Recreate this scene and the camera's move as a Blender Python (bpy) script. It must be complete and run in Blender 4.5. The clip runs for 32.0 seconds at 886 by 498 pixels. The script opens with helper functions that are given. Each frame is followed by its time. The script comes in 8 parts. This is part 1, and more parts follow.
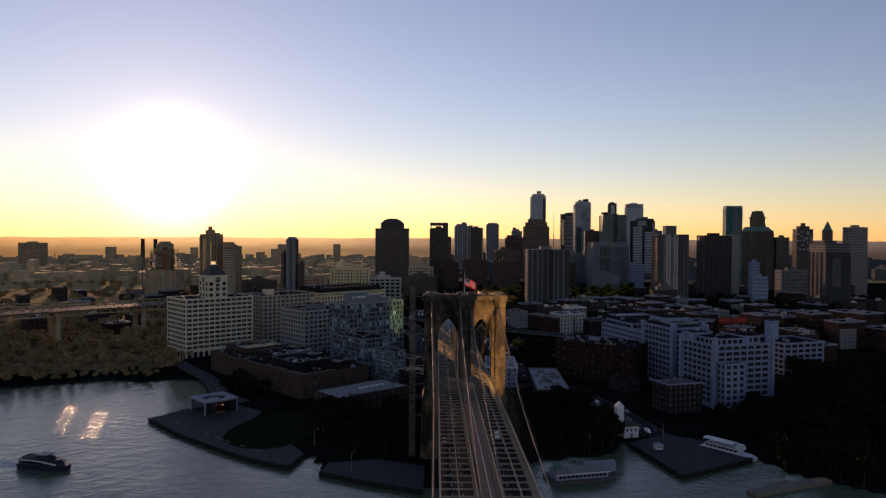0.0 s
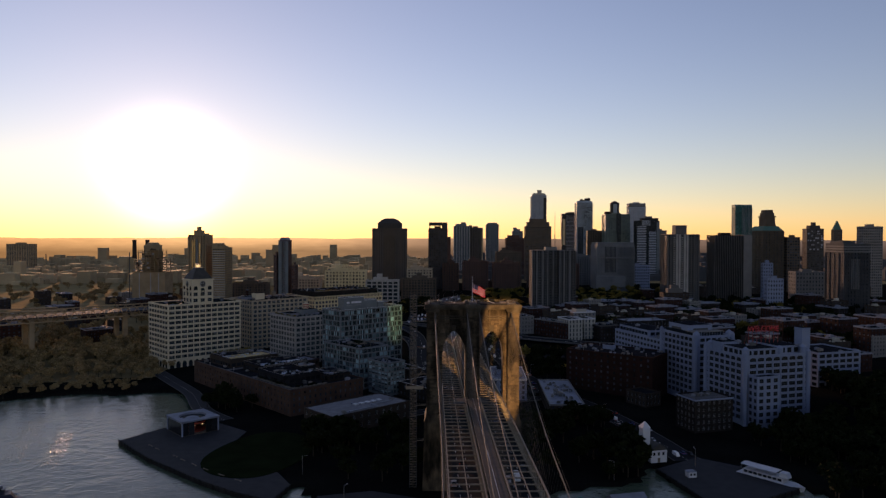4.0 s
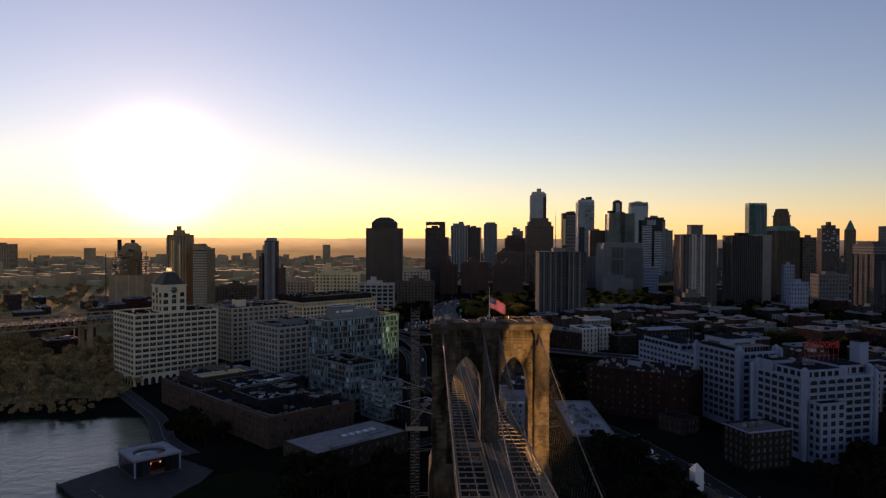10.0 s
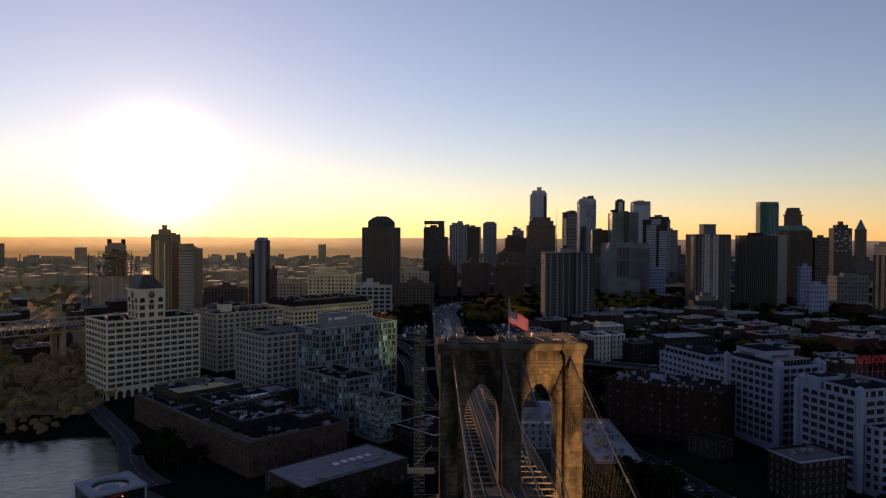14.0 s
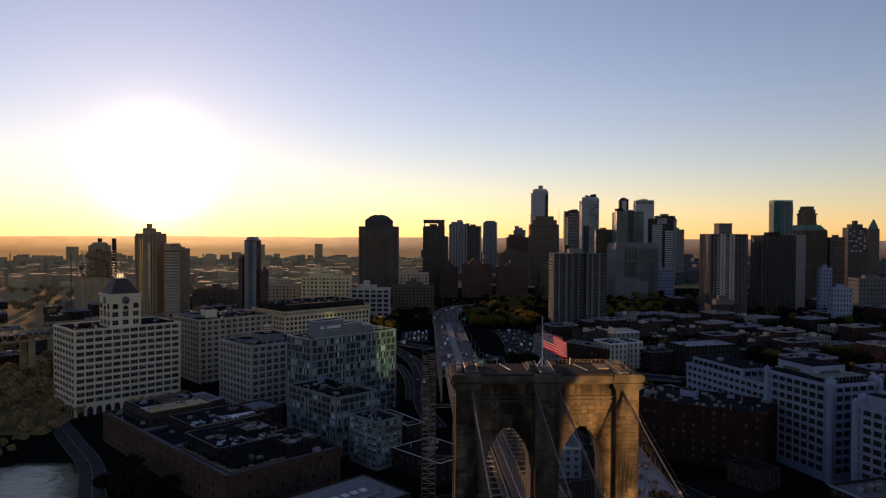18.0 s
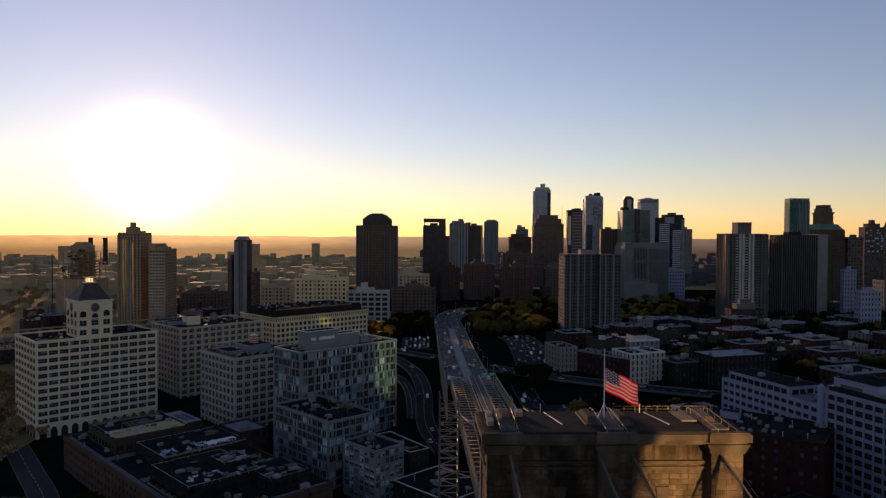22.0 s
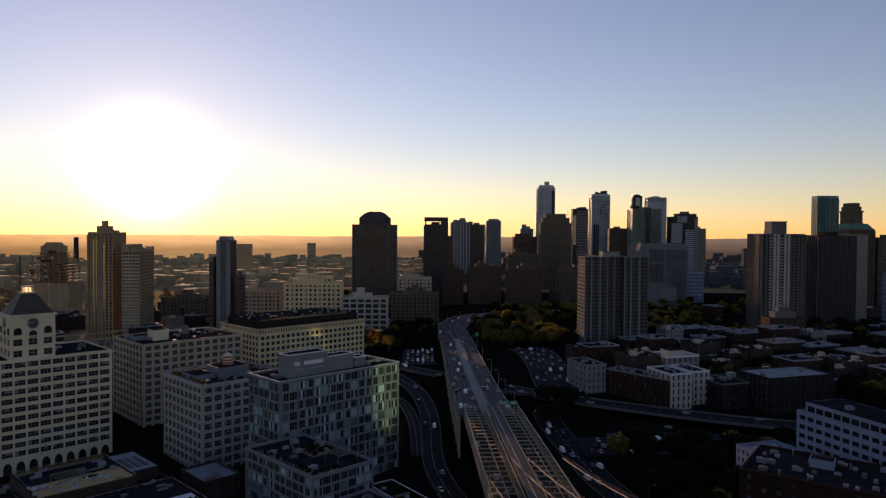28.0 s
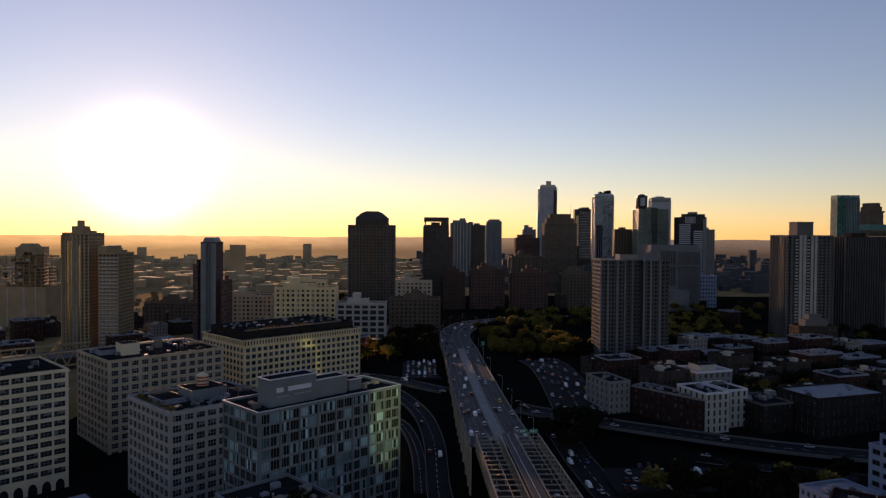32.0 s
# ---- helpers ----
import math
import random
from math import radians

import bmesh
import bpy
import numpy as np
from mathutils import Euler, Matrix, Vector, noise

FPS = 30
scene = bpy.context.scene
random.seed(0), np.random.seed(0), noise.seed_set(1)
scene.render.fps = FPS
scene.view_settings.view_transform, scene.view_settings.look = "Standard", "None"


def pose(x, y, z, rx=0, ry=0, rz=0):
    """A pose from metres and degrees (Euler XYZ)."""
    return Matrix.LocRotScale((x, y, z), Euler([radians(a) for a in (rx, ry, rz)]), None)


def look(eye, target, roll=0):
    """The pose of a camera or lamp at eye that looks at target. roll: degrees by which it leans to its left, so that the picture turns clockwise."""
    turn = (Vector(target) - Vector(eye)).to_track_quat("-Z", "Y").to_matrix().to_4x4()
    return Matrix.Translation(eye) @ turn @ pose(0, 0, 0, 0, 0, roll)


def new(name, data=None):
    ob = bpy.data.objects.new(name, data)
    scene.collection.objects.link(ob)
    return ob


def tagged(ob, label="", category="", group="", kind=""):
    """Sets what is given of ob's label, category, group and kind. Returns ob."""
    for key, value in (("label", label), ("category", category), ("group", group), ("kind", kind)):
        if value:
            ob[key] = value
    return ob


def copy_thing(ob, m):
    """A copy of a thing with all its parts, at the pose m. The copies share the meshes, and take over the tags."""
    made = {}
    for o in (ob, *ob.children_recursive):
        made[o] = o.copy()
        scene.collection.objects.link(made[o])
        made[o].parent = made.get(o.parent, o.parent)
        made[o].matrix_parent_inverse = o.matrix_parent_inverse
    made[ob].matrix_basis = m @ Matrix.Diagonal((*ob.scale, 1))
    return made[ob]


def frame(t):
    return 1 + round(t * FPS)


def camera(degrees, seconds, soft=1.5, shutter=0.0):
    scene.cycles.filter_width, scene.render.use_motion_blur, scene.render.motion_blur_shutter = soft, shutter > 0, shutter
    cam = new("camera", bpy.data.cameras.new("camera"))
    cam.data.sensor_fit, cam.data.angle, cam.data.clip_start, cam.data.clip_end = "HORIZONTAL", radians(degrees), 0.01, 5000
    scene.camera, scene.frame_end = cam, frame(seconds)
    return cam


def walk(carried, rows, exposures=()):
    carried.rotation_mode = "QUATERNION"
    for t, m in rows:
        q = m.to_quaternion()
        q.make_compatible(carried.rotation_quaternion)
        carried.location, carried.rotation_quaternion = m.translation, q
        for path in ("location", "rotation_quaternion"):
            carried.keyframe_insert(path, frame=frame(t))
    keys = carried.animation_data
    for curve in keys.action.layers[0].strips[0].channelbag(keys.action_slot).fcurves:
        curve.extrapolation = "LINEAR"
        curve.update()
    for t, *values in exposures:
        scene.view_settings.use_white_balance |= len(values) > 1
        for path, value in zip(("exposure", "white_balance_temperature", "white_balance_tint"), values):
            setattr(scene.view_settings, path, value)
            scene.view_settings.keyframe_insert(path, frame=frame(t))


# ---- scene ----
cam = camera(65.45, 32.0, soft=1.3)
# seconds, eye x, y, z (metres, bridge axis along y, water near z = -1), yaw, pitch, roll
PATH = [
    (0, -14.66, -350.24, 114.29, -0.533, -1.087, -0.309),
    (1, -15.41, -339.59, 114.35, -0.575, -1.083, -0.272),
    (2, -16.16, -328.91, 114.41, -0.626, -1.079, -0.244),
    (3, -16.92, -318.20, 114.47, -0.687, -1.076, -0.223),
    (4, -17.67, -307.46, 114.54, -0.753, -1.074, -0.210),
    (5, -18.43, -296.70, 114.60, -0.825, -1.073, -0.203),
    (6, -19.19, -285.90, 114.66, -0.900, -1.073, -0.201),
    (7, -19.96, -275.07, 114.72, -0.977, -1.074, -0.203),
    (8, -20.72, -264.21, 114.78, -1.054, -1.077, -0.209),
    (9, -21.49, -253.32, 114.84, -1.132, -1.082, -0.217),
    (10, -22.25, -242.39, 114.91, -1.208, -1.087, -0.228),
    (11, -23.02, -231.44, 114.97, -1.282, -1.095, -0.240),
    (12, -23.80, -220.44, 115.03, -1.353, -1.104, -0.253),
    (13, -24.57, -209.42, 115.09, -1.421, -1.114, -0.267),
    (14, -25.34, -198.36, 115.15, -1.485, -1.126, -0.281),
    (15, -26.12, -187.27, 115.21, -1.546, -1.139, -0.294),
    (16, -26.90, -176.14, 115.27, -1.602, -1.153, -0.307),
    (17, -27.68, -164.98, 115.34, -1.653, -1.168, -0.320),
    (18, -28.46, -153.78, 115.40, -1.701, -1.183, -0.331),
    (19, -29.24, -142.55, 115.46, -1.745, -1.198, -0.342),
    (20, -30.03, -131.28, 115.52, -1.785, -1.213, -0.351),
    (21, -30.82, -119.97, 115.58, -1.823, -1.228, -0.360),
    (22, -31.60, -108.62, 115.64, -1.858, -1.242, -0.367),
    (23, -32.40, -97.24, 115.71, -1.892, -1.255, -0.374),
    (24, -33.19, -85.82, 115.77, -1.925, -1.266, -0.381),
    (25, -33.98, -74.36, 115.83, -1.959, -1.274, -0.387),
    (26, -34.78, -62.86, 115.89, -1.995, -1.280, -0.394),
    (27, -35.57, -51.32, 115.95, -2.033, -1.282, -0.401),
    (28, -36.37, -39.75, 116.01, -2.077, -1.281, -0.409),
    (29, -37.17, -28.13, 116.07, -2.126, -1.274, -0.419),
    (30, -37.98, -16.47, 116.14, -2.184, -1.263, -0.431),
    (31, -38.78, -4.77, 116.20, -2.252, -1.245, -0.446),
    (32, -39.59, 6.97, 116.26, -2.331, -1.220, -0.465),
]
EXPOSURE, KELVIN, TINT = 0.07, 7650, 45
walk(cam, [(t, pose(x, y, z, 90 + pitch, roll, yaw)) for t, x, y, z, yaw, pitch, roll in PATH], exposures=[(0.0, EXPOSURE, KELVIN, TINT), (32.0, EXPOSURE, KELVIN, TINT)])

# ---- sky and sun: low sun ahead, left of the bridge ----
SUN_AZ, SUN_EL = -20.9, 4.9
world = bpy.data.worlds.new("world")
scene.world = world
world.use_nodes = True
wn = world.node_tree.nodes
sky = wn.new("ShaderNodeTexSky")
sky.sky_type, sky.sun_disc = "NISHITA", False
sky.sun_elevation, sky.sun_rotation = radians(SUN_EL), radians(SUN_AZ)
sky.altitude, sky.air_density, sky.dust_density, sky.ozone_density = 0, 0.95, 0.03, 2.4
wn["Background"].inputs["Strength"].default_value = 0.188
sun_way = Vector((math.sin(radians(SUN_AZ)) * math.cos(radians(SUN_EL)), math.cos(radians(SUN_AZ)) * math.cos(radians(SUN_EL)), math.sin(radians(SUN_EL))))


def aureole(nt, base, lobes):
    """Adds the bright haze round the low sun to the sky: lobes of (strength, width in degrees, sharpness, colour)."""
    def calc(op, a, c=None):
        n = nt.nodes.new("ShaderNodeMath")
        n.operation = op
        for k, v in enumerate((a, c)):
            if isinstance(v, (int, float)):
                n.inputs[k].default_value = v
            elif v is not None:
                nt.links.new(v, n.inputs[k])
        return n.outputs[0]

    tc, dot = nt.nodes.new("ShaderNodeTexCoord"), nt.nodes.new("ShaderNodeVectorMath")
    dot.operation = "DOT_PRODUCT"
    dot.inputs[1].default_value = sun_way
    nt.links.new(tc.outputs["Generated"], dot.inputs[0])
    away = calc("ARCCOSINE", calc("MINIMUM", dot.outputs["Value"], 0.9999999))
    total = base
    for strength, width, sharp, col in lobes:
        fall = calc("MULTIPLY", calc("EXPONENT", calc("MULTIPLY", calc("POWER", calc("DIVIDE", away, radians(width)), sharp), -1.0)), strength)
        sc, ad = nt.nodes.new("ShaderNodeVectorMath"), nt.nodes.new("ShaderNodeVectorMath")
        sc.operation, ad.operation = "SCALE", "ADD"
        sc.inputs[0].default_value = col
        nt.links.new(fall, sc.inputs["Scale"])
        nt.links.new(total, ad.inputs[0])
        nt.links.new(sc.outputs[0], ad.inputs[1])
        total = ad.outputs[0]
    return total


hazy = aureole(world.node_tree, sky.outputs["Color"], ((7.0, 3.6, 2.6, (1.0, 0.95, 0.80)), (1.15, 6.6, 1.25, (1.0, 0.80, 0.46)), (0.6, 26.0, 1.6, (0.97, 0.88, 0.58))))
world.node_tree.links.new(hazy, wn["Background"].inputs["Color"])
sun = new("sun", bpy.data.lights.new("sun", "SUN"))
sun.data.energy, sun.data.angle, sun.data.color = 2.2, radians(0.5), (1.0, 0.70, 0.40)
sun.matrix_world = look(sun_way * 1000, (0, 0, 0))

# spot lamp added for sunlight thrown back onto the bridge tower by glass fronts across the river
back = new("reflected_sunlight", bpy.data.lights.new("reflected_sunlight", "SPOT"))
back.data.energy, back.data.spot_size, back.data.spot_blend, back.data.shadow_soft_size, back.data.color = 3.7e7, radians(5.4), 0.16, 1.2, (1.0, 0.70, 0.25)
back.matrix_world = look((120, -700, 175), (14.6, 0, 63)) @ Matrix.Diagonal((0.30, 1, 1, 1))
# a second such added lamp for the paler patch on the glass and ochre blocks beyond
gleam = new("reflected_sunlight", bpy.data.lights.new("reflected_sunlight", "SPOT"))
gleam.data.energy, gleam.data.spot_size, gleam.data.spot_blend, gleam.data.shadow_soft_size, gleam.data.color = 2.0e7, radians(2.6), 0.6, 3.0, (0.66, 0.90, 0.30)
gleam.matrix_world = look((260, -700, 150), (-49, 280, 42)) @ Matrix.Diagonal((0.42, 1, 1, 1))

# ---- materials ----
def mat(name, col, rough=0.8, metal=0.0, var=0.25, scale=0.3, bump=0.2, fine=6.0, spec=0.15, island=0.0, rand=0.0):
    m = bpy.data.materials.new(name)
    m.use_nodes = True
    nt = m.node_tree
    b = nt.nodes["Principled BSDF"]
    b.inputs["Metallic"].default_value, b.inputs["Specular IOR Level"].default_value = metal, spec
    geo = nt.nodes.new("ShaderNodeNewGeometry")
    n1, n2 = nt.nodes.new("ShaderNodeTexNoise"), nt.nodes.new("ShaderNodeTexNoise")
    n1.inputs["Scale"].default_value, n1.inputs["Detail"].default_value = scale, 5
    n2.inputs["Scale"].default_value, n2.inputs["Detail"].default_value = fine, 3
    for n in (n1, n2):
        nt.links.new(geo.outputs["Position"], n.inputs["Vector"])
    add = nt.nodes.new("ShaderNodeMath")
    add.operation = "MULTIPLY_ADD"
    nt.links.new(n2.outputs["Fac"], add.inputs[0])
    add.inputs[1].default_value = 0.35
    nt.links.new(n1.outputs["Fac"], add.inputs[2])
    ramp = nt.nodes.new("ShaderNodeMapRange")
    ramp.inputs["From Min"].default_value, ramp.inputs["From Max"].default_value = 0.35, 1.0
    ramp.inputs["To Min"].default_value, ramp.inputs["To Max"].default_value = 1 - var, 1 + var
    nt.links.new(add.outputs[0], ramp.inputs["Value"])
    fac = ramp.outputs[0]
    for amount, node, socket in ((island, "ShaderNodeNewGeometry", "Random Per Island"), (rand, "ShaderNodeObjectInfo", "Random")):
        if amount:
            src, mr, mul = nt.nodes.new(node), nt.nodes.new("ShaderNodeMapRange"), nt.nodes.new("ShaderNodeMath")
            mr.inputs["To Min"].default_value, mr.inputs["To Max"].default_value = 1 - amount, 1 + amount
            nt.links.new(src.outputs[socket], mr.inputs["Value"])
            mul.operation = "MULTIPLY"
            nt.links.new(fac, mul.inputs[0])
            nt.links.new(mr.outputs[0], mul.inputs[1])
            fac = mul.outputs[0]
    vm = nt.nodes.new("ShaderNodeVectorMath")
    vm.operation = "SCALE"
    vm.inputs[0].default_value = col
    nt.links.new(fac, vm.inputs["Scale"])
    nt.links.new(vm.outputs[0], b.inputs["Base Color"])
    rr = nt.nodes.new("ShaderNodeMapRange")
    rr.inputs["To Min"].default_value, rr.inputs["To Max"].default_value = max(0.02, rough - 0.1), min(1, rough + 0.1)
    nt.links.new(n2.outputs["Fac"], rr.inputs["Value"])
    nt.links.new(rr.outputs[0], b.inputs["Roughness"])
    if bump:
        bp = nt.nodes.new("ShaderNodeBump")
        bp.inputs["Strength"].default_value, bp.inputs["Distance"].default_value = bump, 0.1
        nt.links.new(add.outputs[0], bp.inputs["Height"])
        nt.links.new(bp.outputs[0], b.inputs["Normal"])
    return m


def streaks(m, dark=0.28):
    """Dark upright weather streaks and soot on stone."""
    nt = m.node_tree
    b = nt.nodes["Principled BSDF"]
    geo, mp, n, mr, vm = (nt.nodes.new("ShaderNode" + k) for k in ("NewGeometry", "Mapping", "TexNoise", "MapRange", "VectorMath"))
    mp.inputs["Scale"].default_value = (0.22, 0.22, 0.07)
    n.inputs["Scale"].default_value, n.inputs["Detail"].default_value = 1.0, 6
    mr.inputs["From Min"].default_value, mr.inputs["From Max"].default_value = 0.38, 0.62
    mr.inputs["To Min"].default_value, mr.inputs["To Max"].default_value = dark, 1.15
    vm.operation = "SCALE"
    nt.links.new(geo.outputs["Position"], mp.inputs["Vector"])
    nt.links.new(mp.outputs[0], n.inputs["Vector"])
    nt.links.new(n.outputs["Fac"], mr.inputs["Value"])
    nt.links.new(b.inputs["Base Color"].links[0].from_socket, vm.inputs[0])
    nt.links.new(mr.outputs[0], vm.inputs["Scale"])
    nt.links.new(vm.outputs[0], b.inputs["Base Color"])


def glow(name, col, strength):
    m = bpy.data.materials.new(name)
    m.use_nodes = True
    b = m.node_tree.nodes["Principled BSDF"]
    b.inputs["Base Color"].default_value = (*col, 1)
    b.inputs["Emission Color"].default_value = (*col, 1)
    b.inputs["Emission Strength"].default_value = strength
    return m


def haze_sheen(m, weight, rough=0.35, tint=(1.0, 0.78, 0.45)):
    """A warm sheen layer standing in for sunlit haze on surfaces seen against the low sun."""
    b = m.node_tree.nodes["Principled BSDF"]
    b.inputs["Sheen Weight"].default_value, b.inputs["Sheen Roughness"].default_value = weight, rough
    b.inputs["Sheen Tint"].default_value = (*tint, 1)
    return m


GRANITE = mat("granite", (0.094, 0.070, 0.047), 0.85, var=0.55, scale=0.25, bump=0.8, fine=2.2, island=0.42)
GRANITE_TOP = mat("weathered_cap_stone", (0.085, 0.07, 0.054), 0.9, var=0.4, scale=0.3, bump=0.4, rand=0.1)
streaks(GRANITE, 0.16)
streaks(GRANITE_TOP, 0.55)
CREAM = mat("cream_concrete", (0.62, 0.52, 0.36), 0.8, var=0.16, scale=0.08)
# blue of the shaded fronts mixed into this white paint
WHITE = mat("shade_blue_white_concrete", (0.20, 0.25, 0.345), 0.7, var=0.12, scale=0.1)
GREY = mat("grey_concrete", (0.20, 0.19, 0.175), 0.85, var=0.2, scale=0.1)
PALE = mat("pale_grey_panel", (0.40, 0.37, 0.31), 0.75, var=0.2, scale=0.1)
TAN = mat("tan_brick", (0.42, 0.335, 0.235), 0.85, var=0.2, scale=0.1)
BROWN = mat("brown_brick", (0.05, 0.036, 0.028), 0.9, var=0.25, scale=0.15)
RED = mat("red_brick", (0.045, 0.018, 0.013), 0.9, var=0.3, scale=0.2)
DARKBRICK = mat("dark_brick", (0.03, 0.024, 0.021), 0.9, var=0.3, scale=0.15, spec=0.02)
OCHRE = mat("ochre_render", (0.66, 0.51, 0.29), 0.85, var=0.18, scale=0.1)
GLASS = mat("window_glass", (0.018, 0.021, 0.025), 0.15, var=0.3, scale=0.5, bump=0.0, rand=0.5, spec=0.2)
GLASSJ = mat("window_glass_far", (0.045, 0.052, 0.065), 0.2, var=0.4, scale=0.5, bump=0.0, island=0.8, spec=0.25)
CURTAIN = mat("blue_green_glazing", (0.16, 0.27, 0.29), 0.08, var=0.6, scale=0.12, bump=0.0, rand=1.0)
GREENGLASS = mat("green_glazing", (0.025, 0.12, 0.105), 0.6, var=0.2, scale=0.1, bump=0.0, island=0.4)
CONC = mat("grey_brick_cladding", (0.115, 0.112, 0.108), 0.85, var=0.2, scale=0.1)
# warm lift of the haze on the left put into this tan
HAZETAN = mat("haze_warmed_tan", (0.33, 0.235, 0.14), 0.85, var=0.25, scale=0.1, spec=0.02)
CLAD = mat("blue_grey_cladding", (0.155, 0.18, 0.185), 0.5, var=0.25, scale=0.1)
PANEL = mat("grey_metal_panel", (0.37, 0.345, 0.31), 0.6, var=0.2, scale=0.1)
OLDBRICK = mat("weathered_red_brick", (0.08, 0.046, 0.034), 0.9, var=0.35, scale=0.2)
# brown haze over the left bank put into this ground colour
HAZEGROUND = mat("haze_brown_ground", (0.20, 0.14, 0.068), 0.95, var=0.55, scale=0.02, bump=0.3, fine=0.3, spec=0.0)
SOOT = mat("soot_black_stone", (0.028, 0.025, 0.023), 0.9, var=0.5, scale=0.4, bump=0.4, spec=0.05)
DARKRED = mat("dark_red_brick", (0.032, 0.013, 0.010), 0.9, var=0.35, scale=0.2)
FRAME = mat("window_frame_metal", (0.26, 0.265, 0.26), 0.5, var=0.15)
ROOF = mat("tar_roof", (0.02, 0.02, 0.023), 0.9, spec=0.0, var=0.45, scale=0.15, bump=0.2)
SILVER = mat("silver_roof_coating", (0.19, 0.21, 0.25), 0.6, var=0.25, scale=0.2)
STEEL = mat("tan_painted_steel", (0.27, 0.22, 0.165), 0.5, var=0.25, scale=0.5, bump=0.1)
CABLE = mat("grey_painted_cable", (0.14, 0.125, 0.11), 0.5, var=0.2, scale=0.6)
WIRE = mat("weathered_wire", (0.08, 0.07, 0.06), 0.8, var=0.2)
DARKSTEEL = mat("dark_steel", (0.07, 0.07, 0.07), 0.6, var=0.3)
ALU = mat("bare_aluminium", (0.4, 0.4, 0.4), 0.35, metal=0.8, var=0.15)
ASPHALT = mat("asphalt", (0.016, 0.016, 0.018), 0.8, var=0.35, scale=0.12, bump=0.2, spec=0.05)
ROADC = mat("worn_concrete_road", (0.042, 0.042, 0.045), 0.75, var=0.3, scale=0.1, bump=0.1)
PLANK = mat("weathered_boardwalk", (0.085, 0.08, 0.078), 0.85, var=0.3, scale=0.5, rand=0.2)
PAVE = mat("grey_paving", (0.036, 0.035, 0.037), 0.85, var=0.25, scale=0.2)
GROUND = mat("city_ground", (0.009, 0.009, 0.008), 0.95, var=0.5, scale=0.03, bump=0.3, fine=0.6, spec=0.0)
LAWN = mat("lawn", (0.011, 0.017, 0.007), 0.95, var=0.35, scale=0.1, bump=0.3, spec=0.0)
BARK = mat("bark", (0.045, 0.036, 0.026), 0.95, var=0.3, scale=1.0)
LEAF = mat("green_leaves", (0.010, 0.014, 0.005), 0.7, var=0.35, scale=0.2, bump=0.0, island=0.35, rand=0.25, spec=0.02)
LEAFY = mat("yellowing_leaves", (0.16, 0.12, 0.025), 0.7, var=0.35, scale=0.2, bump=0.0, island=0.35, rand=0.3)
# brown of the haze put into the leaf colour
HAZEBROWN = haze_sheen(mat("haze_brown_leaves", (0.28, 0.18, 0.08), 0.8, var=0.35, scale=0.05, bump=0.0, island=0.3, spec=0.02), 0.85)
COPPER = mat("verdigris_copper", (0.06, 0.16, 0.13), 0.7, var=0.3, scale=0.3)
SLATE = mat("dark_slate", (0.06, 0.055, 0.05), 0.6, var=0.3)
RUST = mat("rust_red_paint", (0.35, 0.06, 0.045), 0.6, var=0.3)
SIGNRED = mat("red_sign_paint", (0.62, 0.05, 0.05), 0.5, var=0.1)
SIGNGREEN = mat("green_sign_paint", (0.02, 0.22, 0.12), 0.5, var=0.1)
LETTER = mat("pale_lettering", (0.55, 0.56, 0.58), 0.5, var=0.05, bump=0)
FLAGRED = mat("red_flag_cloth", (0.62, 0.004, 0.008), 0.7, var=0.1, bump=0)
FLAGWHITE = mat("white_flag_cloth", (0.42, 0.36, 0.36), 0.7, var=0.05, bump=0)
FLAGBLUE = mat("blue_flag_cloth", (0.02, 0.026, 0.085), 0.7, var=0.1, bump=0)
for m, k in ((HAZEGROUND, 0.15), (LEAFY, 0.3)):
    haze_sheen(m, k)
for m in (FLAGRED, FLAGWHITE, FLAGBLUE, LEAFY):
    tn = m.node_tree
    tr, mx, bs = tn.nodes.new("ShaderNodeBsdfTranslucent"), tn.nodes.new("ShaderNodeMixShader"), tn.nodes["Principled BSDF"]
    tn.links.new(bs.inputs["Base Color"].links[0].from_socket, tr.inputs["Color"])
    mx.inputs[0].default_value = 0.6
    tn.links.new(bs.outputs[0], mx.inputs[1])
    tn.links.new(tr.outputs[0], mx.inputs[2])
    tn.links.new(mx.outputs[0], tn.nodes["Material Output"].inputs["Surface"])
NAVY = mat("navy_boat_paint", (0.022, 0.026, 0.045), 0.35, var=0.15, bump=0.0)
WOOD = mat("grey_timber", (0.17, 0.14, 0.11), 0.85, var=0.3, scale=0.8)
TYRE = mat("black_rubber", (0.02, 0.02, 0.02), 0.8, bump=0)
CARS = [mat("car_paint_" + n, c, 0.25, var=0.05, bump=0) for n, c in (("white", (0.75, 0.75, 0.75)), ("silver", (0.4, 0.41, 0.42)), ("black", (0.03, 0.03, 0.03)), ("blue", (0.05, 0.08, 0.2)), ("yellow", (0.5, 0.3, 0.04)))]
LAMPGLOW = glow("warm_lit_lantern", (1.0, 0.8, 0.35), 0.9)
TAIL = glow("lit_tail_lamp", (1.0, 0.12, 0.05), 0.1)

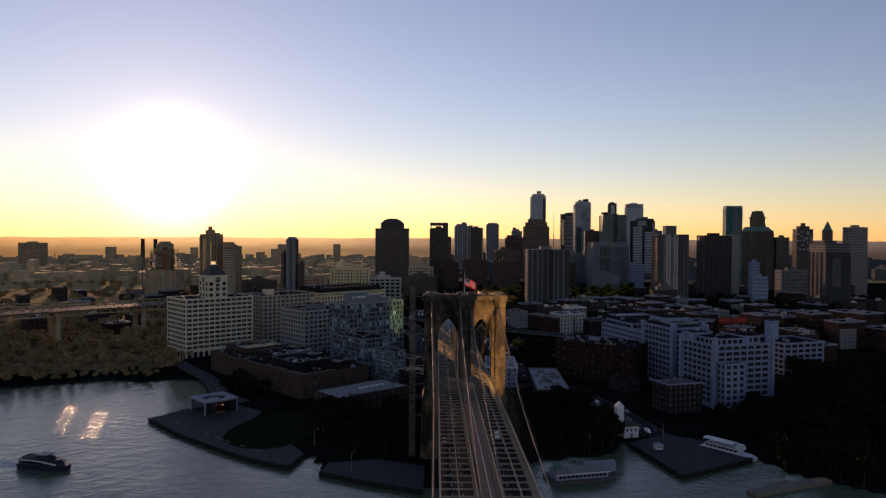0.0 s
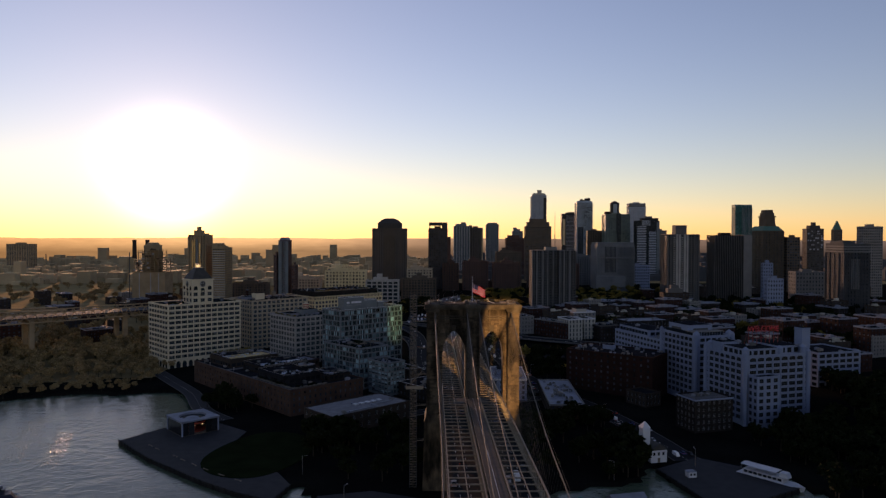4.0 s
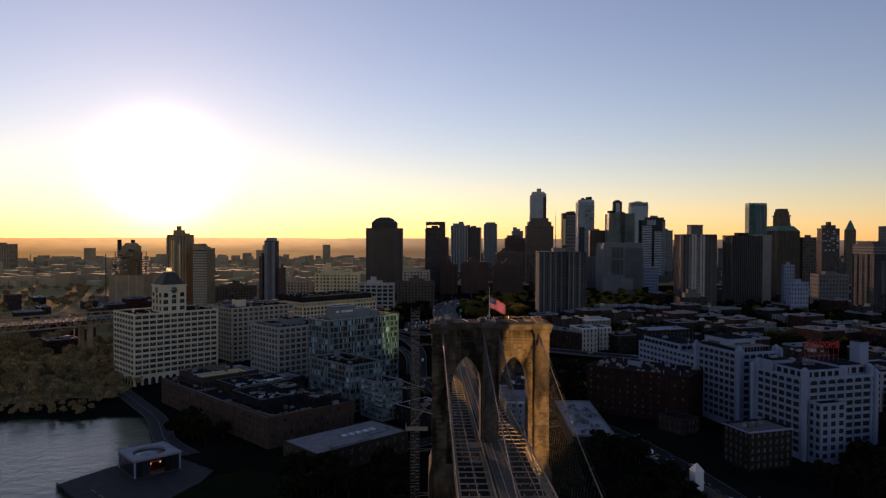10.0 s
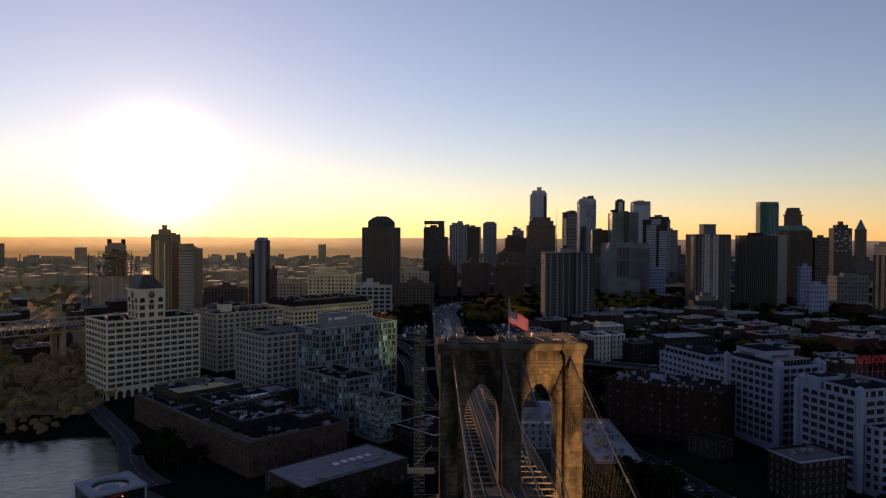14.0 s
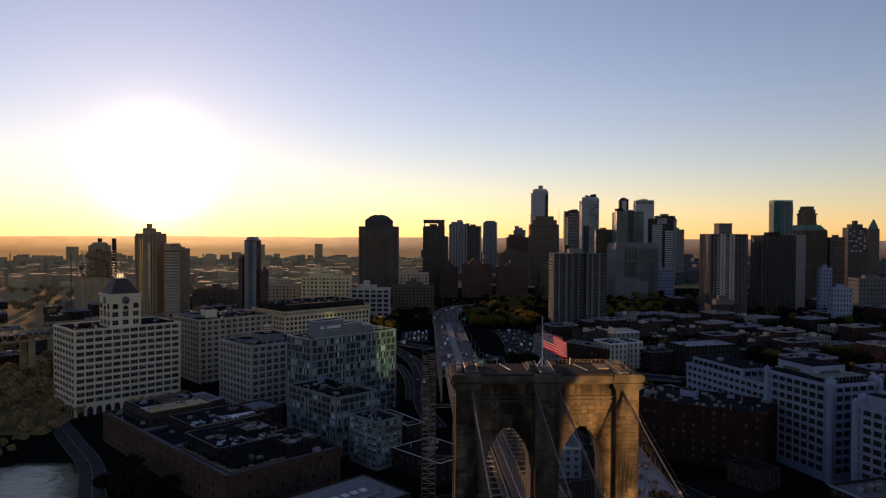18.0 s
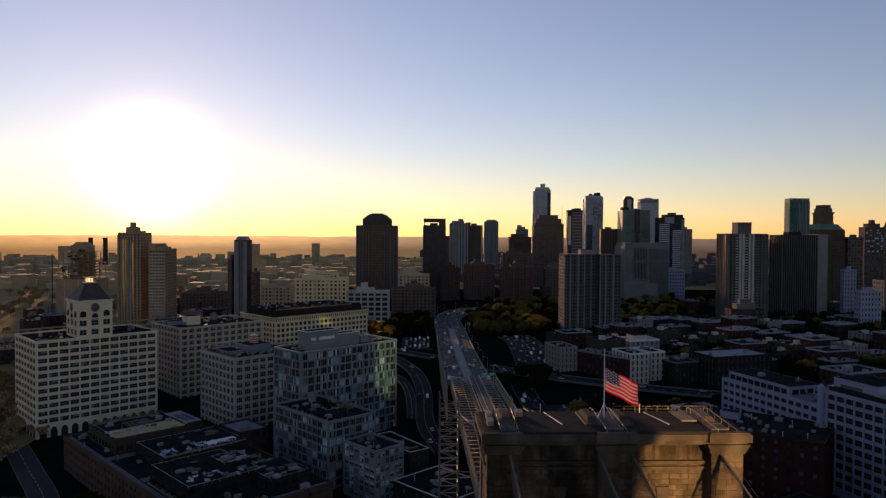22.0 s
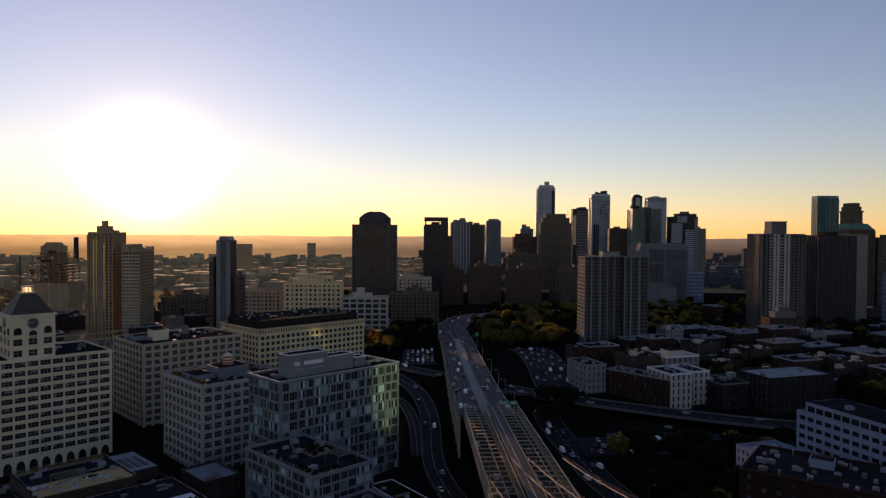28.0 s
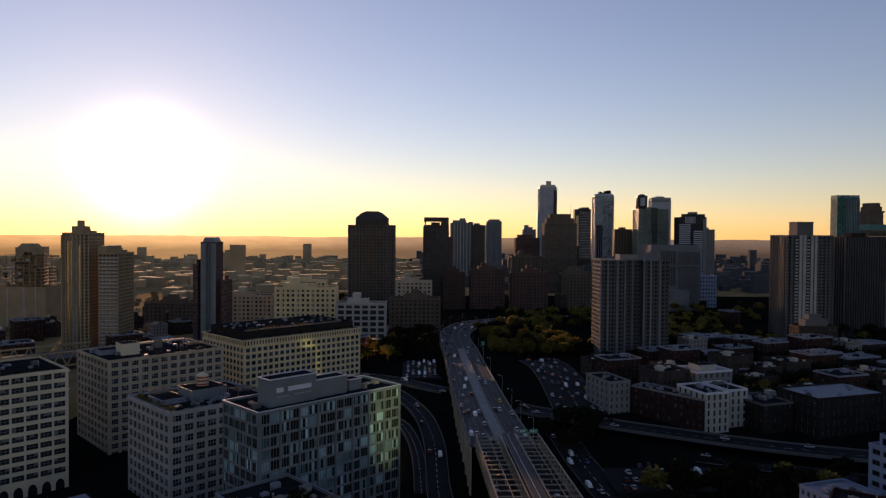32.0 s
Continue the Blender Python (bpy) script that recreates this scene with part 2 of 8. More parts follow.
WATER = bpy.data.materials.new("river_water")
WATER.use_nodes = True
nt = WATER.node_tree
b = nt.nodes["Principled BSDF"]
b.inputs["Base Color"].default_value = (0.075, 0.105, 0.066, 1)
b.inputs["Roughness"].default_value = 0.14
b.inputs["Specular IOR Level"].default_value = 0.5
b.inputs["IOR"].default_value = 1.34
geo = nt.nodes.new("ShaderNodeNewGeometry")
h = None
for sc, k in ((0.035, 0.7), (0.16, 0.42), (0.6, 0.17)):
    n = nt.nodes.new("ShaderNodeTexNoise")
    n.inputs["Scale"].default_value, n.inputs["Detail"].default_value, n.inputs["Distortion"].default_value = sc, 4, 0.6
    nt.links.new(geo.outputs["Position"], n.inputs["Vector"])
    ma = nt.nodes.new("ShaderNodeMath")
    ma.operation = "MULTIPLY_ADD"
    ma.inputs[1].default_value = k
    nt.links.new(n.outputs["Fac"], ma.inputs[0])
    if h:
        nt.links.new(h, ma.inputs[2])
    h = ma.outputs[0]
bp = nt.nodes.new("ShaderNodeBump")
bp.inputs["Strength"].default_value, bp.inputs["Distance"].default_value = 1.0, 0.95
nt.links.new(h, bp.inputs["Height"])
nt.links.new(bp.outputs[0], b.inputs["Normal"])


# ---- mesh helpers ----
class MB:
    """Collects verts and faces of one mesh."""

    def __init__(self):
        self.v, self.f, self.m = [], [], []

    def face(self, *pts, mi=0):
        n = len(self.v)
        self.v.extend(pts)
        self.f.append(tuple(range(n, n + len(pts))))
        self.m.append(mi)

    def box(self, x0, y0, z0, x1, y1, z1, mi=0, bottom=True):
        n = len(self.v)
        self.v += [(x0, y0, z0), (x1, y0, z0), (x1, y1, z0), (x0, y1, z0), (x0, y0, z1), (x1, y0, z1), (x1, y1, z1), (x0, y1, z1)]
        fs = [(0, 1, 5, 4), (1, 2, 6, 5), (2, 3, 7, 6), (3, 0, 4, 7), (4, 5, 6, 7)] + ([(3, 2, 1, 0)] if bottom else [])
        self.f += [tuple(n + i for i in f) for f in fs]
        self.m += [mi] * len(fs)
        return self

    def prism(self, pts, z0, z1, mi=0, top=None):
        """Upright prism over a counter-clockwise outline; top: another outline for the upper edge."""
        n, k = len(self.v), len(pts)
        top = top or pts
        self.v += [(x, y, z0) for x, y in pts] + [(x, y, z1) for x, y in top]
        self.f += [(n + i, n + (i + 1) % k, n + k + (i + 1) % k, n + k + i) for i in range(k)]
        self.f += [tuple(n + k + i for i in range(k)), tuple(n + i for i in reversed(range(k)))]
        self.m += [mi] * (k + 2)
        return self

    def cyl(self, x, y, z0, z1, r, r1=None, k=10, mi=0):
        r1 = r if r1 is None else r1
        ring = lambda q: [(x + q * math.cos(2 * math.pi * i / k), y + q * math.sin(2 * math.pi * i / k)) for i in range(k)]  # noqa: E731
        return self.prism(ring(r), z0, z1, mi, ring(max(r1, 0.01)))

    def tube(self, pts, r, k=5, mi=0):
        """A tube of radius r along points."""
        n, rows = len(self.v), len(pts)
        P = [Vector(p) for p in pts]
        for i, p in enumerate(P):
            d = (P[min(i + 1, rows - 1)] - P[max(i - 1, 0)]).normalized()
            a = d.cross(Vector((0, 0, 1)) if abs(d.z) < 0.95 else Vector((1, 0, 0))).normalized()
            c = d.cross(a)
            self.v += [tuple(p + r * (math.cos(2 * math.pi * j / k) * a + math.sin(2 * math.pi * j / k) * c)) for j in range(k)]
        for i in range(rows - 1):
            for j in range(k):
                q, s = n + i * k, n + (i + 1) * k
                self.f.append((q + j, q + (j + 1) % k, s + (j + 1) % k, s + j))
        self.f += [tuple(n + j for j in reversed(range(k))), tuple(n + (rows - 1) * k + j for j in range(k))]
        self.m += [mi] * ((rows - 1) * k + 2)
        return self

    def mesh(self, name, *mats):
        me = bpy.data.meshes.new(name)
        me.from_pydata(self.v, [], self.f)
        for m in mats:
            me.materials.append(m)
        if len(mats) > 1:
            me.polygons.foreach_set("material_index", self.m)
        me.update()
        return me


def part(name, mb, mats, parent, label="", kind="", at=None):
    """Links a mesh (or collected mesh) as one object under a thing or part."""
    mats = mats if isinstance(mats, (tuple, list)) else (mats,)
    ob = new(name, mb.mesh(name, *mats) if isinstance(mb, MB) else mb)
    ob.parent = parent
    if at is not None:
        ob.matrix_basis = at
    return tagged(ob, label, kind=kind)


def thing(name, m, label, category, group="", kind=""):
    ob = new(name)
    ob.matrix_basis = m
    return tagged(ob, label, category, group, kind)


def solo(name, mb, mats, label, category="", group="", kind="", at=None):
    ob = part(name, mb, mats, None, at=at)
    return tagged(ob, label, category, group, kind)


def smooth(a, b, x):
    t = min(1, max(0, (x - a) / (b - a)))
    return t * t * (3 - 2 * t)


def shore(x):
    pts = [(-3000, 150), (-336, 159), (-297, 178), (-271, 190), (-247, 184), (-228, 192), (-207, 195), (-183, 182), (-173, 162), (-163, 120), (-161, 44), (-125, 12), (-106, -2), (-87, -12), (-82, 4), (-75, -7), (-69, -20), (-46, -33), (-19, -44), (26, -40), (33, -8), (60, 4), (80, 6), (90, 28), (91, 26), (102, -24), (148, 0), (150, 12), (158, -22), (190, -50), (260, -75), (3000, -260)]
    for (a, ya), (c, yc) in zip(pts, pts[1:]):
        if a <= x <= c:
            return ya + (yc - ya) * (x - a) / (c - a)
    return 150


def land(x, y):
    """Height of the ground."""
    rise = 18.5 * smooth(150, 520, y) * (0.35 + 0.65 * smooth(-160, 40, x))
    bluff = 15 * smooth(198, 244, x) * smooth(40, 92, y) * (1 - smooth(260, 420, y))
    return 0.6 + rise + bluff

# ---- ground, water, distance ----
def build_ground():
    xs = sorted(set([-4800, -3000, -2000, -1400, -1000, -800, -650, -550, -480, -430] + list(range(-400, 401, 5)) + [430, 480, 550, 650, 800, 1000, 1400, 2000, 3000, 4800]))
    ys = sorted(set([-900, -600, -300, -150] + list(range(-90, 241, 5)) + list(range(250, 761, 15)) + [800, 900, 1000, 1200, 1400, 1700, 2000, 2500, 3000, 3500, 4000, 4500, 4900]))
    mb = MB()
    for y in ys:
        for x in xs:
            s = shore(x)
            z = land(x, y) if y >= s + 5 else -5
            mb.v.append((x, y, z))
    w = len(xs)
    for j in range(len(ys) - 1):
        for i in range(w - 1):
            mb.f.append((j * w + i, j * w + i + 1, (j + 1) * w + i + 1, (j + 1) * w + i))
            mb.m.append(0)
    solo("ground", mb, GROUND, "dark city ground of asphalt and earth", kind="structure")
    wmb = MB()
    wmb.face((-4800, -4800, -1.2), (4800, -4800, -1.2), (4800, 260, -1.2), (-4800, 260, -1.2))
    solo("water", wmb, WATER, "rippled grey-blue river water catching the low sun", kind="structure")


build_ground()


def backdrop():
    """Hazy hills at the horizon, far behind everything; the sunlit haze is painted in as emission."""
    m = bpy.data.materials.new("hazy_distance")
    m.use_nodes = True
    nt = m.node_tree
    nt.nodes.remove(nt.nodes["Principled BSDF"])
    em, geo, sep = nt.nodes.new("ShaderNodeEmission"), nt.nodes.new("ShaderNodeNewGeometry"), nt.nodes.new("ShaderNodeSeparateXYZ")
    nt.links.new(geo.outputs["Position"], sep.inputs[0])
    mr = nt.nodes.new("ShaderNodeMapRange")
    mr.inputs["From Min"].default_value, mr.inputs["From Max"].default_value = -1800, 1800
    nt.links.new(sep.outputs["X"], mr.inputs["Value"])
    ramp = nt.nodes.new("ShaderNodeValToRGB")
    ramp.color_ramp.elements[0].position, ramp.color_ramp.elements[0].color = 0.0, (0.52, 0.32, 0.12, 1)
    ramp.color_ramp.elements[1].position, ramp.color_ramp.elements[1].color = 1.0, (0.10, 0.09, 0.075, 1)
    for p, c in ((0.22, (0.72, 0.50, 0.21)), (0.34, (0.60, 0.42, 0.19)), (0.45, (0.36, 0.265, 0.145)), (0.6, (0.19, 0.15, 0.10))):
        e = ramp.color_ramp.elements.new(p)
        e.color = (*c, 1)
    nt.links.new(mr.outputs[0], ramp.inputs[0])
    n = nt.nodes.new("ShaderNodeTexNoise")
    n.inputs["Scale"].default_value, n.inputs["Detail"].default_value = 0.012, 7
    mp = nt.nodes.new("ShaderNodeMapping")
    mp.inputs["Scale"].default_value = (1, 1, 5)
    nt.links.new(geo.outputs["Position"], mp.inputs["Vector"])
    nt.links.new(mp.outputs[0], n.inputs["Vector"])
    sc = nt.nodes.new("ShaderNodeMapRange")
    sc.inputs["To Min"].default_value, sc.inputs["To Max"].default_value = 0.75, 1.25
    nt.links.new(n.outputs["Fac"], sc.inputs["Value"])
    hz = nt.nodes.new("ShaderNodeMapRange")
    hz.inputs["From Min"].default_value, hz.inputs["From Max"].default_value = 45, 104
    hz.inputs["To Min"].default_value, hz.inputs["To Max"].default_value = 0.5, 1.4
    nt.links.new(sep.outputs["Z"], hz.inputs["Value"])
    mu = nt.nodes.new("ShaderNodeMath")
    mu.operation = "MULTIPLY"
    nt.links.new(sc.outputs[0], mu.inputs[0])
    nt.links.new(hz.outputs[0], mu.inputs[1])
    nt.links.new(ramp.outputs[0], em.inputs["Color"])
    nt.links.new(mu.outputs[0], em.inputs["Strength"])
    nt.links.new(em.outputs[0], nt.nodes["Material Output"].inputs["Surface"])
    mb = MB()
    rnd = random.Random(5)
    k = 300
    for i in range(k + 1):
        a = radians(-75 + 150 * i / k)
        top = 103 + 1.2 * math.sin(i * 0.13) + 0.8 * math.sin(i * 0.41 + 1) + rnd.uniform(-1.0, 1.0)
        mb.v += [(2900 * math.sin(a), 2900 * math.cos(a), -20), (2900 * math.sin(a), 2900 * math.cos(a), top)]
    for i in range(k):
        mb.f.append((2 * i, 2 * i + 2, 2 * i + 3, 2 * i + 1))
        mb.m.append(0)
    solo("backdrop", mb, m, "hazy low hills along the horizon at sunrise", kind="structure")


backdrop()


# ---- buildings ----
def facade(w, O, u, W, z0, z1, bays, floors, fw, fh, dep, wins, edge=0.0, lift=0.55):
    """Wall with recessed openings, added to w. O: outer corner; u: way along it as seen from outside; fw, fh: share of a bay
    and of a storey that the opening takes. Openings are put into wins as (x, y, z, width, height, ux, uy)."""
    nx, ny = u[1], -u[0]
    bw, fhh = (W - 2 * edge) / bays, (z1 - z0) / floors
    sx, sz = [0.0], [z0]
    for i in range(bays):
        sx += [edge + bw * (i + 0.5 - fw / 2), edge + bw * (i + 0.5 + fw / 2)]
    for j in range(floors):
        c = fhh * (j + lift)
        sz += [z0 + c - fhh * fh / 2, z0 + c + fhh * fh / 2]
    sx.append(W)
    sz.append(z1)
    P = lambda a, z, d=0.0: (O[0] + u[0] * a - nx * d, O[1] + u[1] * a - ny * d, z)  # noqa: E731
    for i in range(len(sx) - 1):
        if i % 2 == 0:
            w.face(P(sx[i], z0), P(sx[i + 1], z0), P(sx[i + 1], z1), P(sx[i], z1))
            continue
        for j in range(len(sz) - 1):
            a0, a1, b0, b1 = sx[i], sx[i + 1], sz[j], sz[j + 1]
            if j % 2 == 0:
                w.face(P(a0, b0), P(a1, b0), P(a1, b1), P(a0, b1))
            else:
                w.face(P(a0, b0), P(a1, b0), P(a1, b0, dep), P(a0, b0, dep))
                w.face(P(a0, b1, dep), P(a1, b1, dep), P(a1, b1), P(a0, b1))
                w.face(P(a0, b0), P(a0, b0, dep), P(a0, b1, dep), P(a0, b1))
                w.face(P(a1, b0, dep), P(a1, b0), P(a1, b1), P(a1, b1, dep))
                x, y, z = P((a0 + a1) / 2, b0, dep)
                wins.append((x, y, z, a1 - a0, b1 - b0, u[0], u[1]))


WINS = {}
DARKPANE = mat("dark_open_pane", (0.008, 0.009, 0.01), 0.3, var=0.2, bump=0.0)
PALEPANE = mat("pale_blind_pane", (0.13, 0.135, 0.135), 0.35, var=0.3, bump=0.0)
BLINDS = [(), (), (), ((0, 1),), ((1, 1), (2, 1)), (), ((0, 0), (0, 1)), ((2, 1),), ((1, 1),)]
TALLPANE = [(), ((0, 0), (1, 0)), ((1, 0), (2, 0)), ((0, 0), (1, 0), (2, 0)), ((2, 0),), (), ((0, 0), (1, 0), (2, 0)), ((0, 0), (2, 0)), ((1, 0),)]


def window_mesh(w, h, nx, nz, glass, frame, odd=()):
    """One window in one piece: panes set back in a frame with mullions; the panes lie at y = 0, the frame stands 8 cm proud."""
    key = (round(w, 2), round(h, 2), nx, nz, glass.name, frame.name, odd)
    if key not in WINS:
        mb, t, d = MB(), min(0.12, w * 0.06), 0.08
        xs, zs = [-w / 2], [0.0]
        for i in range(nx):
            xs += [-w / 2 + w * i / nx + t * (1 if i == 0 else 0.5), -w / 2 + w * (i + 1) / nx - t * (1 if i == nx - 1 else 0.5)]
        for j in range(nz):
            zs += [h * j / nz + t * (1 if j == 0 else 0.5), h * (j + 1) / nz - t * (1 if j == nz - 1 else 0.5)]
        xs.append(w / 2)
        zs.append(h)
        k = len(xs)
        mb.v += [(x, -d, z) for z in zs for x in xs]
        for j in range(len(zs) - 1):
            for i in range(k - 1):
                q = [j * k + i, j * k + i + 1, (j + 1) * k + i + 1, (j + 1) * k + i]
                if i % 2 and j % 2:
                    n = len(mb.v)
                    mb.v += [(mb.v[a][0], 0.0, mb.v[a][2]) for a in q]
                    mb.f.append((n, n + 1, n + 2, n + 3))
                    mb.m.append(2 if (i // 2, j // 2) in odd else 0)
                    for a in range(4):
                        mb.f.append((q[a], q[(a + 1) % 4], n + (a + 1) % 4, n + a))
                        mb.m.append(1)
                else:
                    mb.f.append(tuple(q))
                    mb.m.append(1)
        WINS[key] = mb.mesh("window", glass, frame, *((DARKPANE if glass is CURTAIN else PALEPANE,) if odd else ()))
    return WINS[key]


def building(name, C, th, L1, L2, z0, z1, bays, floors, fw, fh, wall, label, category="building", nx=2, nz=2, glass=None, frame=None, dep=0.35, single=True, roof=None, parapet=0.9, base=-3, band=None, group="", cope=None, odd=None, edge_mat=None, pier=None):
    """A block with its front corner at C, one front along th degrees and one to its left, recessed windows on all sides."""
    e = thing(name, pose(C[0], C[1], 0, 0, 0, th), label, category, group)
    glass, frame = glass or GLASS, frame or FRAME
    b1, b2 = bays
    w, wins, back = MB(), [], []
    for n, (O, u, W, b) in enumerate((((0, 0), (1, 0), L1, b1), ((0, L2), (0, -1), L2, b2), ((L1, 0), (0, 1), L2, b2), ((L1, L2), (-1, 0), L1, b1))):
        facade(w, O, u, W, z0, z1, b, floors, fw, fh, dep, wins if n < 2 and single else back, edge=pier or min(0.8, W * 0.02))
    for O, u, W in (((0, 0), (1, 0), L1), ((0, L2), (0, -1), L2), ((L1, 0), (0, 1), L2), ((L1, L2), (-1, 0), L1)):
        w.face((O[0], O[1], base), (O[0] + u[0] * W, O[1] + u[1] * W, base), (O[0] + u[0] * W, O[1] + u[1] * W, z0), (O[0], O[1], z0))
    part("wall", w, wall, e)
    r = MB().box(0.3, 0.3, z1 - 0.6, L1 - 0.3, L2 - 0.3, z1 + 0.02)
    part("roof", r, roof or ROOF, e, "flat roof")
    p = MB()
    k = 0.35
    for a in ((-0.12, -0.12, L1 + 0.12, k), (-0.12, L2 - k, L1 + 0.12, L2 + 0.12), (-0.12, k, k, L2 - k), (L1 - k, k, L1 + 0.12, L2 - k)):
        p.box(a[0], a[1], z1 - 0.25, a[2], a[3], z1 + parapet)
    part("parapet", p, edge_mat or wall, e)
    if pier:
        fz = (z1 - z0) / floors
        for j in range(floors):
            for O, u, W in (((0, 0), (1, 0), L1), ((0, L2), (0, -1), L2)):
                for s in (pier * 0.5, W - pier * 0.5):
                    at = pose(O[0] + u[0] * s, O[1] + u[1] * s, z0 + fz * (j + 0.25), 0, 0, math.degrees(math.atan2(u[1], u[0])))
                    part("pier_window", window_mesh(1.0, fz * 0.55, 1, 2, glass, wall), None, e, at=at)
    if cope:
        q = MB()
        for a in ((-0.2, -0.2, L1 + 0.2, k + 0.05), (-0.2, L2 - k - 0.05, L1 + 0.2, L2 + 0.2), (-0.2, k + 0.05, k + 0.05, L2 - k - 0.05), (L1 - k - 0.05, k + 0.05, L1 + 0.2, L2 - k - 0.05)):
            q.box(a[0], a[1], z1 + parapet, a[2], a[3], z1 + parapet + 0.12)
        part("coping", q, cope, e, "pale metal coping")
    if band:
        for zz, out, hh in band:
            q = MB()
            for a in ((-out, -out, L1 + out, 0.02), (-out, L2 - 0.02, L1 + out, L2 + out), (-out, 0.02, 0.02, L2 - 0.02), (L1 - 0.02, 0.02, L1 + out, L2 - 0.02)):
                q.box(a[0], a[1], zz, a[2], a[3], zz + hh)
            part("cornice", q, wall, e)
    pick = random.Random(bays[0] * 7 + floors)
    for x, y, z, ww, wh, ux, uy in wins:
        a = math.degrees(math.atan2(uy, ux))
        part("window", window_mesh(ww, wh, nx, nz, glass, frame, pick.choice(odd) if odd else ()), None, e, at=pose(x, y, z, 0, 0, a))
    if back:
        g = MB()
        for x, y, z, ww, wh, ux, uy in back:
            ax, ay = ux * ww / 2, uy * ww / 2
            g.face((x - ax, y - ay, z), (x + ax, y + ay, z), (x + ax, y + ay, z + wh), (x - ax, y - ay, z + wh))
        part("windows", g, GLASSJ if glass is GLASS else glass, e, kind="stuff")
    return e


def bulkhead(e, x, y, z, w, d, h, m, name="roof_bulkhead", label=""):
    mb = MB().box(x, y, z, x + w, y + d, z + h)
    mb.box(x - 0.15, y - 0.15, z + h, x + w + 0.15, y + d + 0.15, z + h + 0.25)
    mb.box(x + 0.2, y + 0.2, z + h + 0.25, x + w - 0.2, y + d - 0.2, z + h + 0.28, mi=1)
    return part(name, mb, (m, ROOF), e, label)


def water_tank(e, x, y, z, r=2.2, h=4.0, m=None, striped=False):
    t = part("water_tank", MB().cyl(x, y, z + 3, z + 3 + h, r, k=14).cyl(x, y, z + 3 + h, z + 4.4 + h, r + 0.15, 0.1, 14), m or WOOD, e, "rooftop water tank with a cone lid")
    leg = MB()
    for i in range(4):
        a = math.pi / 4 + i * math.pi / 2
        leg.cyl(x + r * 0.75 * math.cos(a), y + r * 0.75 * math.sin(a), z, z + 3, 0.14, k=6)
    part("tank_legs", leg, DARKSTEEL, t)
    if striped:
        for i in range(3):
            part("stripe", MB().cyl(x, y, z + 3.3 + i * h / 3, z + 3.3 + i * h / 3 + h / 6, r + 0.05, k=14), RUST, t, "red painted stripe")


def clutter(e, L1, L2, z, n, seed, m=None):
    """Roof plant: fan units, hatches, ducts."""
    rnd = random.Random(seed)
    for _ in range(n):
        x, y = rnd.uniform(2, L1 - 5), rnd.uniform(2, L2 - 5)
        k = rnd.random()
        if k < 0.6:
            w, d, hh = rnd.uniform(1.2, 3.5), rnd.uniform(1.2, 3), rnd.uniform(0.8, 2.0)
            mb = MB().box(x, y, z + 0.25, x + w, y + d, z + hh).cyl(x + w / 2, y + d / 2, z + hh, z + hh + 0.3, min(w, d) * 0.35, k=10)
            mb.box(x + 0.1, y + 0.1, z, x + 0.3, y + d - 0.1, z + 0.25).box(x + w - 0.3, y + 0.1, z, x + w - 0.1, y + d - 0.1, z + 0.25)
            part("fan_unit", mb, rnd.choice((CONC, SILVER, GREY)), e)
        elif k < 0.85:
            part("roof_hatch", MB().box(x, y, z, x + 1.6, y + 1.4, z + 0.8).box(x - 0.1, y - 0.1, z + 0.8, x + 1.7, y + 1.5, z + 0.95), m or SILVER, e)
        else:
            part("vent_pipe", MB().cyl(x, y, z, z + 2.2, 0.2, k=8).cyl(x, y, z + 2.2, z + 2.5, 0.35, 0.05, 8), ALU, e)


def planting(e, x0, y0, x1, y1, z, n, seed, leaf=None, name="roof_planting"):
    """A strip of shrubs: many small leaves in uneven clumps over a low planter."""
    rnd = random.Random(seed)
    mb = MB()
    for _ in range(n):
        cx, cy, r = rnd.uniform(x0, x1), rnd.uniform(y0, y1), rnd.uniform(0.5, 1.2)
        for _ in range(26):
            d = Vector((rnd.gauss(0, 1), rnd.gauss(0, 1), rnd.gauss(0, 1))).normalized() * r * rnd.uniform(0.5, 1.0)
            c = Vector((cx, cy, z + 0.5 + r * 0.7)) + d
            u = Vector((rnd.gauss(0, 1), rnd.gauss(0, 1), rnd.gauss(0, 0.6))).normalized() * rnd.uniform(0.2, 0.45)
            v = u.cross(Vector((rnd.gauss(0, 1), rnd.gauss(0, 1), rnd.gauss(0, 1)))).normalized() * 0.22
            mb.face(tuple(c - u), tuple(c - v), tuple(c + u), tuple(c + v))
    bed = part("planter", MB().box(x0 - 0.4, y0 - 0.4, z, x1 + 0.4, y1 + 0.4, z + 0.6), WOOD, e)
    part(name, mb, leaf or LEAF, bed, "low roof shrubs", "stuff")


def pergola(e, x, y, z, w, d, h=3.0):
    p = part("pergola", MB().box(x, y, z + h, x + w, y + 0.2, z + h + 0.25).box(x, y + d - 0.2, z + h, x + w, y + d, z + h + 0.25), WOOD, e, "timber roof pergola")
    for a in (x + 0.1, x + w - 0.3):
        for c in (y, y + d - 0.2):
            part("post", MB().box(a, c, z, a + 0.2, c + 0.2, z + h), WOOD, p)
    for i in range(int(w / 0.9)):
        part("slat", MB().box(x + 0.2 + i * 0.9, y - 0.3, z + h + 0.25, x + 0.35 + i * 0.9, y + d + 0.3, z + h + 0.4), WOOD, p)


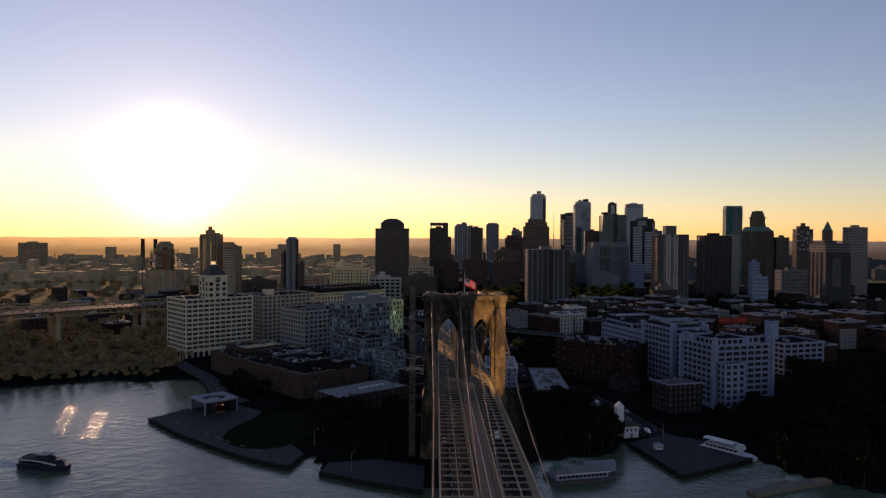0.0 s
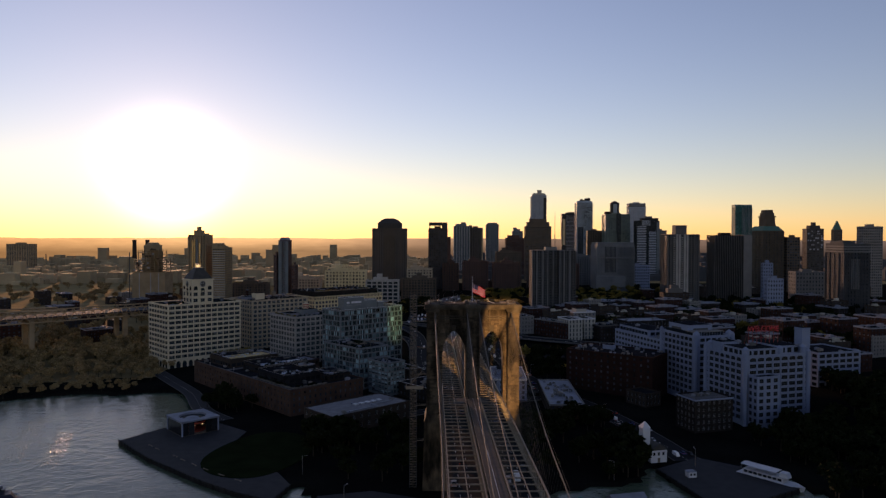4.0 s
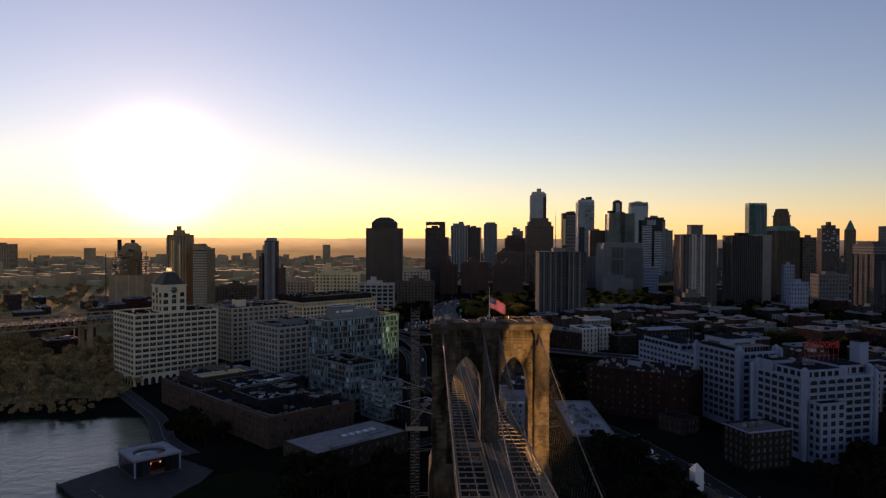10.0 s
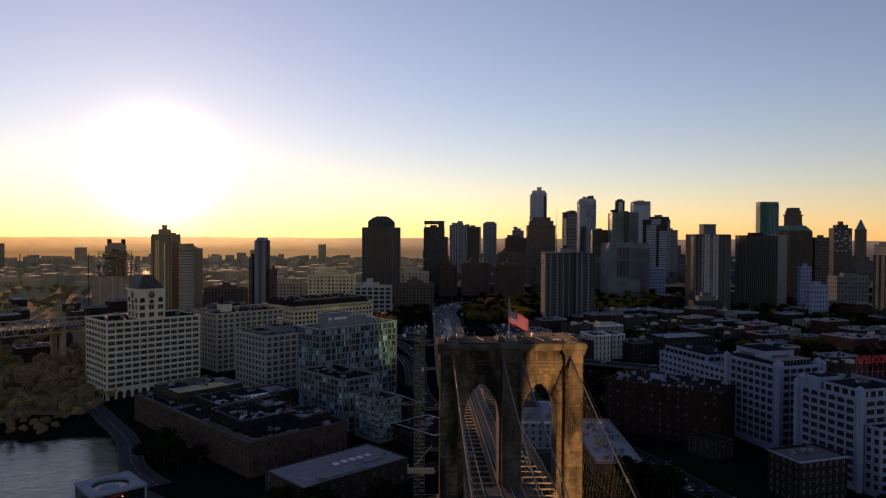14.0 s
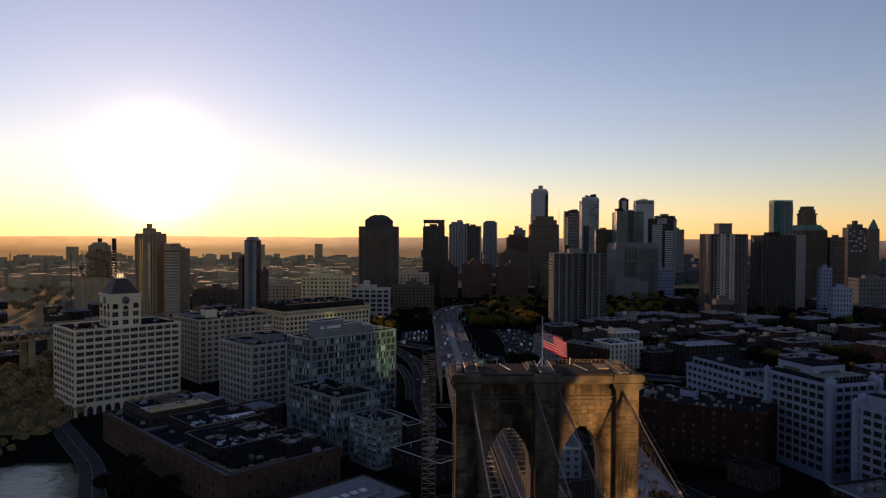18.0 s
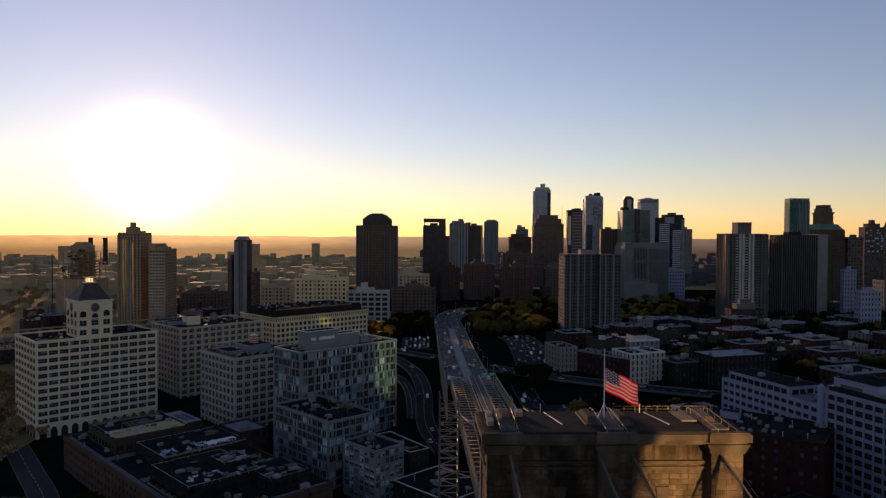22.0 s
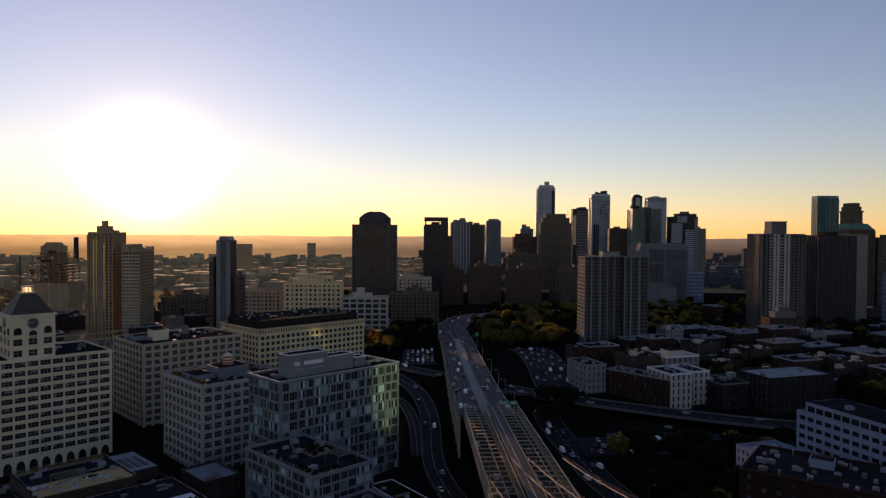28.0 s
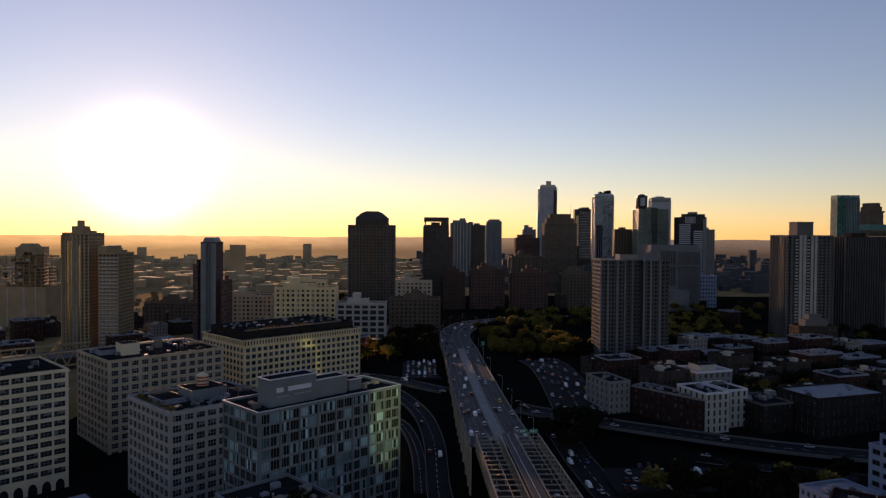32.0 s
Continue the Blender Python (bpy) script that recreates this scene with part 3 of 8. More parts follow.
# ---- waterfront blocks beside the bridge ----
TH, TR = 43.0, 16.0
clock = building("clock_tower_building", (-240, 271), TH, 66, 42, 9.3, 55, (12, 7), 11, 0.86, 0.6, CREAM, "cream concrete loft building with a clock tower and large windows", nx=3, nz=2, frame=GREY, odd=BLINDS, band=[(46.6, 0.35, 0.5), (54.6, 0.6, 0.5)])
for k, (x0, y0, s) in enumerate(((21, 0.3, 19.0),)):
    w, wins = MB(), []
    for O, u in (((x0, y0), (1, 0)), ((x0, y0 + s), (0, -1)), ((x0 + s, y0), (0, 1)), ((x0 + s, y0 + s), (-1, 0))):
        facade(w, O, u, s, 55.5, 66, 3, 2, 0.6, 0.6, 0.35, wins)
    w.box(x0, y0, 66, x0 + s, y0 + s, 76)
    tow = part("clock_tower", w, CREAM, clock)
    for x, y, z, ww, wh, ux, uy in wins:
        part("window", window_mesh(ww, wh, 2, 2, GLASS, FRAME), None, tow, at=pose(x, y, z, 0, 0, math.degrees(math.atan2(uy, ux))))
    arch = MB()
    ring = [(1.7 * math.cos(math.pi * i / 12), 1.7 * math.sin(math.pi * i / 12)) for i in range(13)] + [(-1.7, -2.6), (1.7, -2.6)]
    arch.face(*[(x, -0.06, z) for x, z in reversed(ring)])
    for i in range(15):
        (xa, za), (xb, zb) = ring[i], ring[(i + 1) % 15]
        arch.face((xa, -0.06, za), (xb, -0.06, zb), (xb, 0.02, zb), (xa, 0.02, za))
    arch = arch.mesh("arched_window", GLASS)
    for a, ox, oy, W, n in ((0, 0, 0, 66, 12), (-90, 0, 42, 42, 7)):
        for i in range(n):
            d = 0.8 + (W - 1.6) * (i + 0.5) / n
            part("arched_opening", arch, None, clock, "tall dark arched ground-floor opening", at=pose(ox + (d if a == 0 else 0), oy - (0 if a == 0 else d), 5.2, 0, 0, a) @ Matrix.Diagonal((1.05, 1, 1.55, 1)))
    for a, ox, oy in ((0, x0, y0), (-90, x0, y0 + s)):
        for i in range(3):
            d = s * (i + 0.5) / 3
            aw = part("arched_window", arch, None, tow, "tall round-arched window", at=pose(ox + (d if a == 0 else 0), oy - (0 if a == 0 else d), 69.2 if i != 1 else 67.6, 0, 0, a) @ Matrix.Diagonal((1, 1, 0.8, 1)))
    part("string_course", MB().box(x0 - 0.3, y0 - 0.3, 66.0, x0 + s + 0.3, y0 + s + 0.3, 66.5), CREAM, clock)
    part("tower_cornice", MB().box(x0 - 0.7, y0 - 0.7, 75.6, x0 + s + 0.7, y0 + s + 0.7, 76.6), CREAM, clock)
    q = lambda i: [(x0 + i, y0 + i), (x0 + s - i, y0 + i), (x0 + s - i, y0 + s - i), (x0 + i, y0 + s - i)]  # noqa: E731
    part("pyramid_roof", MB().prism(q(0.5), 76.6, 86, top=q(6.4)), SLATE, clock, "dark slate pyramid roof")
    lan = part("lantern", MB().prism(q(6.6), 86, 86.5).prism(q(7.1), 89.0, 89.4), CREAM, clock)
    for i in range(8):
        a = 2 * math.pi * i / 8
        part("lantern_post", MB().cyl(x0 + s / 2 + 2.4 * math.cos(a), y0 + s / 2 + 2.4 * math.sin(a), 86.5, 89, 0.18, k=6), CREAM, lan)
    part("lantern_light", MB().box(x0 + s / 2 - 1.4, y0 + s / 2 - 1.4, 86.6, x0 + s / 2 + 1.4, y0 + s / 2 + 1.4, 88.6), LAMPGLOW, lan, "lit lantern room")
    for a, (cx, cy) in ((0, (x0 + s / 2, y0 - 0.05)), (-90, (x0 - 0.05, y0 + s / 2))):
        d = MB()
        ring = [(2.4 * math.cos(2 * math.pi * i / 24), 2.5 * math.sin(2 * math.pi * i / 24)) for i in range(24)]
        d.face(*[(x, -0.1, 72.3 + y) for x, y in ring])
        for i in range(24):
            (xa, ya), (xb, yb) = ring[i], ring[(i + 1) % 24]
            d.face((xa, -0.1, 72.3 + ya), (xb, -0.1, 72.3 + yb), (xb, 0.1, 72.3 + yb), (xa, 0.1, 72.3 + ya))
        rim = MB()
        for i in range(24):
            (xa, ya), (xb, yb) = ring[i], ring[(i + 1) % 24]
            rim.face((xa, -0.2, 72.3 + ya), (xa * 1.12, -0.2, 72.3 + ya * 1.12), (xb * 1.12, -0.2, 72.3 + yb * 1.12), (xb, -0.2, 72.3 + yb))
            rim.face((xa * 1.12, -0.2, 72.3 + ya * 1.12), (xa * 1.12, 0.1, 72.3 + ya * 1.12), (xb * 1.12, 0.1, 72.3 + yb * 1.12), (xb * 1.12, -0.2, 72.3 + yb * 1.12))
        face = part("clock_face", d, SLATE, clock, "round dark clock face with pale hour marks", at=pose(cx, cy, 0, 0, 0, a))
        mk = MB()
        for i in range(12):
            b = 2 * math.pi * i / 12
            mk.box(2.1 * math.cos(b) - 0.14, -0.16, 72.3 + 2.1 * math.sin(b) - 0.14, 2.1 * math.cos(b) + 0.14, -0.1, 72.3 + 2.1 * math.sin(b) + 0.14)
        for h, n in ((math.radians(58), 1.3), (math.radians(160), 1.9)):
            mk.tube([(0, -0.14, 72.3), (n * math.cos(h), -0.14, 72.3 + n * math.sin(h))], 0.09, 4)
        part("hour_marks", mk, LETTER, face)
        part("clock_rim", rim, PALE, face, "pale stone rim")
clutter(clock, 66, 42, 55, 14, 1)

w60 = building("glass_apartment_building", (-92.5, 243), TH, 65, 25, 4, 54, (16, 6), 12, 0.9, 0.82, CLAD, "twelve-storey apartment block of blue-green glass and grey panels", nx=3, nz=1, glass=CURTAIN, frame=CLAD, dep=0.3, cope=LETTER, odd=TALLPANE)
col = MB()
for i in range(0, 17, 2):
    col.box(0.8 + 63.4 * i / 16 - 0.28, -0.5, 4, 0.8 + 63.4 * i / 16 + 0.28, 0.02, 54.6)
for j in range(12):
    col.box(0.2, -0.22, 4.0 + j * 4.1667, 64.8, 0.02, 4.35 + j * 4.1667)
part("column_grid", col, CLAD, w60, "pale columns and floor edges", "stuff")
bulkhead(w60, 8, 6, 54, 20, 8, 9.5, CLAD, "plant_screen", "grey plant screen bearing a pale sign")
for x, y, w, d, z in ((8, 6, 20, 8, 63.75), (28, 7, 15, 7, 60.75), (45, 8, 6, 6, 58.25)):
    q = MB()
    for a in ((x - 0.2, y - 0.2, x + w + 0.2, y + 0.2), (x - 0.2, y + d - 0.2, x + w + 0.2, y + d + 0.2), (x - 0.2, y + 0.2, x + 0.2, y + d - 0.2), (x + w - 0.2, y + 0.2, x + w + 0.2, y + d - 0.2)):
        q.box(a[0], a[1], z, a[2], a[3], z + 0.35)
    part("coping", q, LETTER, w60, "white metal coping")
bulkhead(w60, 28, 7, 54, 15, 7, 6.5, CLAD, "plant_screen")
bulkhead(w60, 45, 8, 54, 6, 6, 4, CLAD)
clutter(w60, 65, 25, 54, 18, 2)
w60low = building("glass_apartment_wing", (-72, 197), TH, 27, 46, 2, 31, (7, 11), 8, 0.9, 0.8, CLAD, "lower apartment wing of blue-green glass with a planted roof", nx=3, nz=1, glass=CURTAIN, frame=CLAD, dep=0.3, cope=SILVER, odd=TALLPANE)
clutter(w60low, 27, 46, 31, 10, 3)
pod = building("glass_apartment_pavilion", (-50, 178), TH, 16, 22, 2, 24, (6, 6), 7, 0.8, 0.75, CLAD, "seven-storey glass pavilion with a roof terrace", nx=2, nz=2, glass=CURTAIN, frame=CLAD, dep=0.15, cope=SILVER, odd=TALLPANE)
clutter(pod, 16, 22, 24, 8, 4)

yel = building("ochre_loft_building", (-149, 454), TH, 95, 57, 8, 42, (22, 12), 8, 0.68, 0.62, OCHRE, "long ochre concrete loft building with a dark rooftop storey", single=False, band=[(41.7, 0.35, 0.4), (46.3, 0.7, 0.5)])
attic, small = MB(), []
for O, u, W, n in (((0, 0), (1, 0), 95, 44), ((0, 57), (0, -1), 57, 24), ((95, 0), (0, 1), 57, 24), ((95, 57), (-1, 0), 95, 44)):
    facade(attic, O, u, W, 42.2, 46.5, n, 1, 0.52, 0.6, 0.3, small)
part("attic_wall", attic, OCHRE, yel, "attic storey of small paired windows")
panes = MB()
for x, y, z, ww, wh, ux, uy in small:
    panes.face((x - ux * ww / 2, y - uy * ww / 2, z), (x + ux * ww / 2, y + uy * ww / 2, z), (x + ux * ww / 2, y + uy * ww / 2, z + wh), (x - ux * ww / 2, y - uy * ww / 2, z + wh))
part("attic_windows", panes, GLASSJ, yel, kind="stuff")
part("attic_roof", MB().box(0.4, 0.4, 46.0, 94.6, 56.6, 46.48), ROOF, yel)
bulkhead(yel, 4, 4, 46.5, 87, 49, 5.0, DARKBRICK, "rooftop_storey")
clutter(yel, 88, 50, 51.7, 30, 5)
bB = building("tan_loft_building", (-192, 356), TH, 62, 46, 2, 51, (12, 9), 12, 0.68, 0.64, TAN, "tall tan concrete loft building behind the waterfront", nx=3, nz=2, odd=BLINDS, band=[(50.4, 0.4, 0.5)])
bulkhead(bB, 12, 14, 51, 9, 9, 6, CREAM)
bulkhead(bB, 4, 22, 51, 14, 8, 2.5, SILVER, "skylight")
clutter(bB, 62, 46, 51, 30, 6)
water_tank(bB, 30, 12, 51)
bM = building("grey_loft_building", (-136, 282), TH, 46, 42, 1, 44, (9, 9), 10, 0.74, 0.66, PANEL, "grey concrete loft building with a striped tank on the roof", nx=3, nz=2, odd=BLINDS, cope=SILVER, band=[(43.2, 0.5, 0.6)])
bulkhead(bM, 16, 14, 44, 16, 14, 4.5, CLAD)
bulkhead(bM, 4, 16, 44, 10, 14, 2.0, SILVER, "roof_canopy")
water_tank(bM, 24, 21, 46.0, 2.6, 4.4, CREAM, True)
clutter(bM, 46, 42, 44, 26, 7)

planting(bM, 2, 2, 40, 3.2, 44, 30, 51)
planting(bM, 2, 4.5, 3.2, 38, 44, 26, 52, LEAFY)
pergola(bM, 33, 6, 44, 10, 9)
pergola(bM, 5, 31, 44, 9, 7)
planting(bB, 36, 3, 58, 4.2, 51, 18, 53)
pergola(bB, 44, 8, 51, 12, 8)
planting(yel, 1.2, 1.2, 90, 2.6, 46.5, 60, 54)
planting(yel, 5, 6, 80, 7.2, 51.75, 40, 55, LEAFY)
planting(w60low, 2, 2, 12, 3.4, 31, 14, 56)
planting(w60low, 2, 5, 3.4, 40, 31, 30, 57)
planting(w60low, 14, 20, 22, 30, 31, 40, 58)
pergola(w60low, 15, 6, 31, 9, 8)
planting(clock, 44, 2, 62, 3.4, 55, 16, 59)
planting(clock, 4, 6, 18, 14, 55, 40, 60)

# ---- brick warehouse with roof terraces, and the low shed beside the bridge ----
PAVING = mat("pale_terrace_paving", (0.11, 0.107, 0.108), 0.85, var=0.35, scale=0.3)
LOUNGE = mat("pale_blue_cushion", (0.32, 0.40, 0.50), 0.7, var=0.2, rand=0.3)
es = building("brick_warehouse", (-107.5, 125), TH, 57, 140, 1.5, 16.5, (14, 34), 4, 0.35, 0.55, OLDBRICK, "long red-brick waterfront warehouse with rooftop terraces", single=False, band=[(15.4, 0.3, 0.5)])
for x, y, w, d, h, m in ((6, 18, 30, 34, 5.5, ROOF), (14, 58, 38, 30, 5.0, DARKBRICK), (8, 96, 34, 34, 6.5, BROWN), (34, 8, 18, 22, 4.0, DARKBRICK), (24, 26, 12, 12, 8.2, ROOF)):
    bulkhead(es, x, y, 16.5, w, d, h, m, "rooftop_pavilion")
    rnd = random.Random(int(x * 7 + y))
    for _ in range(7):
        a, c = x + rnd.uniform(1, w - 4), y + rnd.uniform(1, d - 4)
        part("fan_unit", MB().box(a, c, 16.7 + h, a + rnd.uniform(1.5, 4), c + rnd.uniform(1.2, 3), 17.4 + h + rnd.random() * 0.7), rnd.choice((GREY, DARKSTEEL, CONC, SILVER)), es)
    fr = MB()
    for a in ((x + 0.4, y + 0.4, x + w - 0.4, y + 0.48), (x + 0.4, y + d - 0.48, x + w - 0.4, y + d - 0.4), (x + 0.4, y + 0.48, x + 0.48, y + d - 0.48), (x + w - 0.48, y + 0.48, x + w - 0.4, y + d - 0.48)):
        fr.box(a[0], a[1], 17.65 + h, a[2], a[3], 17.8 + h)
    for k in range(int(w // 3)):
        fr.box(x + 0.4 + k * 3, y + 0.4, 16.7 + h, x + 0.47 + k * 3, y + 0.47, 17.65 + h).box(x + 0.4 + k * 3, y + d - 0.47, 16.7 + h, x + 0.47 + k * 3, y + d - 0.4, 17.65 + h)
    part("terrace_rail", fr, ALU, es, "thin metal terrace rail")
    for k in range(6):
        a, c = x + rnd.uniform(1, w - 6), y + rnd.uniform(1, d - 3)
        part("planter", MB().box(a, c, 16.7 + h, a + rnd.uniform(2, 5), c + 0.8, 17.3 + h), rnd.choice((LAWN, WOOD, SILVER)), es)
    for j in range(int(d // 4)):
        part("terrace_window", MB().box(x - 0.08, y + 1 + j * 4, 17.6, x + 0.02, y + 4 + j * 4, 19.9), GLASS, es)
    for j in range(int(w // 4)):
        part("terrace_window", MB().box(x + 1 + j * 4, y - 0.08, 17.6, x + 4 + j * 4, y + 0.02, 19.9), GLASS, es)
part("green_roof", MB().box(9, 97, 23.2, 41, 111, 23.34), HAZEBROWN, es, "browning planted roof")
part("skylight", MB().box(36, 62, 21.8, 50, 68, 22.4), LETTER, es, "pale blue skylight")
clutter(es, 57, 140, 16.5, 40, 11)
rnd = random.Random(77)
for x, y, z, n in ((8, 98, 23.3, 22), (15, 59, 21.8, 26), (8, 20, 22.3, 18)):
    for i in range(n):
        a, c = x + rnd.uniform(0.5, 26), y + rnd.uniform(0.5, 11)
        part("terrace_lounger", MB().box(-0.4, -0.95, 0, 0.4, 0.95, 0.4).box(-0.4, 0.55, 0.4, 0.4, 0.95, 0.8), LOUNGE, es, at=pose(a, c, z, 0, 0, rnd.choice((0, 20, 90, 180, 250))))

for k, (x0, y0, x1, y1, z) in enumerate(((4.5, 4.6, 30, 6, 16.6), (4.5, 8, 5.6, 50, 16.6), (16, 60, 50, 61, 21.8), (9, 126, 40, 127.5, 23.3), (46, 34, 54, 52, 16.6))):
    planting(es, x0, y0, x1, y1, z, 26, 300 + k, LEAFY if k == 3 else None)
pergola(es, 38, 36, 16.6, 6, 14)
pergola(es, 16, 100, 23.3, 12, 10)

for x0, y0, x1, y1 in ((0.6, 0.6, 3.4, 139), (3.4, 0.6, 56, 3.6), (4, 52.5, 40, 57.5), (3.4, 89, 50, 94)):
    part("terrace_paving", MB().box(x0, y0, 16.52, x1, y1, 16.62), PAVING, es, "pale paved roof terrace")
for i in range(8):
    # pale blue colour alone makes the screens look lit
    part("glass_screen", MB().box(14.2 + i * 4.6, 57.7, 16.62, 18.4 + i * 4.6, 57.8, 18.4), LOUNGE, es, "pale blue glass screen")
bulkhead(es, 40, 110, 16.5, 16, 26, 3.6, BROWN, "rooftop_pavilion")
part("pavilion_roof", MB().box(40.6, 110.6, 20.4, 55.4, 135.4, 20.5), SILVER, es, "pale membrane roof")
for i in range(4):
    part("skylight", MB().box(43 + i * 3, 114, 20.5, 44.6 + i * 3, 128, 20.9), PAVING, es)
rear = building("low_rear_block", (-122, 240), TH, 16, 22, 1, 14, (4, 6), 3, 0.4, 0.5, OLDBRICK, "low brick block with a pale flat roof between taller lofts", nx=1, nz=2, roof=SILVER, single=False)
clutter(rear, 16, 22, 14, 4, 94)
gt1 = building("garden_terrace_block", (-36, 210), 35, 11, 34, 1, 13.2, (3, 8), 3, 0.4, 0.5, BROWN, "low block with a planted roof edged in white", nx=1, nz=2, roof=LAWN, cope=LETTER, single=False)
part("planter", MB().box(2, 6, 13.2, 9, 7, 13.9).box(2, 18, 13.2, 9, 19, 13.9), WOOD, gt1)
clutter(gt1, 11, 34, 13.2, 3, 91)
gt2 = building("low_corner_block", (-20, 158), TH, 26, 33, 1, 10.2, (6, 8), 2, 0.4, 0.5, DARKBRICK, "low dark brick block with a white roof edge", nx=1, nz=2, cope=LETTER, single=False)
clutter(gt2, 26, 33, 10.2, 9, 92)

shed = building("brick_shed", (-74.5, 82), TH, 57, 30, 1, 11.4, (10, 6), 2, 0.35, 0.5, BROWN, "low brick shed with a broad flat grey roof", roof=mat("grey_membrane_roof", (0.17, 0.17, 0.18), 0.7, var=0.3), parapet=0.5)
part("duct", MB().box(10, 3, 11.5, 34, 4.0, 12.2).box(34, 3, 11.5, 34.8, 9, 12.2).box(34.8, 8.2, 11.5, 50, 9, 12.2), SILVER, shed, "pale roof duct")
for i in range(5):
    part("skylight", MB().box(26 + i * 4.5, 14, 11.5, 28.6 + i * 4.5, 17, 12.1), LETTER, shed)
clutter(shed, 57, 30, 11.5, 5, 12)

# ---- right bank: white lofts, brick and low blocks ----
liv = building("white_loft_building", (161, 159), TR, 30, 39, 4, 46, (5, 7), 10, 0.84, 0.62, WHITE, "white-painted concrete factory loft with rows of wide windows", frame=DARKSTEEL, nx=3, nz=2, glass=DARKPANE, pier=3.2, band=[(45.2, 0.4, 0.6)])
sg = bulkhead(liv, 4, 14, 48.6, 20, 22, 3.6, WHITE, "sign_penthouse", "white rooftop penthouse bearing a dark sign")
for x in (0.0, 26.5):
    part("corner_turret", MB().box(x, -0.3, 46, x + 3.5, 3.2, 48.5).prism([(x, -0.3), (x + 3.5, -0.3), (x + 3.5, 3.2), (x, 3.2)], 48.5, 50.5, top=[(x + 1.7, 1.4), (x + 1.8, 1.4), (x + 1.8, 1.5), (x + 1.7, 1.5)]), WHITE, liv)
part("glazed_storey", MB().box(2.4, 6, 46, 27, 37, 48.6), GLASS, liv, "dark glazed rooftop storey")
for i in range(12):
    part("post", MB().box(2.3 + i * 2.24, 5.9, 46, 2.5 + i * 2.24, 6.05, 48.6), WHITE, liv)
part("canopy", MB().box(1.8, 5.2, 48.6, 27.6, 13.9, 48.85), GREY, liv)
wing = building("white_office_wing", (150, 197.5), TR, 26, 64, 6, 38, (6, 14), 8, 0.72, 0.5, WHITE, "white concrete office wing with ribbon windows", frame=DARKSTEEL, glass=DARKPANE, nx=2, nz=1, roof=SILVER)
bulkhead(wing, 3, 20, 38, 20, 42, 4.5, WHITE, "rooftop_storey")
for i in range(9):
    part("terrace_window", MB().box(2.92, 22 + i * 4.4, 38.8, 3.02, 25.6 + i * 4.4, 41.2), GLASS, wing)
for i in range(4):
    part("terrace_window", MB().box(4.5 + i * 4.6, 19.92, 38.8, 8.2 + i * 4.6, 20.02, 41.2), GLASS, wing)
part("roof_terrace", MB().box(0.5, 0.5, 38.03, 2.8, 63, 38.1), PAVING, wing)
clutter(wing, 26, 20, 38, 9, 14)
clutter(wing, 22, 60, 42.75, 8, 93)
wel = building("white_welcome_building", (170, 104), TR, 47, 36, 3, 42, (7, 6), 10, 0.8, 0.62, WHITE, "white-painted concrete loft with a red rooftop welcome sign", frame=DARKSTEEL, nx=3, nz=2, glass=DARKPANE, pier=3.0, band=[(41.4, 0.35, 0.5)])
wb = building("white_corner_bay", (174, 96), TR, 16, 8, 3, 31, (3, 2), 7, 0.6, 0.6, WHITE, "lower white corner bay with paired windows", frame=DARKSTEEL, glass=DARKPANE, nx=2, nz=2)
for x, y, w, d, h in ((1, 1, 24, 20, 4.5), (28, 4, 17, 26, 5.0), (2, 24, 14, 10, 5.5)):
    bulkhead(wel, x, y, 42, w, d, h, WHITE, "rooftop_storey")
for x, y in ((0, 0), (25, 0), (0, 32), (43, 0)):
    part("corner_turret", MB().cyl(x + 2, y + 2, 42, 46.5, 2.2, k=12).cyl(x + 2, y + 2, 46.5, 48, 2.3, 0.4, 12), WHITE, wel)
clutter(wel, 47, 36, 47, 5, 15)
for i in range(5):
    part("attic_window", MB().box(2.6 + i * 4.4, 0.92, 43.0, 5.4 + i * 4.4, 1.02, 45.6), DARKPANE, wel)
for i in range(3):
    part("attic_window", MB().box(30 + i * 5, 3.92, 43.0, 33 + i * 5, 4.02, 46.0), DARKPANE, wel)
for i in range(4):
    part("attic_window", MB().box(0.92, 3 + i * 4.6, 43.0, 1.02, 6 + i * 4.6, 45.6), DARKPANE, wel)


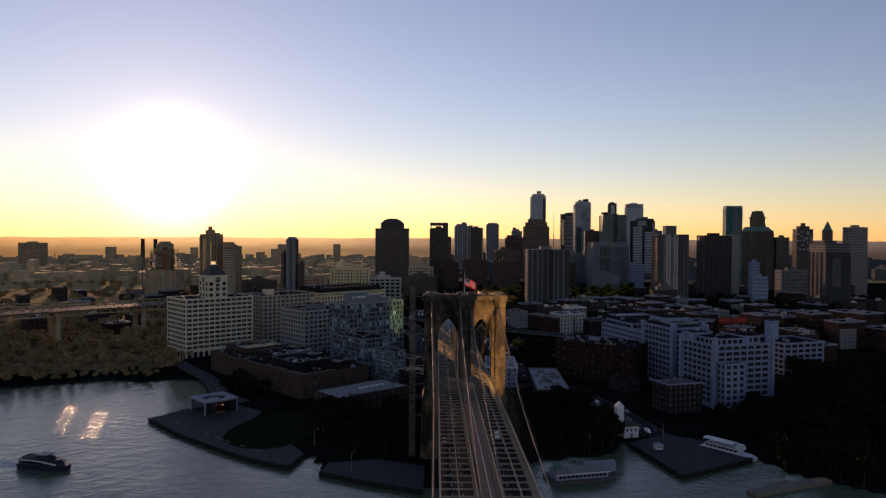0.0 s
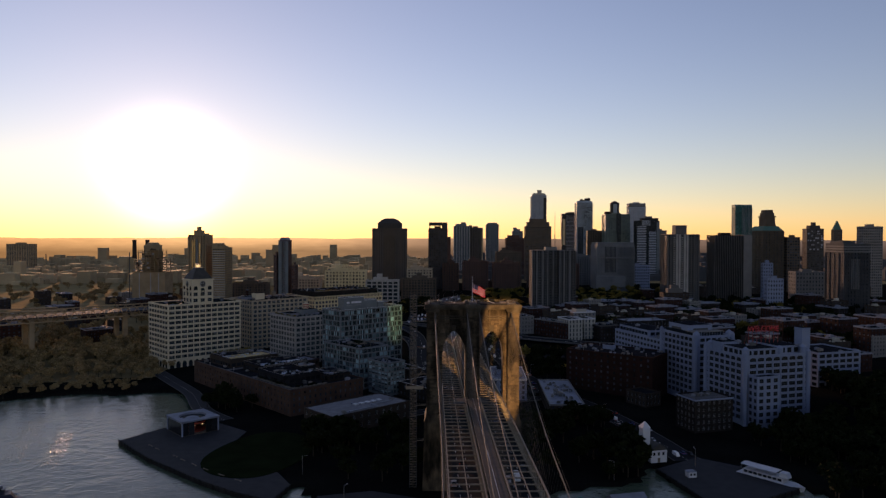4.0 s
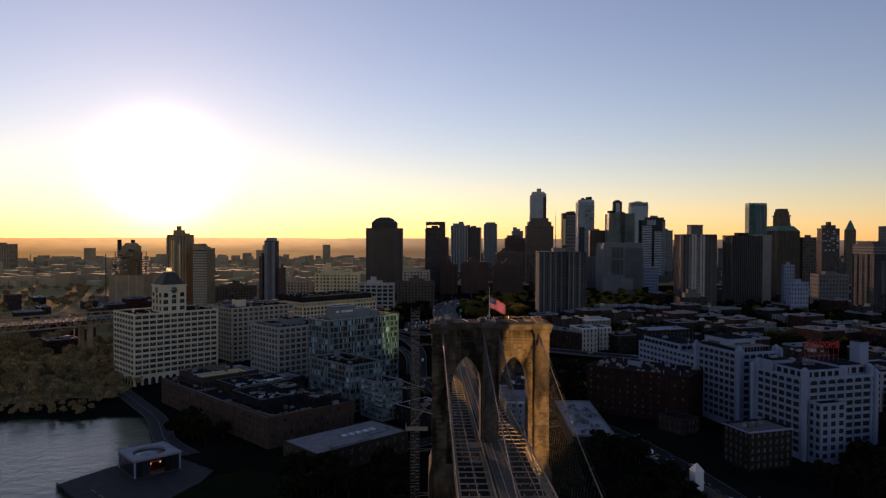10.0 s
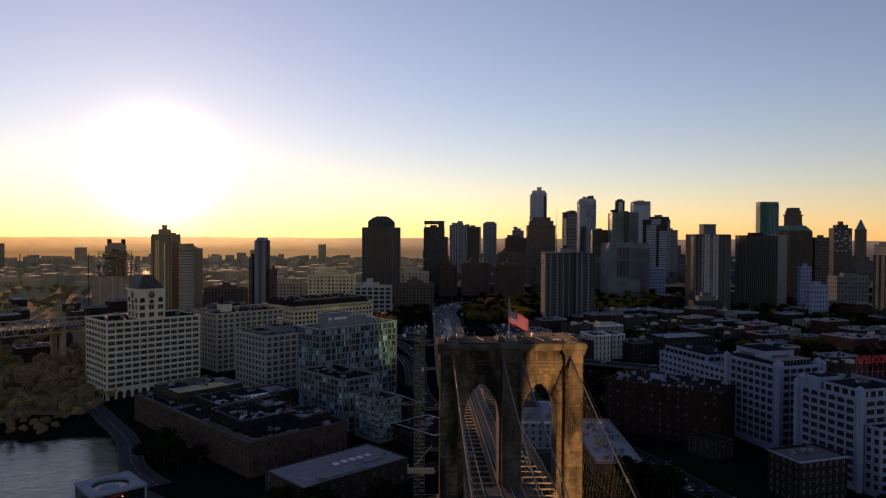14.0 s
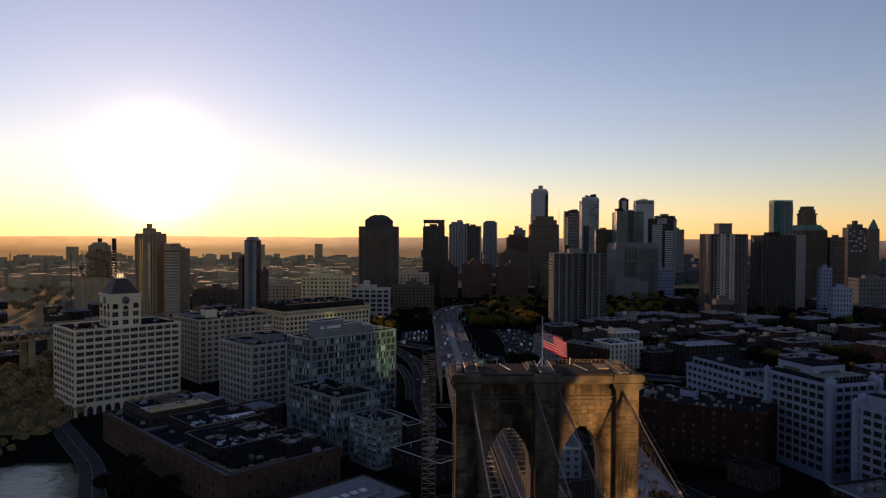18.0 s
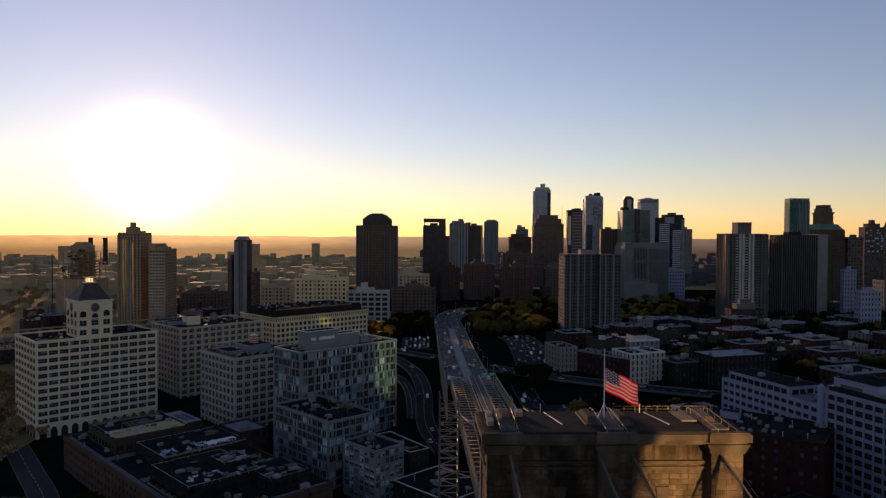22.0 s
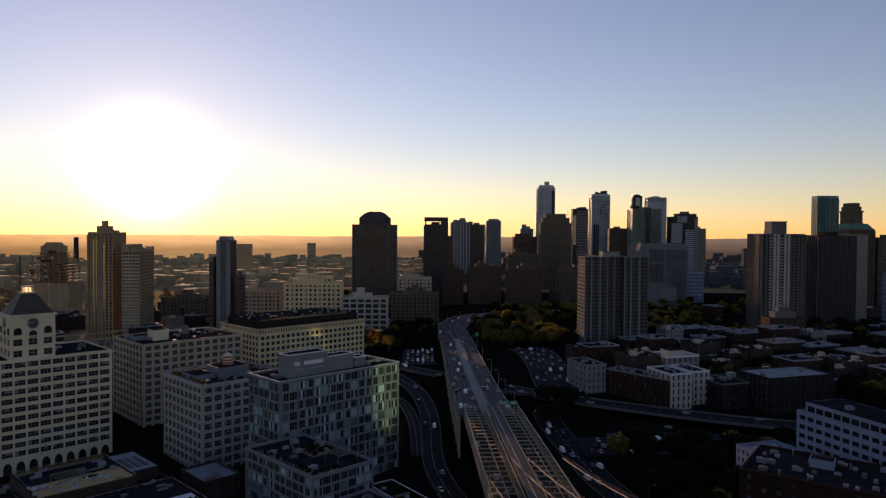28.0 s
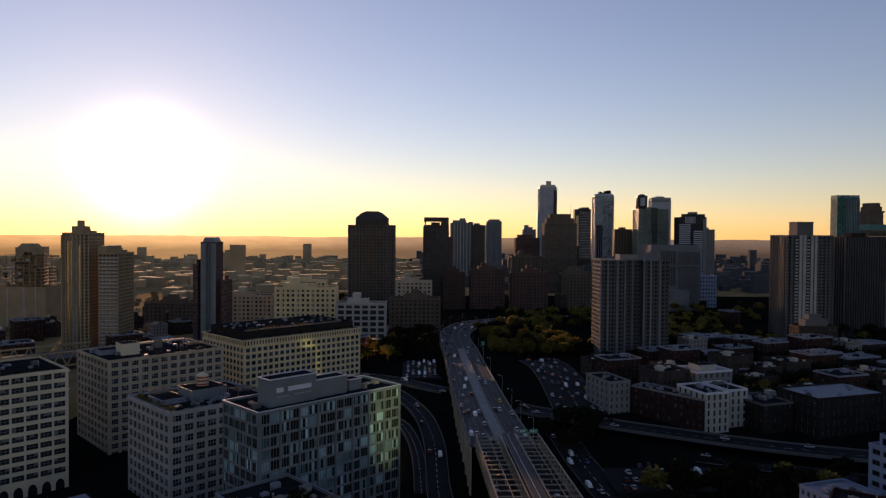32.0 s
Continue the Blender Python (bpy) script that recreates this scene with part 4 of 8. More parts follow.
def loft_dress(e, L1, L2, z0, z1, bays, floors, fw, fh, edge, drop):
    """Pilasters between the bays, arched heads over the top windows and eight-sided shafts up the corners."""
    for O, u, W, b in (((0, 0), (1, 0), L1, bays[0]), ((0, L2), (0, -1), L2, bays[1])):
        bw, fz = (W - 2 * edge) / b, (z1 - z0) / floors
        turn = 0 if u[0] else -90
        shaft = MB().box(-0.32, -0.3, z0, 0.32, 0.05, z1 - 0.7).mesh("pilaster", WHITE)
        w, zt = bw * fw, z0 + fz * (floors - 1 + 0.55 + fh / 2)
        head = MB()
        for k in range(8):
            a0, a1 = math.pi * k / 8, math.pi * (k + 1) / 8
            p = [(-w / 2 * math.cos(a), -1.3 + 1.25 * math.sin(a)) for a in (a0, a1)]
            for y in (0.03, 0.18):
                head.face((p[0][0], y, p[0][1]), (p[1][0], y, p[1][1]), (p[1][0], y, 0.02), (p[0][0], y, 0.02))
            head.face((p[0][0], 0.18, p[0][1]), (p[1][0], 0.18, p[1][1]), (p[1][0], 0.03, p[1][1]), (p[0][0], 0.03, p[0][1]))
        head = head.mesh("arched_head", WHITE)
        for i in range(b + 1):
            d = edge + bw * i
            part("pilaster", shaft, None, e, at=pose(O[0] + u[0] * d, O[1] + u[1] * d, 0, 0, 0, turn))
            if i < b:
                d += bw / 2
                part("arched_head", head, None, e, at=pose(O[0] + u[0] * d, O[1] + u[1] * d, zt, 0, 0, turn))
    for x, y in ((0, 0), (0, L2), (L1, 0)):
        part("corner_shaft", MB().cyl(x, y, -2, z1 + drop, 1.5, k=8).cyl(x, y, z1 + drop, z1 + drop + 1.6, 1.7, 0.3, 8), WHITE, e)


loft_dress(wel, 47, 36, 3, 42, (7, 6), 10, 0.8, 0.62, 3.0, 2.2)
loft_dress(liv, 30, 39, 4, 46, (5, 7), 10, 0.84, 0.62, 3.2, 1.4)
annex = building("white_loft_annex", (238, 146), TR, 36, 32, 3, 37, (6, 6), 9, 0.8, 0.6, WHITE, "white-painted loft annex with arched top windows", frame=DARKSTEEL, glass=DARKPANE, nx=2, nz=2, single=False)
clutter(annex, 36, 32, 37, 6, 16)
bulkhead(annex, 8, 22, 37, 7, 7, 14, WHITE, "stair_tower")
brick = building("dark_brick_warehouse", (82, 207), -38, 66, 36, 3, 30, (13, 8), 7, 0.3, 0.45, DARKRED, "dark red-brick warehouse with small windows", nx=1, nz=2, single=False)
clutter(brick, 66, 36, 30, 34, 17)
bulkhead(brick, 20, 20, 30, 8, 6, 3, WHITE)
lowhouse = building("white_low_annex", (107, 238), TR, 21, 16, 4, 24.5, (4, 6), 6, 0.4, 0.5, WHITE, "small white annex with roof fans beside the brick warehouse", nx=2, nz=1, roof=SILVER, single=False)
clutter(lowhouse, 21, 16, 24.5, 5, 71)
arch_house = building("grey_arcade_house", (124, 148), 30, 14, 18, 1, 9, (4, 5), 2, 0.5, 0.6, BROWN, "small dark two-storey house with tall openings", nx=1, nz=2)
cafe = building("riverside_shed", (55, 120), -3, 22, 76, 1, 9, (6, 18), 2, 0.4, 0.5, BROWN, "long low brick shed under the bridge with cluttered roofs", nx=1, nz=1, roof=SILVER, edge_mat=GREY, single=False)
clutter(cafe, 22, 76, 9, 40, 72)
dbox = building("brick_corner_block", (134, 88), TR, 26, 18, 1, 19.5, (7, 5), 5, 0.5, 0.6, DARKBRICK, "dark brick corner block with a pale roof edge", nx=2, nz=2, roof=PAVING)
terr = building("white_terrace_block", (23, 168), -3, 24, 46, 1, 15, (6, 11), 4, 0.45, 0.55, WHITE, "low white-painted block with roof terraces beside the bridge", nx=1, nz=2, roof=SILVER, edge_mat=LETTER, single=False)
clutter(terr, 24, 46, 15, 14, 171)
bulkhead(terr, 4, 20, 15, 12, 16, 3.2, WHITE, "rooftop_storey")
clutter(dbox, 26, 18, 19.5, 8, 18)
edge = MB()
for a in ((-0.4, -0.4, 26.4, 0.0), (-0.4, 18, 26.4, 18.4), (-0.4, 0, 0, 18), (26, 0, 26.4, 18)):
    edge.box(a[0], a[1], 19.3, a[2], a[3], 20.3)
part("cornice", edge, WHITE, dbox, "pale painted cornice")
whb = building("white_row_house", (114, 362), TR, 15, 24, 12, 33, (4, 5), 5, 0.4, 0.7, PALE, "pale apartment house with narrow windows", nx=1, nz=2, roof=ROOF, edge_mat=LETTER)
clutter(whb, 15, 24, 33, 6, 19)
whb2 = building("white_row_house", (72, 395), TR, 14, 26, 12, 32, (4, 5), 5, 0.35, 0.55, GREY, "grey walk-up house beside a car park", nx=1, nz=2, roof=ROOF)
clutter(whb2, 14, 26, 32, 4, 20)
brow = building("brick_row_house", (86, 398), -52, 45, 13, 10, 29.5, (12, 3), 5, 0.4, 0.55, RED, "dark red-brick row between two pale houses with cluttered roofs", nx=1, nz=2, single=False, edge_mat=GREY)
clutter(brow, 45, 13, 29.5, 16, 23)
wrow = building("white_row_house", (131.5, 372), TR, 12, 22, 12, 32.5, (3, 5), 5, 0.4, 0.7, PALE, "pale apartment house with narrow windows beside a brick row", nx=1, nz=2, roof=ROOF, edge_mat=LETTER, single=False)
clutter(wrow, 12, 22, 32.5, 5, 24)
drow = building("dark_brick_block", (145, 362), TR, 20, 24, 10, 27, (6, 7), 5, 0.35, 0.5, DARKBRICK, "dark brick block with a tarred roof beside pale houses", nx=1, nz=2, single=False, edge_mat=CONC)
clutter(drow, 20, 24, 27, 8, 25)
terr = building("white_terrace_house", (128, 408), TR, 26, 20, 12, 35, (6, 5), 5, 0.4, 0.55, GREY, "stepped pale terrace house behind the row", nx=1, nz=2, single=False, roof=SILVER, edge_mat=LETTER)
bulkhead(terr, 6, 5, 35, 12, 10, 3.2, PALE, "upper_storeys")
bigw = building("brick_school", (170, 354), TR, 48, 28, 12, 32, (12, 7), 4, 0.4, 0.65, DARKBRICK, "dark brick school block with a wide silver roof", nx=1, nz=2, roof=SILVER)
clutter(bigw, 48, 28, 32, 6, 21)


# ---- towers of the skyline ----
SCALE = {}
SKYGLASS = mat("pale_blue_glazing", (0.27, 0.32, 0.34), 0.3, var=0.2, scale=0.05, bump=0.0, island=0.25)
TEALGLASS = mat("grey_green_glazing", (0.15, 0.19, 0.165), 0.35, var=0.25, scale=0.05, bump=0.0, island=0.3)
DARKGLASS = mat("smoked_glazing", (0.018, 0.021, 0.025), 0.3, var=0.3, scale=0.1, bump=0.0, island=0.5)
BANDWHITE = mat("white_spandrel", (0.40, 0.43, 0.46), 0.7, var=0.15, scale=0.1)
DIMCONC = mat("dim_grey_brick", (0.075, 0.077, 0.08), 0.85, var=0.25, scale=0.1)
# three far wall colours, lightened to carry the haze of distance
FARBROWN = mat("haze_lifted_brown_brick", (0.115, 0.088, 0.065), 0.9, var=0.25, scale=0.1)
FARDARK = mat("dark_stone_cladding", (0.07, 0.062, 0.056), 0.9, var=0.25, scale=0.1)
FARRED = mat("haze_lifted_red_brick", (0.11, 0.062, 0.05), 0.9, var=0.25, scale=0.1)
STONEG = mat("grey_stone_cladding", (0.15, 0.155, 0.155), 0.85, var=0.2, scale=0.08)
# gold glints of the reflected sky put into this glazing colour
SKYGLINT = mat("gold_glint_glazing", (0.42, 0.30, 0.15), 0.18, metal=0.7, var=0.4, scale=0.15, bump=0.0, island=0.4)


def front(e, w, d, bands=(), fins=(), strips=(), blocks=(), flecks=()):
    """Dresses a tower's front and left flank. Widths are shares of the front; heights in metres.
    bands: (u0, u1, z0, z1, count, share, material); fins: (u0, u1, z0, z1, count, width, material);
    strips: (u0, u1, z0, z1, material); blocks: (u0, u1, v0, v1, z0, z1, material, name); flecks: (u0, u1, z0, z1, columns, rows, share, material)."""
    v = w * SCALE[e.name][0][0]
    for u0, u1, z0, z1, m in strips:
        part("glazed_strip", MB().box(v * u0, -0.35, z0, v * u1, 0.02, z1), m, e)
    for u0, u1, z0, z1, n, share, m in bands:
        mb, h = MB(), (z1 - z0) / n
        for i in range(n):
            mb.box(v * u0, -0.7, z0 + h * i, v * u1, 0.03, z0 + h * (i + share))
            if u0 <= 0:
                mb.box(-0.7, 0.04, z0 + h * i, 0.03, d, z0 + h * (i + share))
        part("floor_bands", mb, m, e, kind="stuff")
    for u0, u1, z0, z1, n, t, m in fins:
        mb = MB()
        for i in range(n + 1):
            x = v * (u0 + (u1 - u0) * i / n)
            mb.box(x - t / 2, -1.0, z0, x + t / 2, 0.03, z1)
        if u0 <= 0:
            for i in range(1, 5):
                mb.box(-1.0, d * i / 4 - t / 2, z0, 0.03, d * i / 4 + t / 2, z1)
        part("upright_fins", mb, m, e, kind="stuff")
    for u0, u1, v0, v1, z0, z1, m, name in blocks:
        part(name, MB().box(v * u0, d * v0, z0, v * u1, d * v1, z1), m, e)
    rnd = random.Random(int(w * 13 + d))
    for u0, u1, z0, z1, nx, nz, share, m in flecks:
        mb, a, h = MB(), v * (u1 - u0) / nx, (z1 - z0) / nz
        for i in range(nx):
            for j in range(nz):
                if rnd.random() < share:
                    x, z = v * u0 + a * i, z0 + h * j
                    mb.box(x, -0.55, z + h * 0.2, x + a * rnd.choice((0.5, 0.9)), 0.02, z + h * 0.8)
        part("window_panels", mb, m, e, kind="stuff")
    return e


def tower(name, x0, x1, y, z, label, wall, floors, bays, fw=0.6, fh=0.55, th=0, depth=None, glass=None, base=10, roof=None, single=False):
    """A tower whose outline from the bridge spans x0 to x1 at y: the flank that shows is taken off the front."""
    w = x1 - x0
    d = depth or w * 0.38
    cut0 = min(0.45 * w, max(0.0, (x0 + 30) * d / (y + 150)))
    cut1 = min(0.45 * w, max(0.0, (-30 - x1) * d / (y + 150)))
    v = w - cut0 - cut1
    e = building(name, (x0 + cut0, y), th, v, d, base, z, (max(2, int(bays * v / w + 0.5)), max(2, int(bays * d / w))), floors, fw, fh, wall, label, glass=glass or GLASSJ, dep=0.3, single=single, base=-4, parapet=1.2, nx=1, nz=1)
    SCALE[e.name] = Matrix.Diagonal((v / w, 1, 1, 1))
    bulkhead(e, v * 0.3, d * 0.3, z, v * 0.35, d * 0.4, 4.5, wall)
    clutter(e, v, d, z, 2, int(x0 * 3 + y))
    return e


def crown(name, mb, m, e, label=""):
    return part(name, mb, m, e, label, at=SCALE[e.name])


def resi():
    """Cross-plan housing tower."""
    e = thing("housing_tower", pose(101, 520, 0), "grey-beige housing tower of cross plan with balcony strips", "building")
    for k, (x0, y0, x1, y1, bx, by) in enumerate(((0, 4, 20, 28, 7, 7), (20, 9, 33, 34, 5, 6), (33, 4, 53, 28, 7, 7), (10, 28, 43, 46, 9, 5))):
        w, wins = MB(), []
        W, D = x1 - x0, y1 - y0
        for O, u, L, b in (((x0, y0), (1, 0), W, bx), ((x0, y1), (0, -1), D, by), ((x1, y0), (0, 1), D, by), ((x1, y1), (-1, 0), W, bx)):
            facade(w, O, u, L, 19, 97, b, 25, 0.62, 0.6, 0.4, wins)
        w.box(x0, y0, 96.5, x1, y1, 97.6)
        w.box(x0, y0, 10, x1, y1, 19)
        part("wing", w, DIMCONC, e)
        g = MB()
        for x, y, z, ww, wh, ux, uy in wins:
            ax, ay = ux * ww / 2, uy * ww / 2
            g.face((x - ax, y - ay, z), (x + ax, y + ay, z), (x + ax, y + ay, z + wh), (x - ax, y - ay, z + wh))
        part("windows", g, DARKPANE, e, kind="stuff")
    bal = MB()
    for j in range(25):
        z = 19.6 + j * 3.12
        for x0, x1, y in ((20.4, 25.6, 9.0), (27.4, 32.6, 9.0)):
            bal.box(x0, y - 1.3, z, x1, y - 0.02, z + 0.9)
        bal.box(48.6, 2.9, z, 53.4, 3.98, z + 0.8)
    part("balconies", bal, DIMCONC, e, kind="stuff")
    for x, y, w in ((6.0, 4, 1.4), (13.2, 4, 1.4), (0.6, 4, 1.2), (19.2, 4, 1.2), (26.5, 9, 1.0), (39, 4, 1.4), (46, 4, 1.4), (33.8, 4, 1.2)):
        part("pier", MB().box(x - w / 2, y - 0.7, 12, x + w / 2, y + 0.02, 98), STONEG, e)
    bulkhead(e, 18, 14, 97.6, 14, 12, 4.0, GREY)
    fr = MB()
    for i in range(12):
        fr.box(1 + i * 4.4, 5, 97.6, 1.3 + i * 4.4, 5.3, 99.0)
    part("roof_rail", fr, DARKSTEEL, e)


resi()


def slab(name, x0, x1, y, z, base, label, wall, d, bays, floors, piers):
    """Housing slab with upright ribs."""
    e = tower(name, x0, x1, y, z, label, wall, floors, bays, 0.6, 0.7, depth=d, base=base, glass=DARKPANE)
    rib = MB()
    v = (x1 - x0) * SCALE[e.name][0][0]
    for i in range(piers + 1):
        x = v * i / piers
        rib.box(x - 0.35, -1.4, base, x + 0.35, 0.02, z + 0.6)
    part("ribs", rib, CONC, e, kind="stuff")
    for i in range(0, d, 4):
        part("flank_rib", MB().box(-0.8, i - 0.3, base, 0.02, i + 0.3, z + 0.4), CONC, e)
    return e


hs = slab("housing_slab", 286, 341, 620, 117, 18, "pale concrete housing tower with balcony columns", CONC, 30, 12, 33, 12)
front(hs, 55, 30, strips=((0.17, 0.26, 18, 116, DARKGLASS), (0.42, 0.5, 18, 116, DARKGLASS), (0.66, 0.8, 18, 116, DARKGLASS), (0.9, 0.97, 18, 116, DARKGLASS)), bands=((0.16, 0.27, 18, 116, 33, 0.5, PANEL), (0.41, 0.51, 18, 116, 33, 0.45, PANEL), (0.65, 0.81, 18, 116, 33, 0.45, CONC), (0.89, 0.98, 18, 116, 33, 0.5, CONC)), fins=((0.3, 0.38, 18, 118, 1, 3.4, PANEL), (0.54, 0.62, 18, 118, 1, 2.6, PANEL)))
solo("roof_plant_house", MB().box(311, 626, 117, 326, 640, 129.6).box(310.6, 625.6, 129.6, 326.4, 640.4, 130.4), CONC, "plain concrete plant house on the roof", "roof plant")
slab("housing_slab", 366, 421, 664, 116, 18, "dark brown housing tower with narrow upright ribs", DARKBRICK, 30, 16, 33, 16)
solo("blank_stair_shaft", MB().box(421, 663, 16, 433, 690, 117).box(420.7, 662.7, 117, 433.3, 690.3, 118), GREY, "blank pale concrete stair shaft beside the tower", "building")

dome = tower("domed_office_tower", -122, -63, 860, 126, "dark brown office tower with a domed metal crown", FARBROWN, 30, 13, 0.5, 0.5, depth=45, glass=DARKGLASS)
front(dome, 59, 45, fins=((0.02, 0.3, 20, 125, 5, 0.7, CONC), (0.7, 0.98, 20, 125, 5, 0.7, CONC), (0.36, 0.64, 20, 134, 4, 0.6, FARBROWN)), bands=((0, 1.0, 116, 126, 3, 0.2, CONC),))
crown("crown", MB().box(9, 5, 126, 50, 40, 136).prism([(9, 5), (50, 5), (50, 40), (9, 40)], 136, 142, top=[(16, 11), (43, 11), (43, 34), (16, 34)]).prism([(16, 11), (43, 11), (43, 34), (16, 34)], 142, 144.5, top=[(22, 15), (37, 15), (37, 29), (22, 29)]), SLATE, dome, "dark domed crown")
dk = tower("dark_office_tower", -27, 7, 956, 128, "near-black office tower with an open crown", FARDARK, 28, 8, 0.5, 0.5, depth=34)
crown("crown", MB().box(0, 0, 134, 34, 34, 139.5).box(24, 0, 128, 34, 34, 134).box(1, 1, 128, 2.4, 2.4, 134).box(1, 31, 128, 2.4, 32.6, 134), FARDARK, dk, "heavy slab over an open loggia")
front(dk, 34, 34, blocks=((1.0, 1.18, 0.1, 0.9, 8, 113, FARRED, "side_shaft"),), fins=((0, 1.0, 20, 127, 9, 0.6, FARDARK),))
aa = tower("apartment_tower", 30, 68, 1349, 138, "hazy pale apartment tower with a notched top", CLAD, 34, 9, 0.6, 0.5, glass=DARKGLASS)
front(aa, 38, 14.4, fins=((0, 1.0, 20, 137, 6, 1.2, PANEL),), blocks=((0.1, 0.8, 0.1, 0.8, 138, 144, CLAD, "upper_storeys"), (0.45, 0.75, 0.2, 0.7, 144, 148, CLAD, "roof_bulkhead")))
ab = tower("apartment_tower", 66, 101, 1365, 134, "hazy dark apartment tower with a stepped top", FARBROWN, 34, 8, 0.6, 0.5, glass=DARKGLASS)
front(ab, 35, 13.3, fins=((0, 1.0, 20, 133, 7, 0.8, CONC),), blocks=((0.0, 0.25, 0.1, 0.9, 134, 141, FARBROWN, "roof_bulkhead"),), strips=((0.93, 1.0, 40, 134, OCHRE),))
ac = tower("apartment_tower", 126, 161, 1600, 147, "slim grey apartment tower far inland", CLAD, 34, 8, 0.6, 0.5, glass=DARKGLASS)
front(ac, 35, 13.3, fins=((0, 1.0, 20, 146, 6, 1.0, CLAD),), blocks=((0.12, 0.88, 0.1, 0.9, 147, 152, CLAD, "upper_storeys"),))
oa = tower("office_block", 148, 196, 1300, 110, "red-brown brick downtown office block", FARRED, 24, 10)
front(oa, 48, 18, bands=((0, 1.0, 40, 108, 18, 0.3, OLDBRICK),), blocks=((0.1, 0.7, 0.1, 0.9, 110, 117, FARRED, "upper_storeys"),))
oc = tower("office_block", 167, 194, 1330, 126, "stepped pale office tower", CLAD, 30, 7)
front(oc, 27, 10, blocks=((0.1, 0.75, 0.1, 0.9, 126, 132, CLAD, "upper_storeys"), (0.1, 0.45, 0.2, 0.8, 132, 135.5, CLAD, "roof_bulkhead")))
ob = tower("brown_office_tower", 173, 231, 1150, 135, "stepped brown brick office tower", FARBROWN, 28, 12)
crown("upper_storeys", MB().box(4, 3, 135, 54, 19, 145).box(10, 5, 145, 48, 17, 152), FARBROWN, ob)
front(ob, 58, 22, bands=((0, 1.0, 40, 134, 26, 0.3, FARBROWN),))
tt = tower("tall_apartment_tower", 262, 308, 1687, 232, "tall pale apartment tower with a rounded crown", SKYGLASS, 50, 10, 0.55, 0.5, depth=20, glass=SKYGLASS)
front(tt, 46, 20, fins=((0, 0.76, 60, 231, 14, 0.9, BANDWHITE),), strips=((0.8, 1.0, 60, 226, DARKGLASS),), blocks=((-0.1, 0.0, 0.2, 0.9, 20, 172, SKYGLASS, "lower_wing"), (0.02, 0.1, -0.02, 0.2, 226, 233, BANDWHITE, "parapet_screen"), (1.0, 1.12, 0.2, 0.9, 20, 150, BROWN, "lower_wing")), flecks=((0.66, 0.8, 60, 160, 4, 30, 0.4, DARKGLASS),))
crown("crown", MB().prism([(0, 0), (46, 0), (46, 20), (0, 20)], 232, 240, top=[(6, 3), (40, 3), (40, 17), (6, 17)]).cyl(25, 10, 240, 249, 7, k=14), PALE, tt)
solo("antenna_mast", MB().cyl(300, 1500, 20, 168, 0.7, 0.5, 6).box(299, 1499, 60, 301, 1501, 120).cyl(300, 1500, 168, 183, 0.35, 0.15, 6), DARKSTEEL, "thin antenna mast standing among the towers", "mast")
ap_t = tower("apartment_tower", 352, 396, 1700, 180, "apartment tower with open balconies and a sunlit edge in ochre", FARDARK, 40, 8, 0.8, 0.6, glass=DARKGLASS)
# sunlight on the left edge painted as an ochre strip
front(ap_t, 44, 16.7, bands=((0.3, 1.0, 60, 178, 30, 0.22, BANDWHITE),), strips=((0.06, 0.24, 90, 165, OCHRE),), blocks=((0.5, 0.9, 0.2, 0.8, 180, 186, FARDARK, "roof_bulkhead"),))
cv = tower("curved_glass_tower", 366, 415, 1570, 206, "tall blue glass tower with a rounded crown", SKYGLASS, 48, 12, 0.8, 0.75, glass=SKYGLASS, depth=22)
crown("crown", MB().prism([(0, 0), (49, 0), (49, 22), (0, 22)], 206, 210, top=[(2, 1), (48, 1), (48, 21), (2, 21)]).prism([(2, 1), (48, 1), (48, 21), (2, 21)], 210, 212.5, top=[(7, 3), (44, 3), (44, 19), (7, 19)]), SKYGLASS, cv, "rounded glazed crown")
for x0, x1, z in ((13, 20, 217), (21, 33, 215), (27, 32, 219), (34, 43, 220)):
    crown("roof_plant", MB().box(x0, 6, 212, x1, 15, z), DARKBRICK, cv)
front(cv, 49, 22, fins=((0, 1.0, 40, 205, 9, 0.4, SKYGLASS),), strips=((0.08, 0.42, 20, 140, DARKGLASS),), flecks=((0.45, 1.0, 40, 192, 9, 44, 0.48, DARKGLASS), (0.45, 1.0, 192, 200, 9, 2, 0.25, DARKGLASS)))
ga = tower("brown_office_tower", 345, 384, 1335, 128, "brown office tower among the glass towers", FARBROWN, 30, 7, 0.6, 0.6, glass=DARKGLASS)
gb = tower("glass_tower", 372, 438, 1290, 166, "broad green-grey glass tower with a dark central slot", TEALGLASS, 40, 12, 0.86, 0.8, glass=TEALGLASS, depth=30)
front(gb, 66, 30, fins=((0, 1.0, 40, 166, 22, 0.3, TEALGLASS),), strips=((0.47, 0.62, 30, 163, DARKGLASS),), blocks=((0.03, 0.26, 0.1, 0.7, 166, 173, DARKBRICK, "roof_bulkhead"), (0.44, 0.64, -0.02, 0.3, 120, 168.5, DARKGLASS, "recessed_bay")))
dg = tower("dark_glass_tower", 444, 469, 1500, 203, "slim dark glass tower on the skyline", DARKGLASS, 44, 6, 0.8, 0.7, glass=DARKGLASS)
front(dg, 25, 9.5, strips=((0.3, 0.75, 100, 200, SKYGLASS),), blocks=((0.2, 0.8, 0.2, 0.8, 203, 207, FARDARK, "roof_bulkhead"),))
wt = tower("white_tower", 561, 618, 1758, 214, "tall white tower catching the sky light", BANDWHITE, 48, 10, 0.5, 0.5, glass=SKYGLASS)
